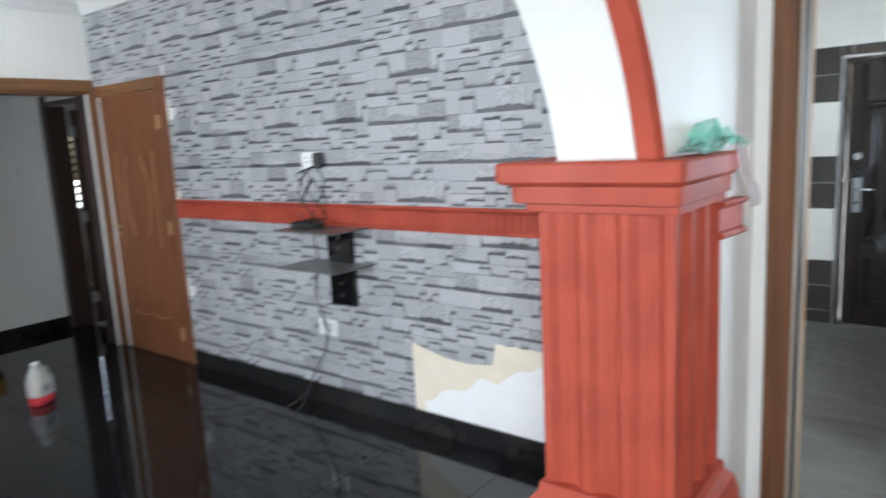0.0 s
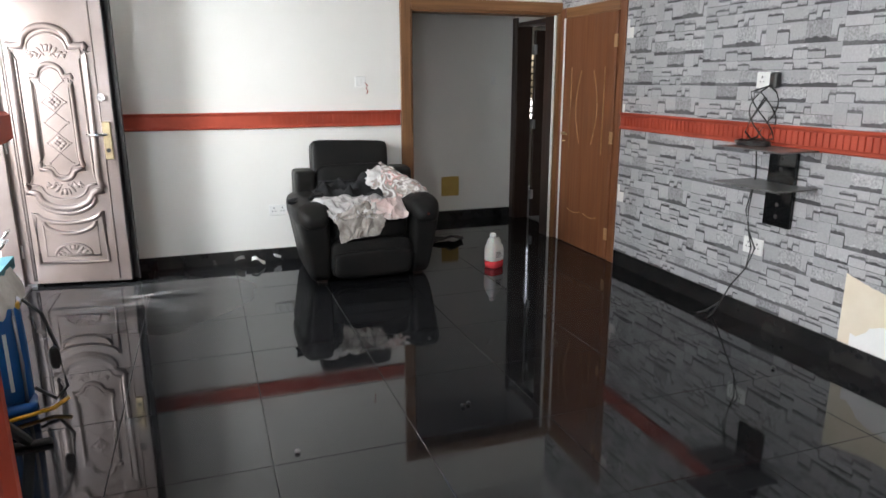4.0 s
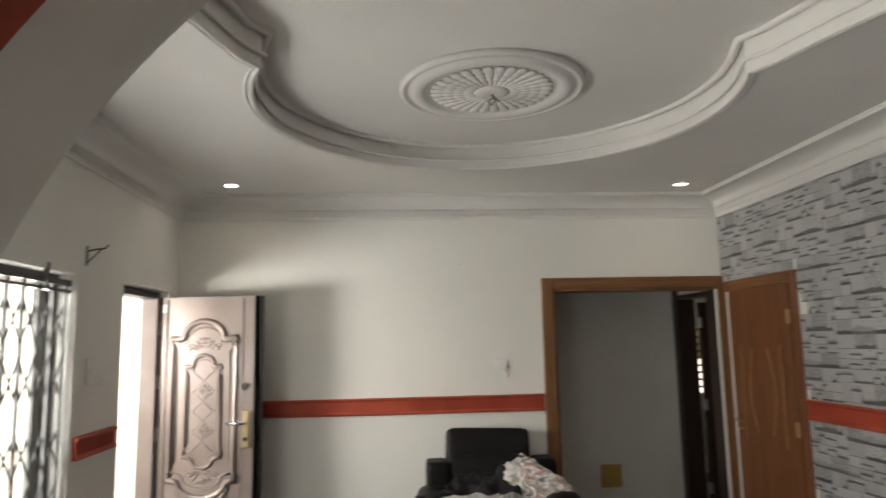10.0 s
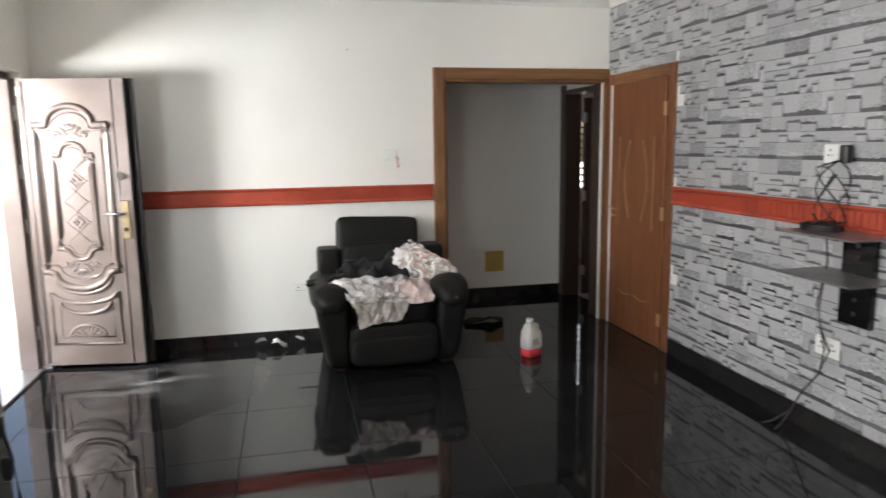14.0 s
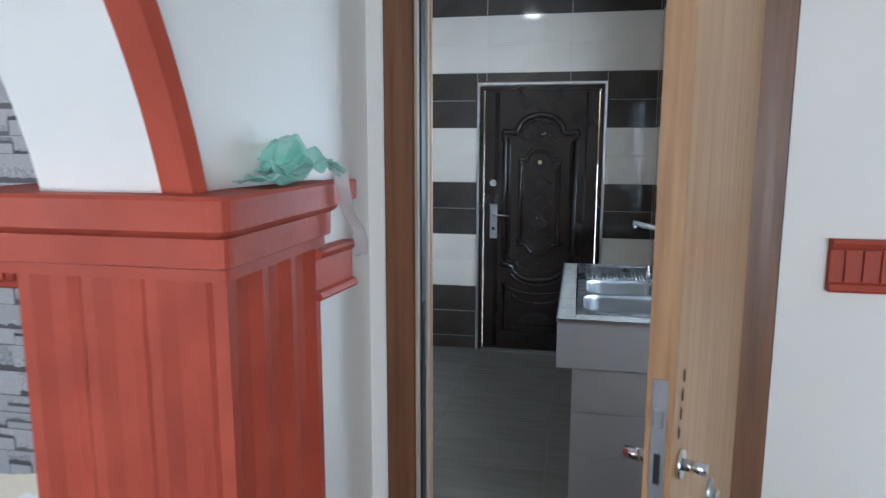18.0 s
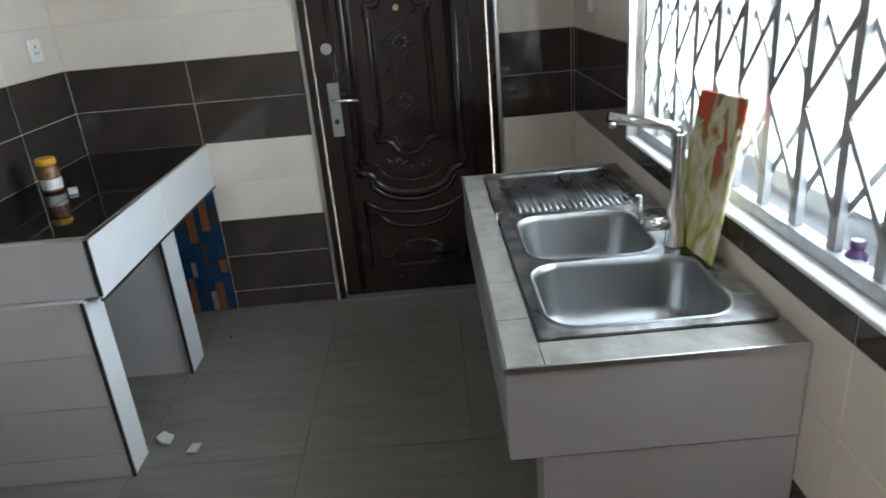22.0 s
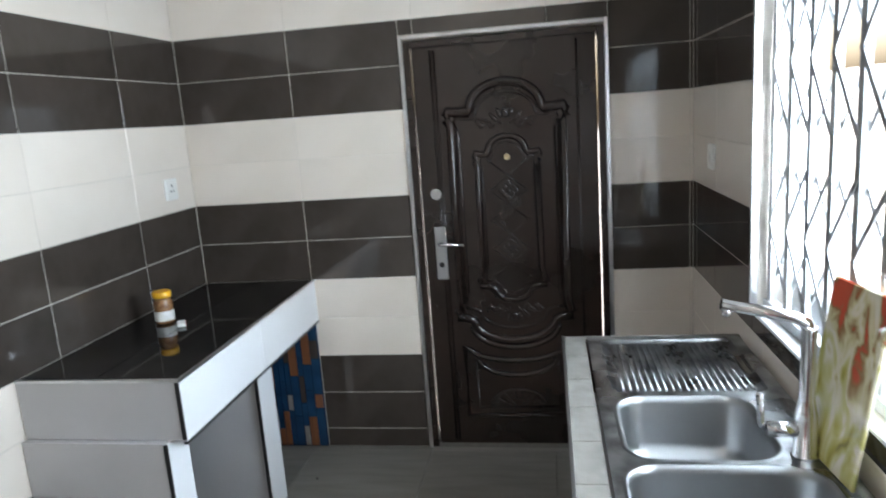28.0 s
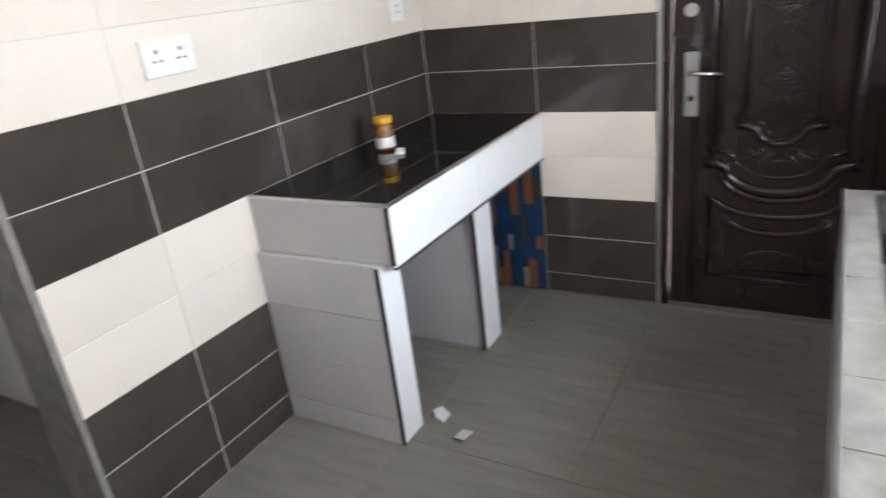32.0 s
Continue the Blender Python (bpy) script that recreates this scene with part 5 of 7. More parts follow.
# ---- sockets, switches, plates ----
def socket(name, at, w, h, label, holes=2, rockers=0, category="socket"):
    """A white wall plate, its face towards -y."""
    ob = thing(name, at, label, category)
    plate = part("plate", bar(-w / 2, -0.012, -h / 2, w / 2, 0, h / 2, 0.004), M_PLASTIC, ob)
    for k in range(holes):
        x = (k - (holes - 1) / 2) * w * 0.46
        bm = fresh()
        box(bm, x - 0.004, -0.0135, 0.012, x + 0.004, -0.0118, 0.024)
        for s in (-1, 1):
            box(bm, x + s * 0.012 - 0.004, -0.0135, -0.012, x + s * 0.012 + 0.004, -0.0118, -0.005)
        part("pin_holes", bm, M_DARKHOLE, plate)
        part("rocker", bar(x + 0.016, -0.016, 0.012, x + 0.026, --0.012, 0.028, 0.001), M_PLASTIC, plate)
    for k in range(rockers):
        x = (k - (rockers - 1) / 2) * w / max(rockers, 1) * 0.8
        part("rocker", bar(x - 0.012, -0.017, -0.02, x + 0.012, -0.012, 0.02, 0.002), M_PLASTIC, plate)
    return ob


s1 = socket("wall_socket", pose(XE - 0.004, 3.86, 1.50, 0, 0, -90), 0.17, 0.095, "white double socket with black plug on stone wallpaper")
part("plug", bar(0.06, -0.06, -0.045, 0.11, -0.012, 0.045, 0.008), M_DARKHOLE, s1, "black plug and adapter")
socket("wall_socket", pose(XE - 0.004, 3.83, 0.50, 0, 0, -90), 0.16, 0.10, "white double socket low on stone wallpaper")
socket("wall_socket", pose(0.063, YN, 0.436), 0.15, 0.09, "white double socket low on the white wall")
part("nail", tube(fresh(), [(0.479, YN + 0.002, 2.306), (0.482, YN - 0.022, 2.303)], 0.0035, 6), M_DARKHOLE, thing("wall_nail", pose(0, 0, 0), "bent dark nail in the white wall", "nail"))
sw = socket("light_switch", pose(0.803, YN, 1.489), 0.092, 0.088, "white switch with a red cord hanging", 0, 1, "switch")
part("cord", tube(fresh(), [(0.04, -0.016, -0.01), (0.055, -0.03, -0.03), (0.045, -0.03, -0.06), (0.06, -0.028, -0.075), (0.05, -0.025, -0.10)], 0.004, 6), M_RED, sw, "short red cord")
socket("light_switch", pose(2.50, 7.50, 1.49), 0.05, 0.085, "small white switch in the passage", 0, 1, "switch")
socket("light_switch", pose(XW, 4.87, 1.56, 0, 0, 90), 0.09, 0.15, "white switch plate beside the front door", 0, 2, "switch")
socket("light_switch", pose(XW, 5.02, 1.50, 0, 0, 90), 0.05, 0.05, "small white bell push beside the door", 0, 1, "switch")
socket("wall_socket", pose(4.40, KN, 1.40), 0.19, 0.11, "white double socket on cream tile", 2)
socket("wall_socket", pose(5.67, KN, 1.41), 0.10, 0.10, "white single socket on cream tile", 1)
socket("light_switch", pose(5.515, KS, 1.43, 0, 0, 180), 0.09, 0.10, "white switch on cream tile by the window", 0, 1, "switch")
socket("blank_plate", pose(XE, 0.02, 1.64, 0, 0, -90), 0.09, 0.09, "white blank cover plate on the dining wall", 0, 0, "plate")
iso = thing("cooker_switch", pose(2.991, KS, 1.43, 0, 0, 180), "white meter box with striped label on cream tile", "meter box")
part("body", bar(-0.029, -0.060, -0.066, 0.029, 0, 0.065, 0.005), M_PLASTIC, iso)
part("cover", bar(-0.117, -0.025, -0.036, -0.030, 0, 0.044, 0.006), M_PLASTIC, iso, "white socket half hidden behind the box")
card = part("label_card", bar(-0.026, -0.0620, -0.060, 0.026, -0.0605, 0.063), M_PAPER, iso)
bm = fresh()
for z0, h in ((0.053, 0.003), (0.044, 0.003), (0.026, 0.014), (0.016, 0.003), (0.008, 0.003), (0.0, 0.003)):
    prism(bm, [(-0.025, z0 - 0.021), (0.025, z0 + 0.010), (0.025, z0 + 0.010 + h), (-0.025, z0 - 0.021 + h)], lambda u, z, y: (u, y, z), -0.0632, -0.0622)
part("stripes", bm, M_DARKHOLE, card, "dark slanting stripes")
part("print", bar(-0.003, -0.0630, -0.020, 0.016, -0.0622, -0.013), M_PINK, card, "small red print")
part("window", bar(-0.017, -0.0645, -0.055, 0.017, -0.0621, -0.034, 0.002), M_BACKING, card, "small window in the label")
for k in range(5):
    part("vent_slit", bar(0.0285, -0.045, 0.010 + 0.010 * k, 0.0295, -0.020, 0.013 + 0.010 * k), M_DARKHOLE, iso)
pl = thing("access_panel", pose(2.01, 7.50, 0.375), "yellow painted square access panel low on the wall", "panel")
part("board", bar(-0.10, -0.012, -0.105, 0.10, 0, 0.105, 0.003), M_PLYWOOD, pl)
for sx in (-1, 1):
    for sz in (-1, 1):
        part("screw", tube(fresh(), [(sx * 0.088, -0.011, sz * 0.093), (sx * 0.088, -0.015, sz * 0.093)], 0.004, 8), M_STEEL, pl)
hk = thing("curtain_bracket", pose(XW, 4.78, 2.20), "small metal curtain rod bracket on the wall", "bracket")
part("plate", bar(0, -0.008, -0.06, 0.006, 0.008, 0.05), M_GRILLE, hk)
part("arm", tube(fresh(), [(0.0, 0, 0.02), (0.05, 0, 0.03), (0.10, 0.0, 0.035), (0.115, 0, 0.055)], 0.005, 6), M_GRILLE, hk)
part("brace", tube(fresh(), [(0.0, 0, -0.05), (0.08, 0, 0.03)], 0.004, 6), M_GRILLE, hk)


def downlight(x, y, z, r=0.043):
    ob = thing("downlight", pose(x, y, z), "small round recessed ceiling downlight, lit", "downlight", "ceiling downlights")
    part("rim", lathe(fresh(), [(r + 0.012, 0.0), (r + 0.019, -0.002), (r + 0.017, -0.008), (r + 0.003, -0.010), (r + 0.001, -0.004)], 28), M_FANWHITE, ob)
    part("lamp", lathe(fresh(), [(r, -0.0045), (r * 0.7, -0.006), (r * 0.2, -0.006)], 28), M_LAMP, ob)


# The last two are unseen, added to mirror the northern pair.
for x, y in ((2.16, 5.87), (-1.23, 5.86), (2.16, 2.6), (-1.23, 2.75)):
    downlight(x, y, HL)
downlight(3.16, 1.43, HK, 0.085)

# ---- wall rack with glass shelves and cables ----
rack = thing("tv_wall_rack", pose(XE - 0.005, 3.66, 0), "black wall rack with two dusty glass shelves", "wall shelf")
part("back_panel", bar(-0.03, -0.10, 0.66, -0.001, 0.10, 1.10, 0.004), M_GLASSBLACK, rack)
for z in (0.915, 1.125):
    sh = part("shelf", bar(-0.30, -0.24, z - 0.006, -0.002, 0.24, z + 0.002, 0.002), M_SHELF, rack)
    for s in (-1, 1):
        part("bracket", bar(-0.24, s * 0.07 - 0.008, z - 0.022, -0.03, s * 0.07 + 0.008, z - 0.0065), M_BLKMETAL, rack)
bm = fresh()
for z in (0.72, 0.79, 0.86, 1.0, 1.06):
    tube(bm, [(-0.030, 0.0, z), (-0.034, 0.0, z)], 0.012, 10)
part("cable_ports", bm, M_BLKMETAL, rack)
cab = thing("cable_bundle", pose(XE - 0.02, 3.74, 0), "tangle of black cables hanging on the wall", "cables")
for k in range(4):
    pts = [(-0.05, 0.04, 1.47)]
    for i in range(1, 9):
        t = i / 9
        pts.append((-0.05 - 0.05 * math.sin(3 * t + k), 0.06 + 0.07 * math.sin(4.2 * t + k * 1.3), 1.47 - 0.34 * t))
    for i in range(14):
        a = i * 0.9 + k
        pts.append((-0.14 + 0.07 * math.cos(a), 0.03 + 0.12 * math.sin(a), 1.135 + 0.005 * k + 0.004 * (i % 3)))
    part("cable", tube(fresh(), pts, 0.004, 6), M_DARKHOLE, cab)
for k in range(2):
    pts = [(-0.05, 0.05 + 0.02 * k, 1.40), (-0.08, 0.13, 1.27), (-0.09, 0.15, 1.2), (-0.06, 0.08, 1.12), (-0.03, 0.09, 0.95), (-0.03, 0.12 + 0.02 * k, 0.72), (-0.03, 0.10, 0.60), (-0.035, 0.03 + 0.03 * k, 0.50), (-0.03, 0.09, 0.36), (-0.03, 0.2, 0.22), (-0.06, 0.24, 0.10), (-0.10, 0.26 + 0.06 * k, 0.012), (-0.17, 0.22 + 0.1 * k, 0.008)]
    part("cable", tube(fresh(), pts, 0.0045, 6), M_DARKHOLE, cab)

# ---- armchair ----
chair = thing("armchair", pose(0.667, 5.97, 0), "black leather recliner armchair against the wall", "armchair")
part("base", cushion(fresh(), (0, 0.0, 0.20), (0.78, 0.76, 0.36), e=10, n=8), M_LEATHER, chair)
part("seat", cushion(fresh(), (0, -0.10, 0.40), (0.64, 0.72, 0.20), e=5, n=10), M_LEATHER, chair)
part("footrest", cushion(fresh(), (0, -0.43, 0.185), (0.64, 0.10, 0.31), e=5, n=10), M_LEATHER, chair)
part("footrest_panel", cushion(fresh(), (0, -0.475, 0.15), (0.60, 0.05, 0.20), e=5, n=10), M_LEATHER, chair)
lean = Matrix.Rotation(radians(-12), 3, "X")
part("backrest", cushion(fresh(), (0, 0.22, 0.60), (0.64, 0.22, 0.44), e=7, n=12, turn=lean), M_LEATHER, chair)
part("headrest", cushion(fresh(), (-0.015, 0.28, 0.83), (0.64, 0.17, 0.36), e=11, n=12, turn=Matrix.Rotation(radians(2), 3, "Y") @ lean), M_LEATHER, chair)
part("seam", tube(fresh(), [(-0.30, 0.115, 0.705), (0.30, 0.115, 0.705)], 0.006, 6), M_BLACKCLOTH, chair)
for s in (-1, 1):
    bm = cushion(fresh(), (s * 0.425, -0.05, 0.285), (0.235, 0.86, 0.57), e=7, n=14)
    for v in bm.verts:
        v.co.x -= s * 0.17 * max(0.0, 0.45 - v.co.z) * max(0.0, min(1.0, (s * v.co.x - 0.31) / 0.2))
        v.co.y += 0.10 * max(0.0, 0.35 - v.co.z) * (1 if v.co.y < -0.2 else 0)
    arm = part("arm", bm, M_LEATHER, chair)
    bm = cushion(fresh(), (s * 0.430, -0.09, 0.530), (0.285, 0.86, 0.21), e=3.0, n=16)
    for v in bm.verts:
        if v.co.y < -0.42:
            v.co.z -= 0.45 * (-0.42 - v.co.y)
        v.co.z += 0.006 * noise.noise((v.co.x * 14, v.co.y * 9, s * 2.0))
    part("arm_pad", bm, M_LEATHER, arm)
    part("wing", cushion(fresh(), (s * 0.405, 0.24, 0.66), (0.17, 0.26, 0.27), e=7, n=10), M_LEATHER, chair)
    for y in (-0.34, 0.28):
        part("foot", bar(s * 0.38 - 0.04, y - 0.05, 0, s * 0.38 + 0.04, y + 0.05, 0.03, 0.006), M_DKBROWN, arm, "small brown wooden foot")
part("button", tube(fresh(), [(0.43, -0.505, 0.51), (0.43, -0.52, 0.51)], 0.012, 12), M_CHROME, chair, "round metal stud")


def crumple(bm, at, size, res, fold, seed, drop=None, thick=0.012, freq=1.0):
    """A crumpled sheet: a folded height field with a rim; drop(x, y) bends it over an edge."""
    nx, ny = res
    r = random.Random(seed)
    ph = [r.uniform(0, 6) for _ in range(4)]
    grid = []
    for i in range(nx + 1):
        row = []
        for j in range(ny + 1):
            u, v = i / nx - 0.5, j / ny - 0.5
            edge = 1 + 0.13 * noise.noise((u * 3 + seed, v * 3, 1.3))
            x, y = u * size[0] * edge, v * size[1] * edge
            xx, yy = x, y
            x, y = x * freq, y * freq
            z = fold * (noise.noise((x * 7 + seed, y * 7, 0.3)) + 0.45 * abs(noise.noise((x * 22 + seed, y * 22, 5.5))) + 0.6 * noise.noise((x * 15, y * 15 + seed, 2.1)) + 0.75 * (1 - abs(math.sin(10 * x + 6 * y + ph[0] + 2 * noise.noise((x * 4, y * 4, seed))))) + 0.5 * (1 - abs(math.sin(-8 * x + 15 * y + ph[1] + 2 * noise.noise((x * 5, y * 5, seed + 3))))))
            x, y = xx, yy
            x += 0.02 * noise.noise((y * 9, seed, 4.0))
            y += 0.02 * noise.noise((x * 9, seed, 8.0))
            dz = drop(x, y) if drop else 0
            row.append(Vector((at[0] + x, at[1] + y, at[2] + z + dz)))
        grid.append(row)
    top = [[bm.verts.new(p) for p in row] for row in grid]
    low = [[bm.verts.new(p - Vector((0, 0, thick))) for p in row] for row in grid]
    for i in range(nx):
        for j in range(ny):
            for g, flip in ((top, 0), (low, 1)):
                q = (g[i][j], g[i + 1][j], g[i + 1][j + 1], g[i][j + 1])
                f = bm.faces.new(q[::-1] if flip else q)
                f.smooth = True
    for i in range(nx):
        for j in (0, ny):
            bm.faces.new((top[i][j], top[i + 1][j], low[i + 1][j], low[i][j]))
    for j in range(ny):
        for i in (0, nx):
            bm.faces.new((top[i][j], top[i][j + 1], low[i][j + 1], low[i][j]))
    return bm


def drape(bm, corners, bulge, amp, seed, n=(90, 70), along=1.0, thick=0.004):
    """A thrown cloth: a sheet between four corners, puffed in the middle, with long soft folds and sharp creases."""
    a, b, c, d = [Vector(p) for p in corners]
    up = (b - a).cross(d - a).normalized()
    if up.z < -0.2:
        up = -up
    lu, lv = (b - a).length, (d - a).length
    r = random.Random(seed)
    ph = [r.uniform(0, 6.28) for _ in range(6)]
    rows = []
    for i in range(n[0] + 1):
        row = []
        for j in range(n[1] + 1):
            u, v = i / n[0], j / n[1]
            eu = 0.10 * noise.noise((v * 4.0, seed, 0.5)) * abs(2 * u - 1)
            ev = 0.10 * noise.noise((u * 5.0, seed, 7.5)) * abs(2 * v - 1)
            uu, vv = u + eu, v + ev
            p = a.lerp(b, uu).lerp(d.lerp(c, uu), vv)
            x, y = uu * lu, vv * lv
            w = 0.06 * noise.noise((x * 5, y * 5, seed)) + 0.025 * noise.noise((x * 14, y * 14, seed + 3))
            f = 0.0
            for k, (ku, kv, g) in enumerate(((9, 26 * along, 1.0), (24, -13 * along, 0.7), (46, 30, 0.35), (-17, 50, 0.3))):
                f += g * (1 - abs(math.sin(ku * (x + w) + kv * (y + w) * 0.8 + ph[k])) ** 0.8)
            f += 0.9 * noise.noise((x * 6 + seed, y * 6, 1.5))
            p = p + up * (bulge * math.sin(math.pi * u) * math.sin(math.pi * v) + amp * (f - 0.7))
            row.append(p)
        rows.append(row)
    top = [[bm.verts.new(p) for p in row] for row in rows]
    low = [[bm.verts.new(p - up * thick) for p in row] for row in rows]
    for i in range(n[0]):
        for j in range(n[1]):
            for g, flip in ((top, 0), (low, 1)):
                q = (g[i][j], g[i + 1][j], g[i + 1][j + 1], g[i][j + 1])
                f = bm.faces.new(q[::-1] if flip else q)
                f.smooth = True
    for i in range(n[0]):
        for j in (0, n[1]):
            bm.faces.new((top[i][j], top[i + 1][j], low[i + 1][j], low[i][j]))
    for j in range(n[1]):
        for i in (0, n[0]):
            bm.faces.new((top[i][j], top[i][j + 1], low[i][j + 1], low[i][j]))
    return bm


heap = thing("cloth_heap", pose(0.667, 5.97, 0), "rumpled patterned white and pink clothes on the armchair", "clothes")
part("white_cloth", drape(fresh(), ((0.02, 0.16, 0.70), (0.24, 0.20, 0.82), (0.50, -0.20, 0.66), (0.22, -0.18, 0.55)), 0.05, 0.022, 3), M_PATTERN, heap, "white printed cloth")
part("white_corner", drape(fresh(), ((0.00, 0.15, 0.72), (0.20, 0.13, 0.80), (0.30, -0.02, 0.72), (0.12, -0.02, 0.66)), 0.04, 0.016, 21, (50, 40)), M_WHITECLOTH, heap, "white cloth corner")
part("shirt", drape(fresh(), ((-0.46, -0.36, 0.645), (0.22, -0.10, 0.60), (0.14, -0.48, 0.50), (-0.27, -0.50, 0.50)), 0.035, 0.026, 5), M_WHITECLOTH, heap, "white shirt spread over the seat")
part("shirt_tail", drape(fresh(), ((-0.28, -0.475, 0.53), (0.12, -0.485, 0.53), (0.05, -0.50, 0.37), (-0.25, -0.51, 0.335)), 0.015, 0.018, 9, (70, 50)), M_TAUPE, heap, "taupe patterned shirt hanging down")
part("taupe_fold", drape(fresh(), ((-0.24, -0.36, 0.575), (0.02, -0.30, 0.585), (0.00, -0.50, 0.52), (-0.27, -0.505, 0.50)), 0.03, 0.024, 14, (60, 50)), M_TAUPE, heap)
part("pink_cloth", drape(fresh(), ((0.02, -0.30, 0.60), (0.30, -0.22, 0.60), (0.29, -0.49, 0.475), (0.03, -0.50, 0.49)), 0.03, 0.015, 7, (60, 50)), M_ROSECLOTH, heap, "pale pink cloth")
part("printed_cloth", drape(fresh(), ((0.26, 0.06, 0.70), (0.46, 0.02, 0.70), (0.53, -0.24, 0.64), (0.30, -0.25, 0.60)), 0.03, 0.018, 17, (60, 50), -1.0), M_PATTERN, heap, "white and grey printed cloth")
heap = thing("black_shirt", pose(0.667, 5.97, 0), "crumpled black shirt thrown on the armchair", "clothes")
part("cloth", crumple(fresh(), (-0.10, 0.02, 0.60), (0.50, 0.32, 0), (26, 18), 0.08, 5, lambda x, y: 0.3 * y), M_BLACKCLOTH, heap)
part("sleeve", crumple(fresh(), (-0.45, -0.20, 0.635), (0.26, 0.16, 0), (14, 10), 0.03, 8, lambda x, y: -0.25 * max(0, -x)), M_BLACKCLOTH, heap)

# ---- jug ----
jug = thing("plastic_jug", pose(1.70, 5.57, 0.001, 0, 0, 25), "white plastic jug with pink liquid in its foot", "jug")


def loft(bm, rings, n=24, e=4.0, smooth=True):
    """Rounded oblong sections (half width, half depth, z, x shift)."""
    loops = []
    for a, b, z, sx in rings:
        loop = []
        for k in range(n):
            t = 2 * math.pi * k / n
            c, s = math.cos(t), math.sin(t)
            r = (abs(c) ** e + abs(s) ** e) ** (-1 / e)
            loop.append(bm.verts.new((sx + a * r * c, b * r * s, z)))
        loops.append(loop)
    for p, q in zip(loops, loops[1:]):
        for k in range(n):
            f = bm.faces.new((p[k], p[(k + 1) % n], q[(k + 1) % n], q[k]))
            f.smooth = smooth
    bm.faces.new(loops[0][::-1])
    bm.faces.new(loops[-1])
    return bm


part("body", loft(fresh(), [(0.072, 0.055, 0.06, 0), (0.075, 0.058, 0.065, 0), (0.075, 0.058, 0.15, 0), (0.070, 0.054, 0.18, 0), (0.050, 0.042, 0.215, -0.008), (0.030, 0.028, 0.245, -0.016), (0.026, 0.026, 0.25, -0.016)]), M_JUG, jug)
part("liquid", loft(fresh(), [(0.066, 0.05, 0.0, 0), (0.073, 0.056, 0.006, 0), (0.0745, 0.0575, 0.06, 0)]), M_PINK, jug, "pink liquid at the bottom")
part("cap", lathe(fresh(), [(0.026, 0), (0.026, 0.03), (0.022, 0.034)], 16, (-0.016, 0, 0.2505)), M_PLASTIC, jug)
part("handle", tube(fresh(), [(0.02, 0, 0.232), (0.05, 0, 0.235), (0.072, 0, 0.21), (0.07, 0, 0.17)], 0.010, 8), M_JUG, jug)
part("label", bar(-0.05, -0.0605, 0.085, 0.05, -0.0585, 0.15), M_PAPER, jug, "white paper label")
bm = fresh()
for k in range(4):
    box(bm, -0.042, -0.0615, 0.096 + 0.012 * k, 0.03 - 0.008 * k, -0.0606, 0.101 + 0.012 * k)
part("print", bm, M_BLKMETAL, jug)

# litter by the wall
for k, (x, y, s) in enumerate(((-0.14, 6.22, 0.10), (-0.28, 6.30, 0.07), (0.02, 6.30, 0.06))):
    li = thing("plastic_litter", pose(x, y, 0.004), "crumpled clear plastic wrapper on the floor", "litter")
    part("film", crumple(fresh(), (0, 0, 0.025), (s, s * 0.8, 0), (12, 10), 0.035, 30 + k, thick=0.002), M_PAPER, li)
li = thing("plastic_litter", pose(2.42, 1.33, 0.004), "scraps of plastic by the column foot", "litter")
part("film", crumple(fresh(), (0, 0, 0.02), (0.13, 0.08, 0), (14, 10), 0.03, 41, thick=0.002), M_PAPER, li)
st = thing("black_rag", pose(1.62, 6.55, 0.004), "dark rag lying in the passage doorway", "rag")
part("cloth", crumple(fresh(), (0, 0, 0.02), (0.36, 0.14, 0), (22, 10), 0.03, 50), M_BLACKCLOTH, st)
for k, (x, y) in enumerate(((-0.217, 3.197), (2.3, 3.2), (0.577, 3.346), (0.61, 3.36))):
    li = thing("grit", pose(x, y, 0.002), "small dark crumb on the black floor", "crumb")
    part("crumb", cushion(fresh(), (0, 0, 0.008), (0.022, 0.018, 0.016), e=2.5, n=4), M_STONETOP if k < 1 else M_DARKHOLE, li)

# Trodden dust, with the door's bright reflection painted in as pale film.
dust = thing("floor_dust_glare", pose(0, 0, 0.0015), "pale dust and painted door glare on the black floor", "dust", kind="stuff")
bm = fresh()
bm.faces.new([bm.verts.new((-0.95 + rx * math.cos(a) * (1 + 0.25 * noise.noise((math.cos(a) * 2, math.sin(a) * 2, 3.0))), 5.55 + ry * math.sin(a) * (1 + 0.25 * noise.noise((math.cos(a) * 2, math.sin(a) * 2, 7.0))), 0)) for rx, ry in ((0.72, 0.66),) for a in (k * math.pi / 20 for k in range(40))])
part("film", bm, M_DUST_GLARE, dust)

# ---- knapsack sprayer ----
sp = thing("knapsack_sprayer", pose(-1.44, 4.03, 0.002, 0, 0, 12) @ Matrix.Diagonal((0.86, 0.90, 1.0, 1)), "blue plastic knapsack sprayer with yellow lid", "sprayer")
part("tank", loft(fresh(), [(0.10, 0.085, 0.05, 0), (0.12, 0.10, 0.07, 0), (0.122, 0.105, 0.30, 0), (0.115, 0.095, 0.48, 0), (0.09, 0.075, 0.53, 0)], 28), M_BLUE, sp)
part("foot", loft(fresh(), [(0.125, 0.11, 0.0, 0), (0.13, 0.115, 0.025, 0), (0.11, 0.095, 0.05, 0)], 28), M_BLUE, sp)
part("lid", lathe(fresh(), [(0.075, 0), (0.086, 0.008), (0.086, 0.034), (0.074, 0.042), (0.02, 0.044)], 24, (-0.02, 0, 0.531)), M_YELLOW, sp, "round yellow screw lid")
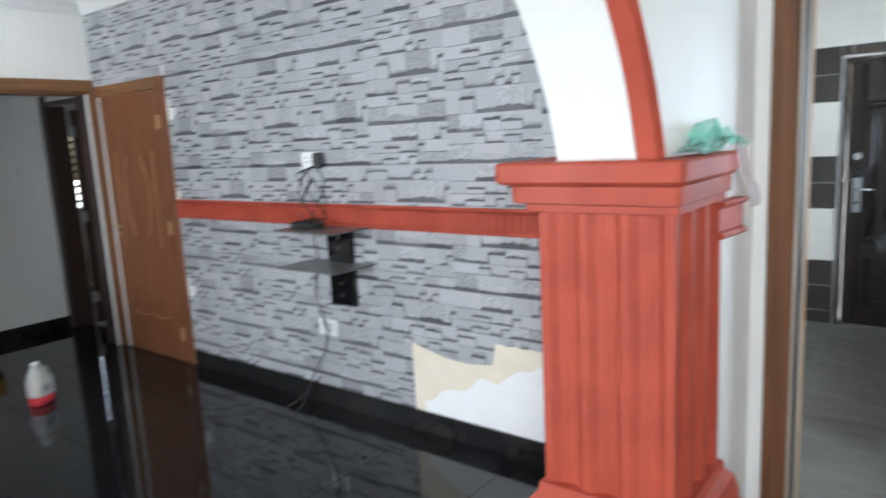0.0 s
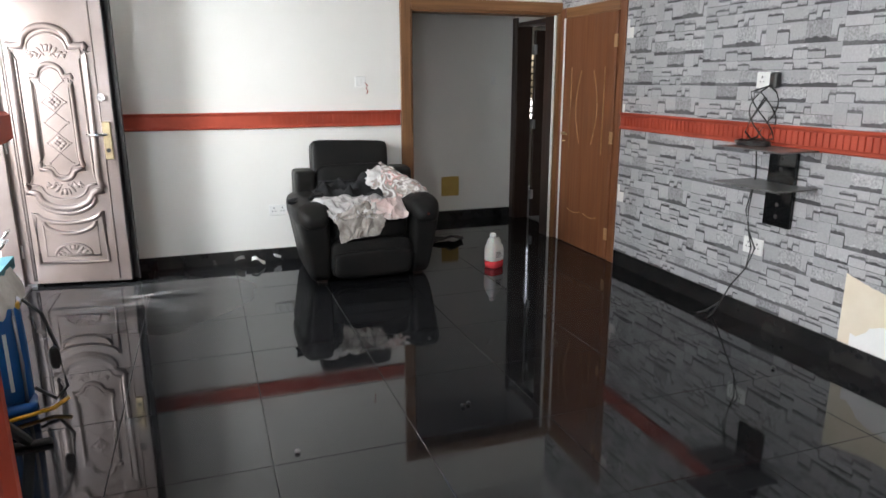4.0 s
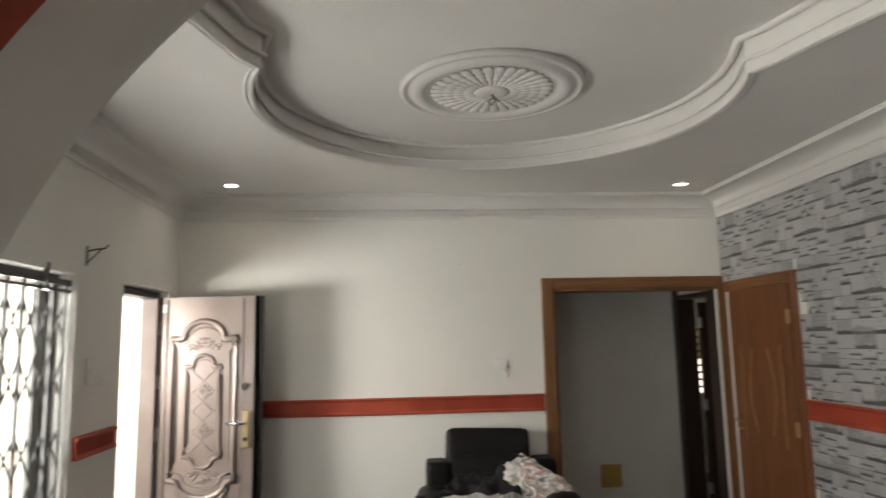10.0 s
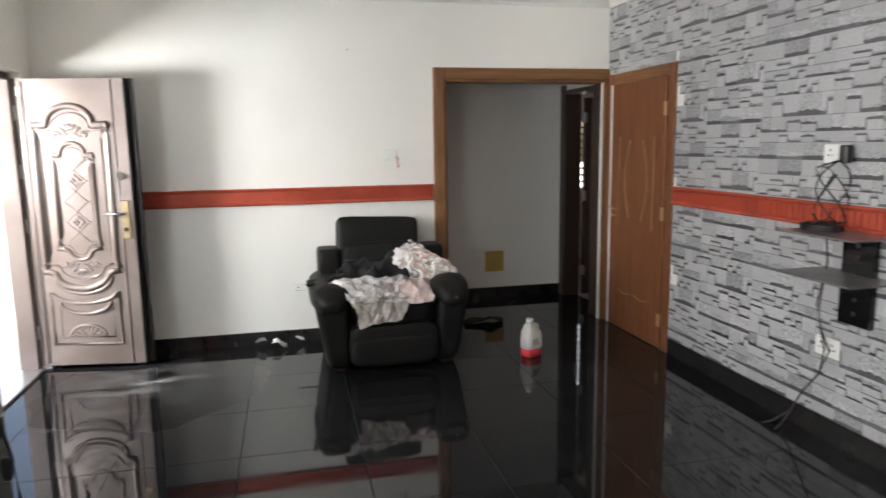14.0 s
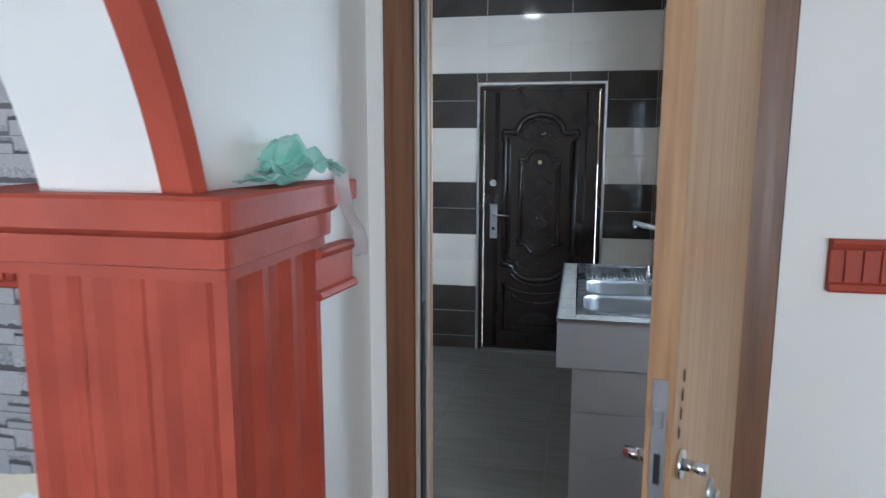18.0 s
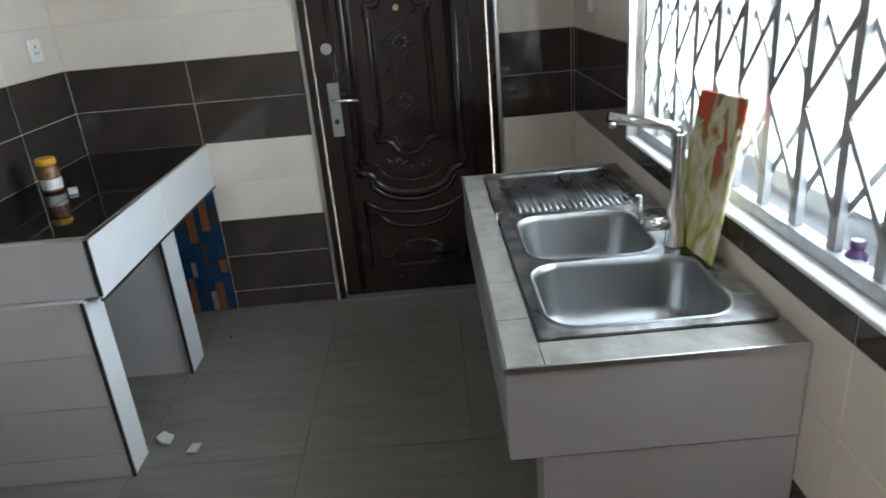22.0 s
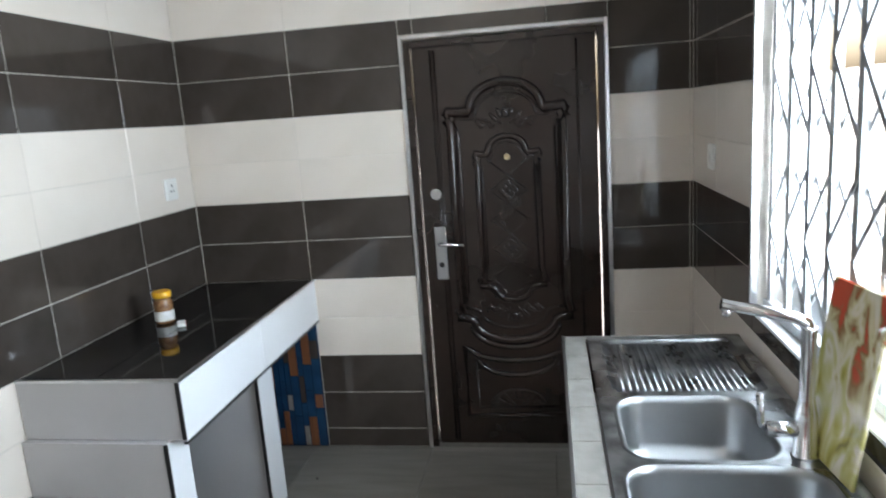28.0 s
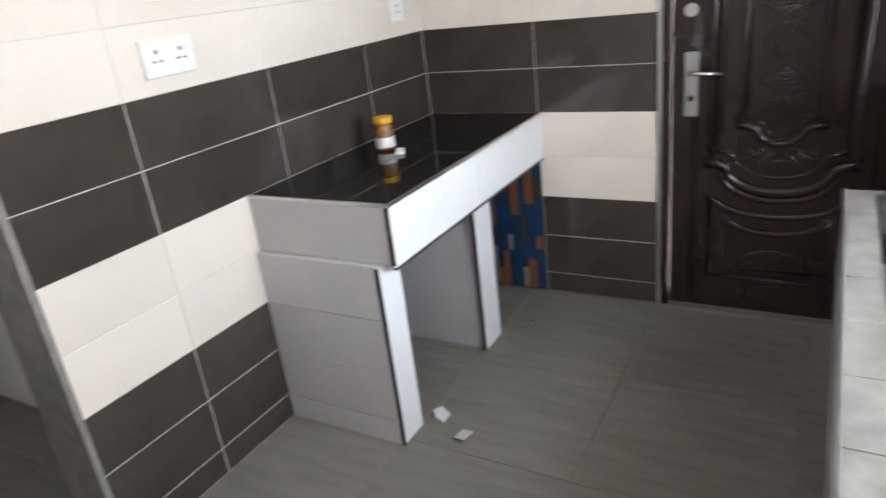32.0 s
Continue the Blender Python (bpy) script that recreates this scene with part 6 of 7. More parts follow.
part("pump", lathe(fresh(), [(0.03, 0), (0.03, 0.05), (0.022, 0.065), (0.018, 0.09), (0.012, 0.095)], 16, (0.075, -0.02, 0.51)), M_DARKHOLE, sp, "black pump head")
part("pump_ring", lathe(fresh(), [(0.040, 0), (0.042, 0.004), (0.042, 0.030), (0.036, 0.034)], 18, (0.075, -0.02, 0.49)), M_YELLOW, sp, "yellow ring under the pump")
part("hose", tube(fresh(), [(0.085, -0.112, 0.06), (0.09, -0.118, 0.25), (0.085, -0.110, 0.42), (0.08, -0.07, 0.50)], 0.009, 8), M_STEEL, sp, "grey delivery tube")
part("gauge_strip", bar(0.02, -0.109, 0.12, 0.038, -0.104, 0.40, 0.001), M_PLASTIC, sp, "pale level strip")
for s in (-1, 1):
    part("strap", tube(fresh(), [(s * 0.07, 0.09, 0.46), (s * 0.09, 0.14, 0.36), (s * 0.10, 0.14, 0.2), (s * 0.09, 0.10, 0.09)], 0.012, 6, squash=0.4), M_DARKHOLE, sp)
part("hose", tube(fresh(), [(0.13, -0.05, 0.10), (0.22, -0.12, 0.05), (0.28, -0.16, 0.12), (0.26, -0.14, 0.3), (0.21, -0.06, 0.46), (0.13, -0.02, 0.53)], 0.009, 8), M_DARKHOLE, sp, "black rubber hose")
part("trigger", cushion(fresh(), (0.24, -0.17, 0.27), (0.05, 0.03, 0.11), e=3, n=5), M_DARKHOLE, sp)
part("lance", tube(fresh(), [(-0.20, -0.24, 0.02), (0.20, -0.15, 0.02), (0.28, -0.13, 0.05)], 0.010, 8), M_YELLOW, sp, "yellow spray lance on the floor")

# ---- ironing board ----
ib = thing("ironing_board", pose(-1.42, 2.95, 0, 0, 0, 3), "old ironing board with teal cover and dirty skirt", "ironing board")
outline = [(-0.20, 0.80), (0.20, 0.80), (0.20, -0.35), (0.17, -0.60), (0.08, -0.78), (-0.08, -0.78), (-0.17, -0.60), (-0.20, -0.35)]
part("board", prism(fresh(), outline, lambda u, v, z: (u, v, z), 0.755, 0.80), M_TEAL, ib, "faded teal cloth top")
part("skirt", crumple(fresh(), (0.215, 0.15, 0.73), (0.05, 1.15, 0), (4, 50), 0.03, 60, lambda x, y: -2.0 * x), M_LINEN, ib, "hanging dirty white cloth edge")
part("rest_plate", bar(-0.13, 0.78, 0.800, 0.13, 1.12, 0.807, 0.002), M_ALU, ib, "dull metal iron tray")
part("rest_pad", bar(-0.07, 0.83, 0.8075, 0.06, 1.05, 0.811, 0.002), M_DARKHOLE, ib, "black pad on the tray")
for x, y in ((-0.13, 0.88), (-0.13, 1.04), (0.13, 0.86), (0.10, 1.12)):
    s = 1 if x > 0 else -1
    part("wire_loop", tube(fresh(), [(x, y - 0.04, 0.806), (x + s * 0.02, y - 0.04, 0.83), (x + s * 0.03, y - 0.03, 0.845), (x + s * 0.03, y + 0.03, 0.845), (x + s * 0.02, y + 0.04, 0.83), (x, y + 0.04, 0.806)], 0.005, 6), M_CHROME, ib, "bent chrome wire loop")
for x in (0.02, 0.17):
    part("leg", tube(fresh(), [(x, -0.30, 0.750), (x, 0.66, 0.028)], 0.021, 8), M_BLKMETAL, ib)
for x in (0.07, 0.12):
    part("leg", tube(fresh(), [(x, -0.06, 0.750), (x, -0.60, 0.028)], 0.016, 8), M_BLKMETAL, ib)
part("foot_bar", tube(fresh(), [(-0.14, 0.66, 0.015), (0.26, 0.66, 0.015)], 0.015, 8), M_BLKMETAL, ib)
part("foot_bar", tube(fresh(), [(-0.12, -0.60, 0.015), (0.24, -0.60, 0.015)], 0.015, 8), M_BLKMETAL, ib)
bx = thing("snack_carton", pose(-1.50, 3.18, 0.802, 0, 0, 20), "flat yellow printed carton on the board", "box")
part("carton", bar(-0.11, -0.05, 0, 0.11, 0.05, 0.020, 0.002), M_PLYWOOD, bx)
part("window", bar(-0.02, -0.042, 0.0202, 0.105, 0.042, 0.021), M_BACKING, bx)
for k in range(9):
    part("stripe", bar(-0.08 + 0.018 * k, -0.03 + 0.012 * (k % 2), 0.0212, -0.074 + 0.018 * k, 0.02, 0.0218), M_DARKHOLE, bx)
bg = thing("clear_bag", pose(-1.40, 2.78, 0.802, 0, 0, 10), "crumpled clear plastic bag with red print", "bag")
part("film", crumple(fresh(), (0, 0, 0.03), (0.28, 0.24, 0), (20, 18), 0.05, 71, thick=0.003), M_CLEARBAG, bg)
part("wrapper", crumple(fresh(), (0.01, -0.02, 0.055), (0.22, 0.15, 0), (20, 14), 0.03, 72, thick=0.002), M_PAPER, bg, "white printed wrapper inside")
part("print", bar(-0.06, -0.03, 0.105, 0.05, -0.005, 0.107), M_PINK, bg, "bar of red print")
part("print", bar(-0.05, -0.06, 0.100, 0.03, -0.045, 0.102), M_BLUE, bg, "bar of blue print")
tr2 = thing("carved_ring", pose(-1.24, 2.60, 0.803, 0, 0, 30), "dark bronze ring with carved leaf scrolls", "ornament")
bm = fresh()
tube(bm, [(0.13 * math.cos(k * 0.2244), 0.13 * math.sin(k * 0.2244), 0.022) for k in range(28)], 0.018, 8, closed=True, squash=0.8)
tube(bm, [(0.105 * math.cos(k * 0.2244), 0.105 * math.sin(k * 0.2244), 0.03) for k in range(28)], 0.007, 6, closed=True)
part("ring", bm, M_DKBRONZE, tr2)
for k in range(3):
    a = -1.7 + k * 2.09
    bm = fresh()
    for j in range(9):
        q = a + 0.09 * (j - 4)
        cushion(bm, (0.155 * math.cos(q), 0.155 * math.sin(q), 0.022 - 0.002 * abs(j - 4)), (0.075 - 0.008 * abs(j - 4), 0.022, 0.035), e=2.3, n=4, turn=Matrix.Rotation(q + 0.25 * (j - 4), 3, "Z"))
    tube(bm, [(0.19 * math.cos(a) + 0.03 * math.cos(t * 0.6), 0.19 * math.sin(a) + 0.03 * math.sin(t * 0.6), 0.01 + 0.002 * t) for t in range(10)], 0.008, 6)
    part("leaf_scroll", bm, M_DKBRONZE, tr2)

# ---- green bag on the cap ----
gb = thing("green_bag", pose(2.15, 1.475, 1.507, 0, 0, -20), "crumpled thin green plastic bag on the red cap", "bag")
part("film", crumple(fresh(), (0.02, 0, 0.006), (0.25, 0.12, 0), (70, 40), 0.014, 80, lambda x, y: 0.035 * math.exp(-((x - 0.08) / 0.07) ** 2), thick=0.0015, freq=2.4), M_BAG, gb)
part("film", crumple(fresh(), (0.06, 0.0, 0.014), (0.17, 0.11, 0), (50, 36), 0.022, 83, lambda x, y: 0.05 * math.exp(-((x - 0.02) / 0.05) ** 2 - (y / 0.06) ** 2), thick=0.0015, freq=2.6), M_BAG, gb)
part("film", crumple(fresh(), (0.04, 0.02, 0.03), (0.12, 0.09, 0), (36, 30), 0.022, 87, lambda x, y: 0.045 * math.exp(-(x / 0.035) ** 2), thick=0.0015, freq=3.0), M_BAG, gb)
part("tail", crumple(fresh(), (0.0, 0.0, 0.0), (0.22, 0.038, 0), (30, 10), 0.016, 88, thick=0.0015), M_CLEARBAG, gb, "clear torn tail hanging down", at=pose(0.225, 0.0, -0.085, 0, 76, 0))

# ---- kitchen worktop with tiled piers ----
wt = thing("tiled_worktop", pose(0, 0, 0), "dark tiled kitchen worktop on pale tiled piers", "worktop")
CX0, CY0 = 4.59, 2.14
part("slab", bar(CX0 + 0.008, CY0 + 0.008, 0.70, KE - 0.001, KN - 0.001, 0.892), M_TILEGROUT, wt)
jx = [CX0 + 0.004, 5.20, KE - 0.002]
for xa, xb in zip(jx, jx[1:]):
    for ya, yb in ((CY0 + 0.004, 2.44), (2.44, KN - 0.002)):
        part("top_tile", bar(xa + 0.0015, ya + 0.0015, 0.892, xb - 0.0015, yb - 0.0015, 0.902, 0.001), M_GLASSBLACK, wt)
# Window-side faces use the brighter tile, ends and far pier body the grey.
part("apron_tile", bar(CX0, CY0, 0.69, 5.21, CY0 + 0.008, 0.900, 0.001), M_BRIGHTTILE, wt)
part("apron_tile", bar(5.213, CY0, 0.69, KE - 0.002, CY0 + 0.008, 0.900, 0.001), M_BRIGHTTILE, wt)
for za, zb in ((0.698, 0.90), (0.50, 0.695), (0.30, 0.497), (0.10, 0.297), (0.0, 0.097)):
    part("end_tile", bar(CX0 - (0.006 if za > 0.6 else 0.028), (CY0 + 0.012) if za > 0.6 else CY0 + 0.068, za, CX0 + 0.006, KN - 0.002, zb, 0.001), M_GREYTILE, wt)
part("pier", bar(CX0 + 0.008, CY0 + 0.069, 0, CX0 + 0.095, KN - 0.002, 0.70), M_TILEGROUT, wt)
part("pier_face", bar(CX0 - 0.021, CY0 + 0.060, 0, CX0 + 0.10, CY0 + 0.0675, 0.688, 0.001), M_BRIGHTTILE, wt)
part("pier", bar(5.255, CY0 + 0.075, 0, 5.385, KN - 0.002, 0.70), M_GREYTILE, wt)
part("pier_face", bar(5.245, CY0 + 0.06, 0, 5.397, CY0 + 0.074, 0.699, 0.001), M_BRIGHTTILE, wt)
part("edge_strip", bar(CX0 - 0.006, CY0 - 0.004, 0.893, KE - 0.002, CY0 + 0.002, 0.905), M_ALU, wt, "silver edge strip")
part("edge_strip", bar(CX0 - 0.008, CY0 + 0.002, 0.895, CX0 + 0.002, KN - 0.002, 0.905), M_ALU, wt, "pale edge strip")
part("edge_strip", bar(CX0 - 0.031, CY0 + 0.057, 0.0, CX0 - 0.0215, CY0 + 0.0675, 0.69), M_DARKHOLE, wt, "dark corner strip")
part("edge_strip", bar(5.235, CY0 + 0.058, 0.0, 5.244, CY0 + 0.070, 0.69), M_DARKHOLE, wt, "dark corner strip")
part("edge_strip", bar(CX0 - 0.003, CY0 - 0.003, 0.682, KE - 0.002, CY0 + 0.010, 0.689), M_DARKHOLE, wt, "dark edge strip under the apron")
part("edge_strip", bar(CX0 - 0.009, CY0 - 0.003, 0.70, CX0 - 0.003, CY0 + 0.010, 0.893), M_DARKHOLE, wt, "dark corner strip")
# odd tile pieces under the far end
odd = thing("tile_offcuts", pose(KE - 0.004, 2.40, 0), "patchwork of blue and brown tile offcuts under the worktop", "tiles")
part("backing", bar(-0.006, -0.245, 0.005, -0.002, 0.05, 0.68), M_NAVY, odd, "dark blue tile sheet")
orng = random.Random(2)
y0 = -0.24
while y0 < 0.03:
    w = orng.uniform(0.018, 0.045)
    z0 = 0.01
    while z0 < 0.64:
        h = orng.uniform(0.06, 0.22)
        m = (M_NAVY, M_BLUE, M_NAVY, M_DARKTILE, M_NAVY, M_BROWN, M_STONETOP, M_NAVY)[orng.randrange(8)]
        part("offcut", bar(-0.012, y0, z0, -0.0065, y0 + w - 0.004, min(z0 + h - 0.004, 0.68)), m, odd)
        z0 += h
    y0 += w
jar = thing("snack_jar", pose(5.21, 2.55, 0.903), "glass jar of snacks with a yellow lid", "jar")
part("jar", lathe(fresh(), [(0.034, 0), (0.038, 0.005), (0.038, 0.085), (0.032, 0.10), (0.030, 0.108)], 24), M_SNACK, jar, "jar showing brown snacks")
bm = fresh()
jr = random.Random(4)
for k in range(16):
    a, r = jr.uniform(0, 6.28), jr.uniform(0.0, 0.022)
    cushion(bm, (r * math.cos(a), r * math.sin(a), 0.014 + 0.0042 * k), (0.026, 0.02, 0.016), e=2.5, n=3)
part("snacks", bm, M_SNACK, jar)
part("label", lathe(fresh(), [(0.0385, 0.012), (0.0388, 0.013), (0.0388, 0.052), (0.0385, 0.053)], 24), M_PAPER, jar)
part("lid", lathe(fresh(), [(0.036, 0.1085), (0.037, 0.110), (0.037, 0.130), (0.033, 0.134)], 24), M_YELLOW, jar)
mb = thing("matchbox", pose(5.16, 2.45, 0.903, 0, 0, 30), "small white and red matchbox on the worktop", "box")
part("box", bar(-0.028, -0.016, 0, 0.028, 0.016, 0.014, 0.001), M_PAPER, mb)
part("side", bar(-0.028, -0.0175, 0.002, 0.028, -0.0162, 0.012), M_PINK, mb)
li = thing("plastic_litter", pose(4.67, 2.02, 0.002), "clear plastic scrap on the kitchen floor", "litter")
part("film", crumple(fresh(), (0, 0, 0.006), (0.05, 0.04, 0), (8, 7), 0.008, 61, thick=0.001), M_GREYTILE, li)
li = thing("grit", pose(5.55, 2.11, -0.001), "small dark crumb on the kitchen floor", "crumb")
part("crumb", cushion(fresh(), (0, 0, 0.004), (0.011, 0.010, 0.008), e=2.5, n=4), M_DARKHOLE, li)
tp = thing("broken_tile", pose(4.762, 2.165, 0.002, 0, 0, 20), "broken white tile shard on the kitchen floor", "shard")
part("shard", prism(fresh(), [(-0.05, -0.02), (0.0, -0.035), (0.045, 0.0), (0.02, 0.03), (-0.02, 0.015)], lambda u, v, z: (u, v, z), 0, 0.008), M_BRIGHTTILE, tp)

# ---- sink unit ----
SX0, SX1, SY1, SZ = 3.722, 5.118, 0.93, 0.84
PX0, PX1, PY0, PY1 = 3.815, SX1 - 0.036, KS + 0.012, 0.848
su = thing("sink_unit", pose(0, 0, 0), "tiled sink counter with grey stone edge", "sink counter")
part("front_slab", bar(SX0 + 0.008, SY1 - 0.05, 0.62, SX1, SY1 - 0.006, SZ - 0.012), M_TILEGROUT, su)
part("end_tile", bar(SX0 - 0.004, KS + 0.002, 0.62, SX0 + 0.008, SY1, SZ - 0.004, 0.001), M_GREYTILE, su)
for za, zb in ((0.42, 0.617), (0.22, 0.417), (0.0, 0.217)):
    part("end_tile", bar(SX0 - 0.002, KS + 0.002, za, SX0 + 0.008, SY1 - 0.075, zb, 0.001), M_GREYTILE, su)
part("pier", bar(SX0 + 0.008, KS + 0.002, 0, SX0 + 0.11, SY1 - 0.08, 0.70), M_TILEGROUT, su)
part("pier_face", bar(SX0 + 0.0, SY1 - 0.079, 0, SX0 + 0.112, SY1 - 0.068, 0.62, 0.001), M_GREYTILE, su)
part("pier", bar(SX1 - 0.10, KS + 0.002, 0, SX1 - 0.002, SY1 - 0.08, 0.62), M_GREYTILE, su)
for k in range(3):
    a = SX0 + k * 0.4635
    part("front_tile", bar(a + 0.001, SY1 - 0.006, 0.62, min(a + 0.4625, SX1), SY1 + 0.002, SZ - 0.004, 0.001), M_GREYTILE, su)
n = 7
for k in range(n):
    a, b = SX0 + (SX1 - SX0) * k / n, SX0 + (SX1 - SX0) * (k + 1) / n
    part("rim_tile", bar(a + 0.001, SY1 - 0.076, SZ - 0.012, b - 0.001, SY1, SZ, 0.001), M_STONETOP, su)
part("rim_tile", bar(SX0 - 0.003, KS + 0.002, SZ - 0.012, PX0 - 0.003, SY1 - 0.077, SZ, 0.001), M_STONETOP, su)
part("rim_tile", bar(SX1 - 0.035, KS + 0.002, SZ - 0.012, SX1, SY1 - 0.076, SZ, 0.001), M_STONETOP, su)
part("edge_strip", bar(SX0 - 0.006, SY1 - 0.002, SZ - 0.010, SX1, SY1 + 0.006, SZ + 0.002), M_ALU, su, "pale edge strip")
part("edge_strip", bar(SX0 - 0.008, KS + 0.002, SZ - 0.010, SX0 - 0.003, SY1, SZ + 0.002), M_ALU, su, "pale edge strip")
# Black sheet put in as the shade of the hollow under the counter.
part("shelf_edge", bar(SX0 + 0.3, SY1 - 0.30, 0.30, SX1 - 0.1, SY1 - 0.28, 0.60), M_DARKHOLE, su, "black sheet painting the shade under the sink")

sk = thing("kitchen_sink", pose(0, 0, SZ), "stainless steel double bowl sink with ribbed drainer", "sink")


def rounded(x0, y0, x1, y1, r, n=6):
    pts = []
    for cx, cy, a0 in ((x1 - r, y1 - r, 0), (x0 + r, y1 - r, 90), (x0 + r, y0 + r, 180), (x1 - r, y0 + r, 270)):
        for k in range(n + 1):
            a = radians(a0 + 90 * k / n)
            pts.append((cx + r * math.cos(a), cy + r * math.sin(a)))
    return pts


BOWLS = ((3.852, 0.405, 4.188, 0.815), (4.218, 0.455, 4.565, 0.80))
DRAIN = (4.605, 0.375, PX1 - 0.03, 0.805)
bm = fresh()
loops = [rounded(PX0, PY0, PX1, PY1, 0.02, 3)] + [rounded(*b, 0.075) for b in BOWLS] + [rounded(*DRAIN, 0.03)]
eds = []
for lp in loops:
    vs = [bm.verts.new((x, y, 0.007)) for x, y in lp]
    eds += [bm.edges.new((vs[i], vs[(i + 1) % len(vs)])) for i in range(len(vs))]
bmesh.ops.triangle_fill(bm, use_beauty=True, edges=eds)
rim = rounded(PX0, PY0, PX1, PY1, 0.02, 3)
for (xa, ya), (xb, yb) in zip(rim, rim[1:] + rim[:1]):
    bm.faces.new([bm.verts.new(p) for p in ((xa, ya, 0.001), (xb, yb, 0.001), (xb, yb, 0.007), (xa, ya, 0.007))])
part("plate", bm, M_STAINSTEEL, sk)
for b in BOWLS:
    bm = fresh()
    prev = None
    for g, z, r in ((-0.012, 0.0085, 0.085), (-0.006, 0.011, 0.08), (0.0, 0.007, 0.075), (0.006, -0.01, 0.07), (0.015, -0.12, 0.065), (0.03, -0.15, 0.055), (0.06, -0.162, 0.04), (0.12, -0.166, 0.02)):
        ring = [bm.verts.new((x, y, z)) for x, y in rounded(b[0] + g, b[1] + g, b[2] - g, b[3] - g, r)]
        if prev:
            for k in range(len(ring)):
                f = bm.faces.new((prev[k], prev[(k + 1) % len(ring)], ring[(k + 1) % len(ring)], ring[k]))
                f.smooth = True
        prev = ring
    bm.faces.new(prev)
    bowl = part("bowl", bm, M_BOWL, sk)
    cx, cy = (b[0] + b[2]) / 2, (b[1] + b[3]) / 2
    part("drain", lathe(fresh(), [(0.042, -0.1655), (0.042, -0.163), (0.03, -0.163), (0.028, -0.1645), (0.01, -0.1645)], 20, (cx, cy, 0)), M_CHROME, bowl)
bm = fresh()
prev = None
for g, z in ((0.0, 0.007), (0.008, 0.0), (0.02, -0.004)):
    ring = [bm.verts.new((x, y, z)) for x, y in rounded(DRAIN[0] + g, DRAIN[1] + g, DRAIN[2] - g, DRAIN[3] - g, 0.03)]
    if prev:
        for k in range(len(ring)):
            bm.faces.new((prev[k], prev[(k + 1) % len(ring)], ring[(k + 1) % len(ring)], ring[k]))
    prev = ring
bm.faces.new(prev)
part("drainer", bm, M_STAINSTEEL, sk)
for k in range(19):
    y = DRAIN[1] + 0.035 + k * (DRAIN[3] - DRAIN[1] - 0.07) / 18
    part("rib", tube(fresh(), [(DRAIN[0] + 0.03, y, -0.002), (DRAIN[2] - 0.03, y, -0.002)], 0.0048, 6), M_STAINSTEEL, sk)

tap = thing("mixer_tap", pose(4.245, 0.412, SZ + 0.007), "tall chrome mixer tap with side lever", "tap")
part("body", lathe(fresh(), [(0.030, 0), (0.030, 0.006), (0.026, 0.012), (0.024, 0.10), (0.020, 0.12), (0.017, 0.14), (0.016, 0.30), (0.017, 0.305)], 20), M_CHROME, tap)
part("spout", tube(fresh(), [(0, 0, 0.295), (0.0, 0.008, 0.315), (0.005, 0.03, 0.326), (0.015, 0.18, 0.358)], 0.014, 12), M_CHROME, tap)
part("aerator", tube(fresh(), [(0.014, 0.168, 0.350), (0.014, 0.169, 0.330)], 0.010, 10), M_CHROME, tap)
part("valve", tube(fresh(), [(0, 0.02, 0.065), (0.0, 0.085, 0.065)], 0.018, 12), M_CHROME, tap)
part("lever", tube(fresh(), [(0.0, 0.08, 0.065), (0.0, 0.095, 0.075), (0.0, 0.10, 0.15)], 0.008, 8), M_CHROME, tap)
cb = thing("chopping_board", pose(4.20, 0.385, SZ + 0.008, 0, 0, 2), "glass chopping board with faded fruit print", "chopping board")
tilt = pose(0, 0, 0, 10, 3, 0)
part("board", bar(-0.125, -0.005, 0, 0.125, 0.005, 0.405, 0.004), M_FRUIT, cb, at=tilt)
br = thing("small_bottle", pose(3.727, KS - 0.065, 0.984), "small purple bottle with white label on the sill", "bottle")
part("body", lathe(fresh(), [(0.018, 0), (0.020, 0.003), (0.020, 0.034), (0.012, 0.044), (0.011, 0.048)], 18), M_PURPLE, br)
part("label", lathe(fresh(), [(0.0203, 0.008), (0.0206, 0.009), (0.0206, 0.024), (0.0203, 0.025)], 18), M_PAPER, br)
part("cap", lathe(fresh(), [(0.013, 0.0485), (0.0135, 0.050), (0.0135, 0.062), (0.011, 0.064)], 16), M_PURPLE, br)

# ---- ceiling fan ----
fan = thing("ceiling_fan", pose(4.46, 1.49, HK - 0.136) @ Matrix.Scale(0.66, 4), "small white ceiling fan with pale blue motor cover", "ceiling fan")
part("canopy", lathe(fresh(), [(0.07, 0.205), (0.068, 0.185), (0.03, 0.145), (0.014, 0.135)], 20), M_FANWHITE, fan)
part("rod", tube(fresh(), [(0, 0, 0.145), (0, 0, -0.19)], 0.014, 10), M_FANBLUE, fan, "pale blue rod")
part("cover", lathe(fresh(), [(0.02, -0.165), (0.055, -0.180), (0.075, -0.215), (0.078, -0.265)], 24), M_FANBLUE, fan, "pale blue motor cover")
part("motor", lathe(fresh(), [(0.08, -0.265), (0.125, -0.275), (0.135, -0.300), (0.13, -0.330), (0.10, -0.345), (0.09, -0.360), (0.05, -0.367)], 28), M_FANWHITE, fan)
part("badge", lathe(fresh(), [(0.04, -0.367), (0.04, -0.373), (0.02, -0.377)], 16), M_BRASS, fan, "brass centre cap")
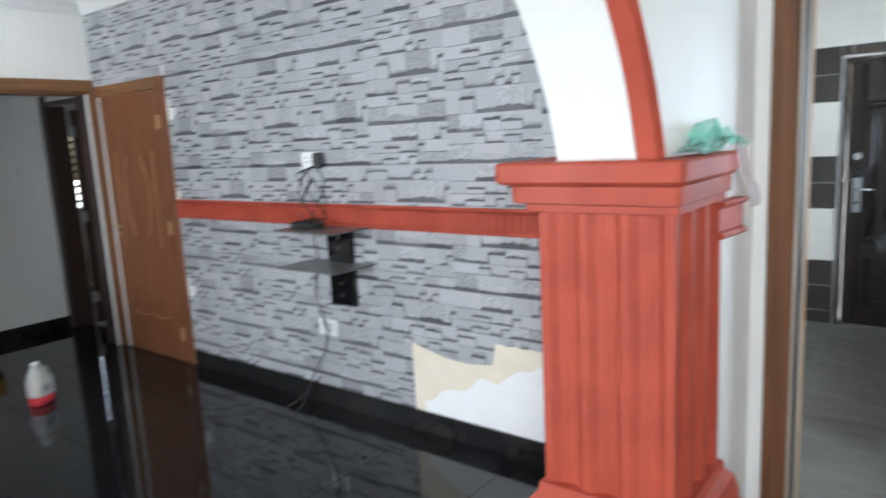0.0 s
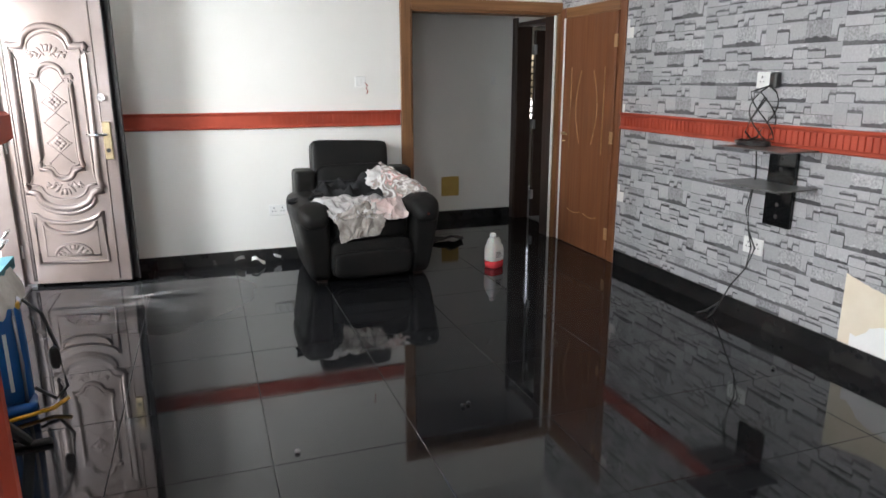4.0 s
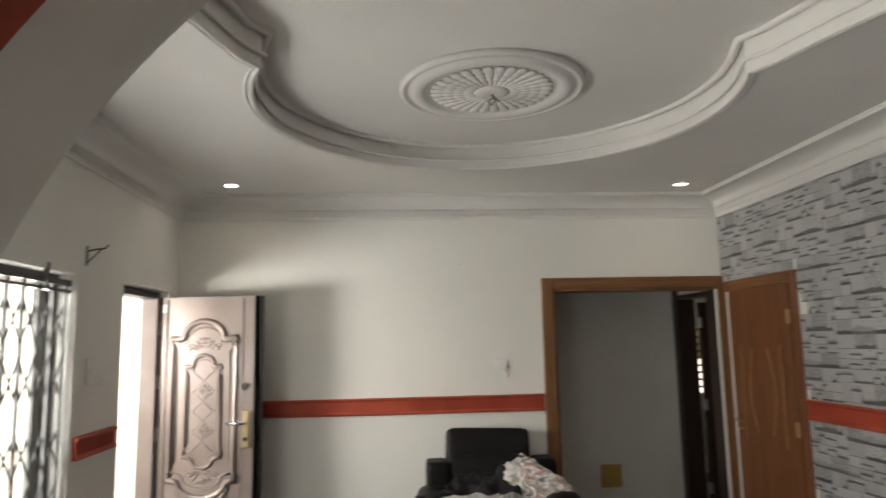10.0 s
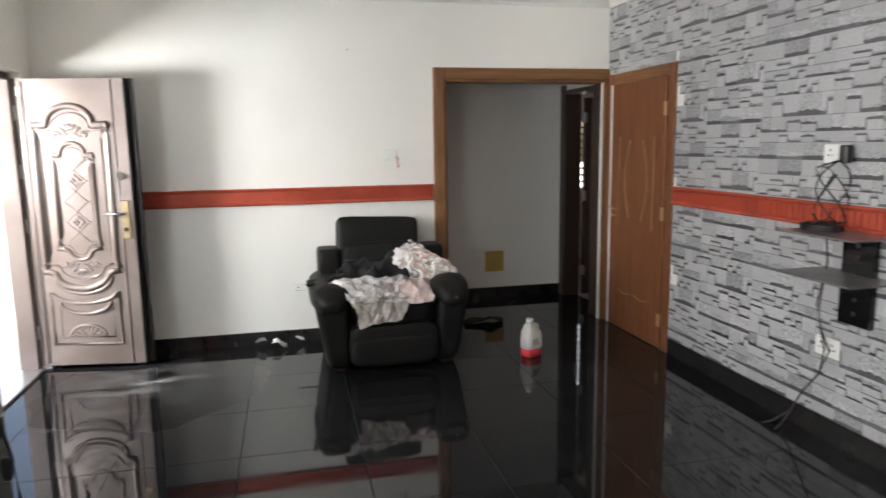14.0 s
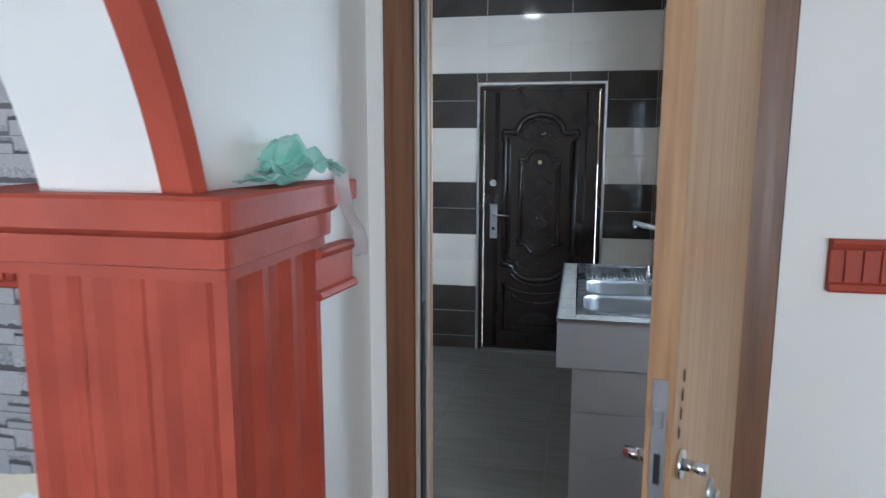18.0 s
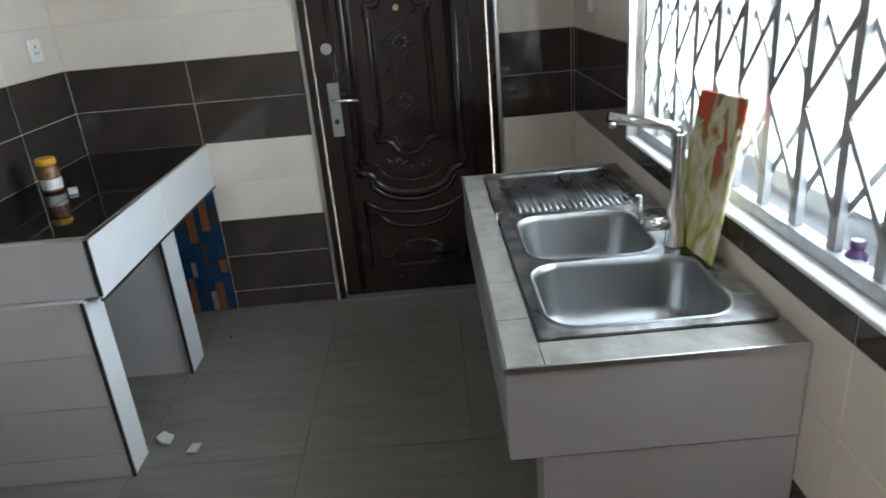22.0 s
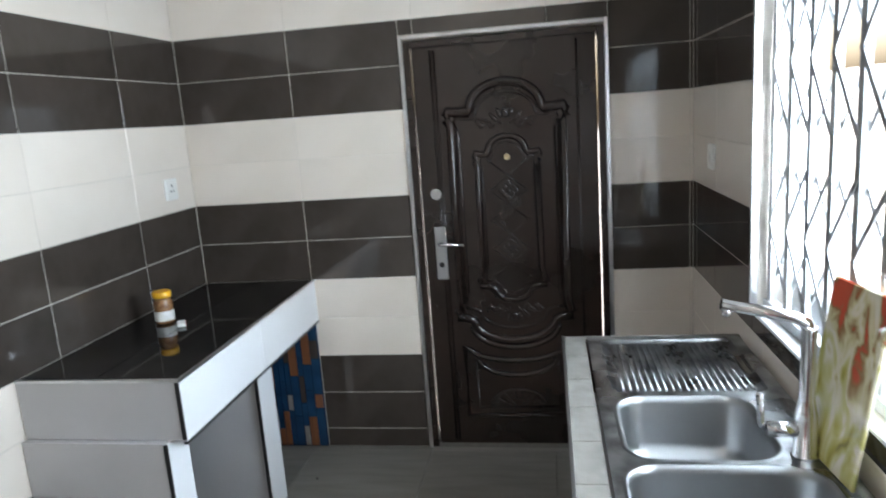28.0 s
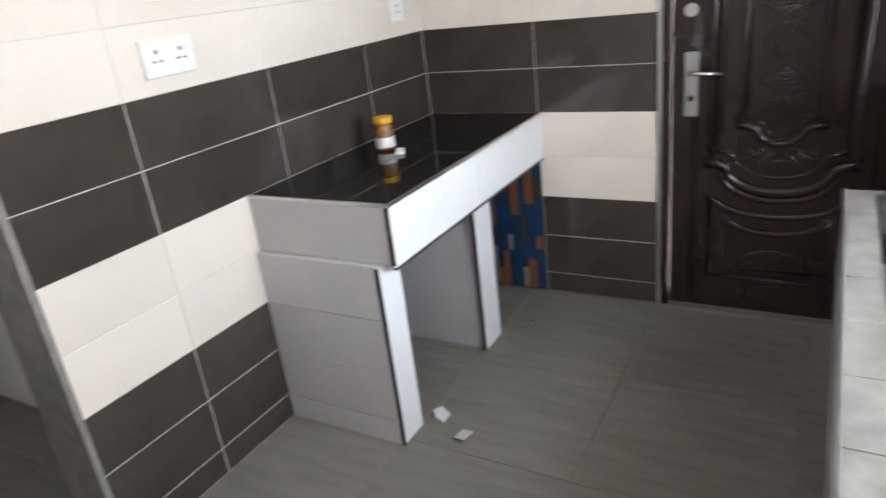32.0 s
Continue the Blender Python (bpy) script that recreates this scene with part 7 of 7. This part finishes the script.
for k in range(4):
    a = 66 + 90 * k
    arm = part("blade", prism(fresh(), [(0.18, -0.035), (0.24, -0.055), (0.43, -0.062), (0.46, -0.045), (0.46, 0.045), (0.43, 0.062), (0.24, 0.055), (0.18, 0.035)], lambda u, v, z: (u, v, z + 0.12 * v), -0.287, -0.281), M_FANWHITE, fan, at=pose(0, 0, 0, 0, 0, a))
    bm = fresh()
    tube(bm, [(0.10, -0.02, -0.290), (0.16, -0.03, -0.279), (0.25, -0.035, -0.277)], 0.008, 6)
    tube(bm, [(0.10, 0.02, -0.290), (0.16, 0.03, -0.277), (0.25, 0.035, -0.273)], 0.008, 6)
    part("blade_bracket", bm, M_BRASS, arm, "brass blade bracket")
part("ceiling_ring", lathe(fresh(), [(0.46, 0.2055), (0.46, 0.187), (0.41, 0.180), (0.40, 0.196), (0.2, 0.2)], 40), M_CEIL, fan, "plaster ring round the fan")

# ---- tiles, last ----
TILES = {}


def tile(parent, m, axis, face, u0, u1, z0, z1, thick, gap):
    """One tile on a wall (axis x or y) or on the floor (axis z); alike tiles share a mesh."""
    w, h = round(u1 - u0 - gap, 4), round(z1 - z0 - gap, 4)
    if w < 0.012 or h < 0.012:
        return
    key = (axis, w, h, m.name, thick)
    if key not in TILES:
        e = 0.0015
        s = e if thick > 0 else -e
        bm = fresh()
        if axis == "x":
            rings = [[(d, u * (w / 2 - g), v * (h / 2 - g)) for u, v in ((-1, -1), (1, -1), (1, 1), (-1, 1))] for d, g in ((0, 0), (thick - s, 0), (thick, e))]
        elif axis == "y":
            rings = [[(u * (w / 2 - g), d, v * (h / 2 - g)) for u, v in ((-1, -1), (1, -1), (1, 1), (-1, 1))] for d, g in ((0, 0), (thick - s, 0), (thick, e))]
        else:
            rings = [[(u * (w / 2 - g), v * (h / 2 - g), d) for u, v in ((-1, -1), (1, -1), (1, 1), (-1, 1))] for d, g in ((0, 0), (thick - s, 0), (thick, e))]
        vs = [[bm.verts.new(p) for p in r] for r in rings]
        for a, b in zip(vs, vs[1:]):
            for k in range(4):
                bm.faces.new((a[k], a[(k + 1) % 4], b[(k + 1) % 4], b[k]))
        bm.faces.new(vs[-1])
        bm.faces.new(vs[0][::-1])
        TILES[key] = finish(bm, m)
    ob = new("tile", TILES[key])
    ob.parent = parent
    cu, cz = (u0 + u1) / 2, (z0 + z1) / 2
    ob.matrix_basis = pose(face, cu, cz) if axis == "x" else pose(cu, face, cz) if axis == "y" else pose(cu, cz, face)


def cuts(lo, hi, origin, step):
    k = math.ceil((lo - origin) / step - 1e-6)
    out = [lo]
    while origin + k * step < hi - 0.004:
        if origin + k * step > lo + 0.004:
            out.append(origin + k * step)
        k += 1
    return out + [hi]


def tiled(parent, axis, face, thick, u0, u1, origin, holes, gap=0.003, step=0.605):
    rows = [0.0] + [0.1 + 0.2 * k for k in range(15)]
    rows[-1] = 2.90
    for z0, z1 in zip(rows, rows[1:]):
        white = 0.499 <= z0 < 0.899 or 1.299 <= z0 < 1.699 or 2.099 <= z0 < 2.499
        m = M_WHITETILE if white else M_DARKTILE
        for ua, ub in zip(cuts(u0, u1, origin, step), cuts(u0, u1, origin, step)[1:]):
            pieces = [(ua, ub, z0, z1)]
            for h0, h1, g0, g1 in holes:
                nxt = []
                for a, b, c, d in pieces:
                    if b <= h0 or a >= h1 or d <= g0 or c >= g1:
                        nxt.append((a, b, c, d))
                        continue
                    if a < h0:
                        nxt.append((a, h0, c, d))
                    if b > h1:
                        nxt.append((h1, b, c, d))
                    if c < g0:
                        nxt.append((max(a, h0), min(b, h1), c, g0))
                    if d > g1:
                        nxt.append((max(a, h0), min(b, h1), g1, d))
                pieces = nxt
            for a, b, c, d in pieces:
                tile(parent, m, axis, face, a, b, c, d, thick, gap * 0.4 if white else gap)


tiled(wall_kitchen_east, "x", KE + 0.008, -0.008, KS, KN, 0.945, [(0.682, 1.618, 0, 2.03)])
tiled(wall_kitchen_north, "y", KN + 0.008, -0.008, KW, KE, 4.215, [(2.98, 3.815, 0, 2.10)], step=0.592)
tiled(wall_kitchen_south, "y", KS - 0.008, 0.008, KW, KE, 4.845, [(3.433, 4.972, 0.97, 2.032)], step=0.6225)

for xa, xb in zip(cuts(XW - 0.19, XE + 0.17, 0.30, 0.62), cuts(XW - 0.19, XE + 0.17, 0.30, 0.62)[1:]):
    for ya, yb in zip(cuts(YS, 7.50, 3.75, 0.62), cuts(YS, 7.50, 3.75, 0.62)[1:]):
        tile(floor, M_FLOOR, "z", -0.004, xa, xb, ya, yb, 0.004, 0.002)
for xa, xb in zip(cuts(KW, KE, 4.60, 0.62), cuts(KW, KE, 4.60, 0.62)[1:]):
    for ya, yb in zip(cuts(KS, 4.2, 0.98, 0.62), cuts(KS, 4.2, 0.98, 0.62)[1:]):
        tile(floor_kitchen, M_KFLOOR, "z", -0.006, xa, xb, ya, yb, 0.005, 0.002)
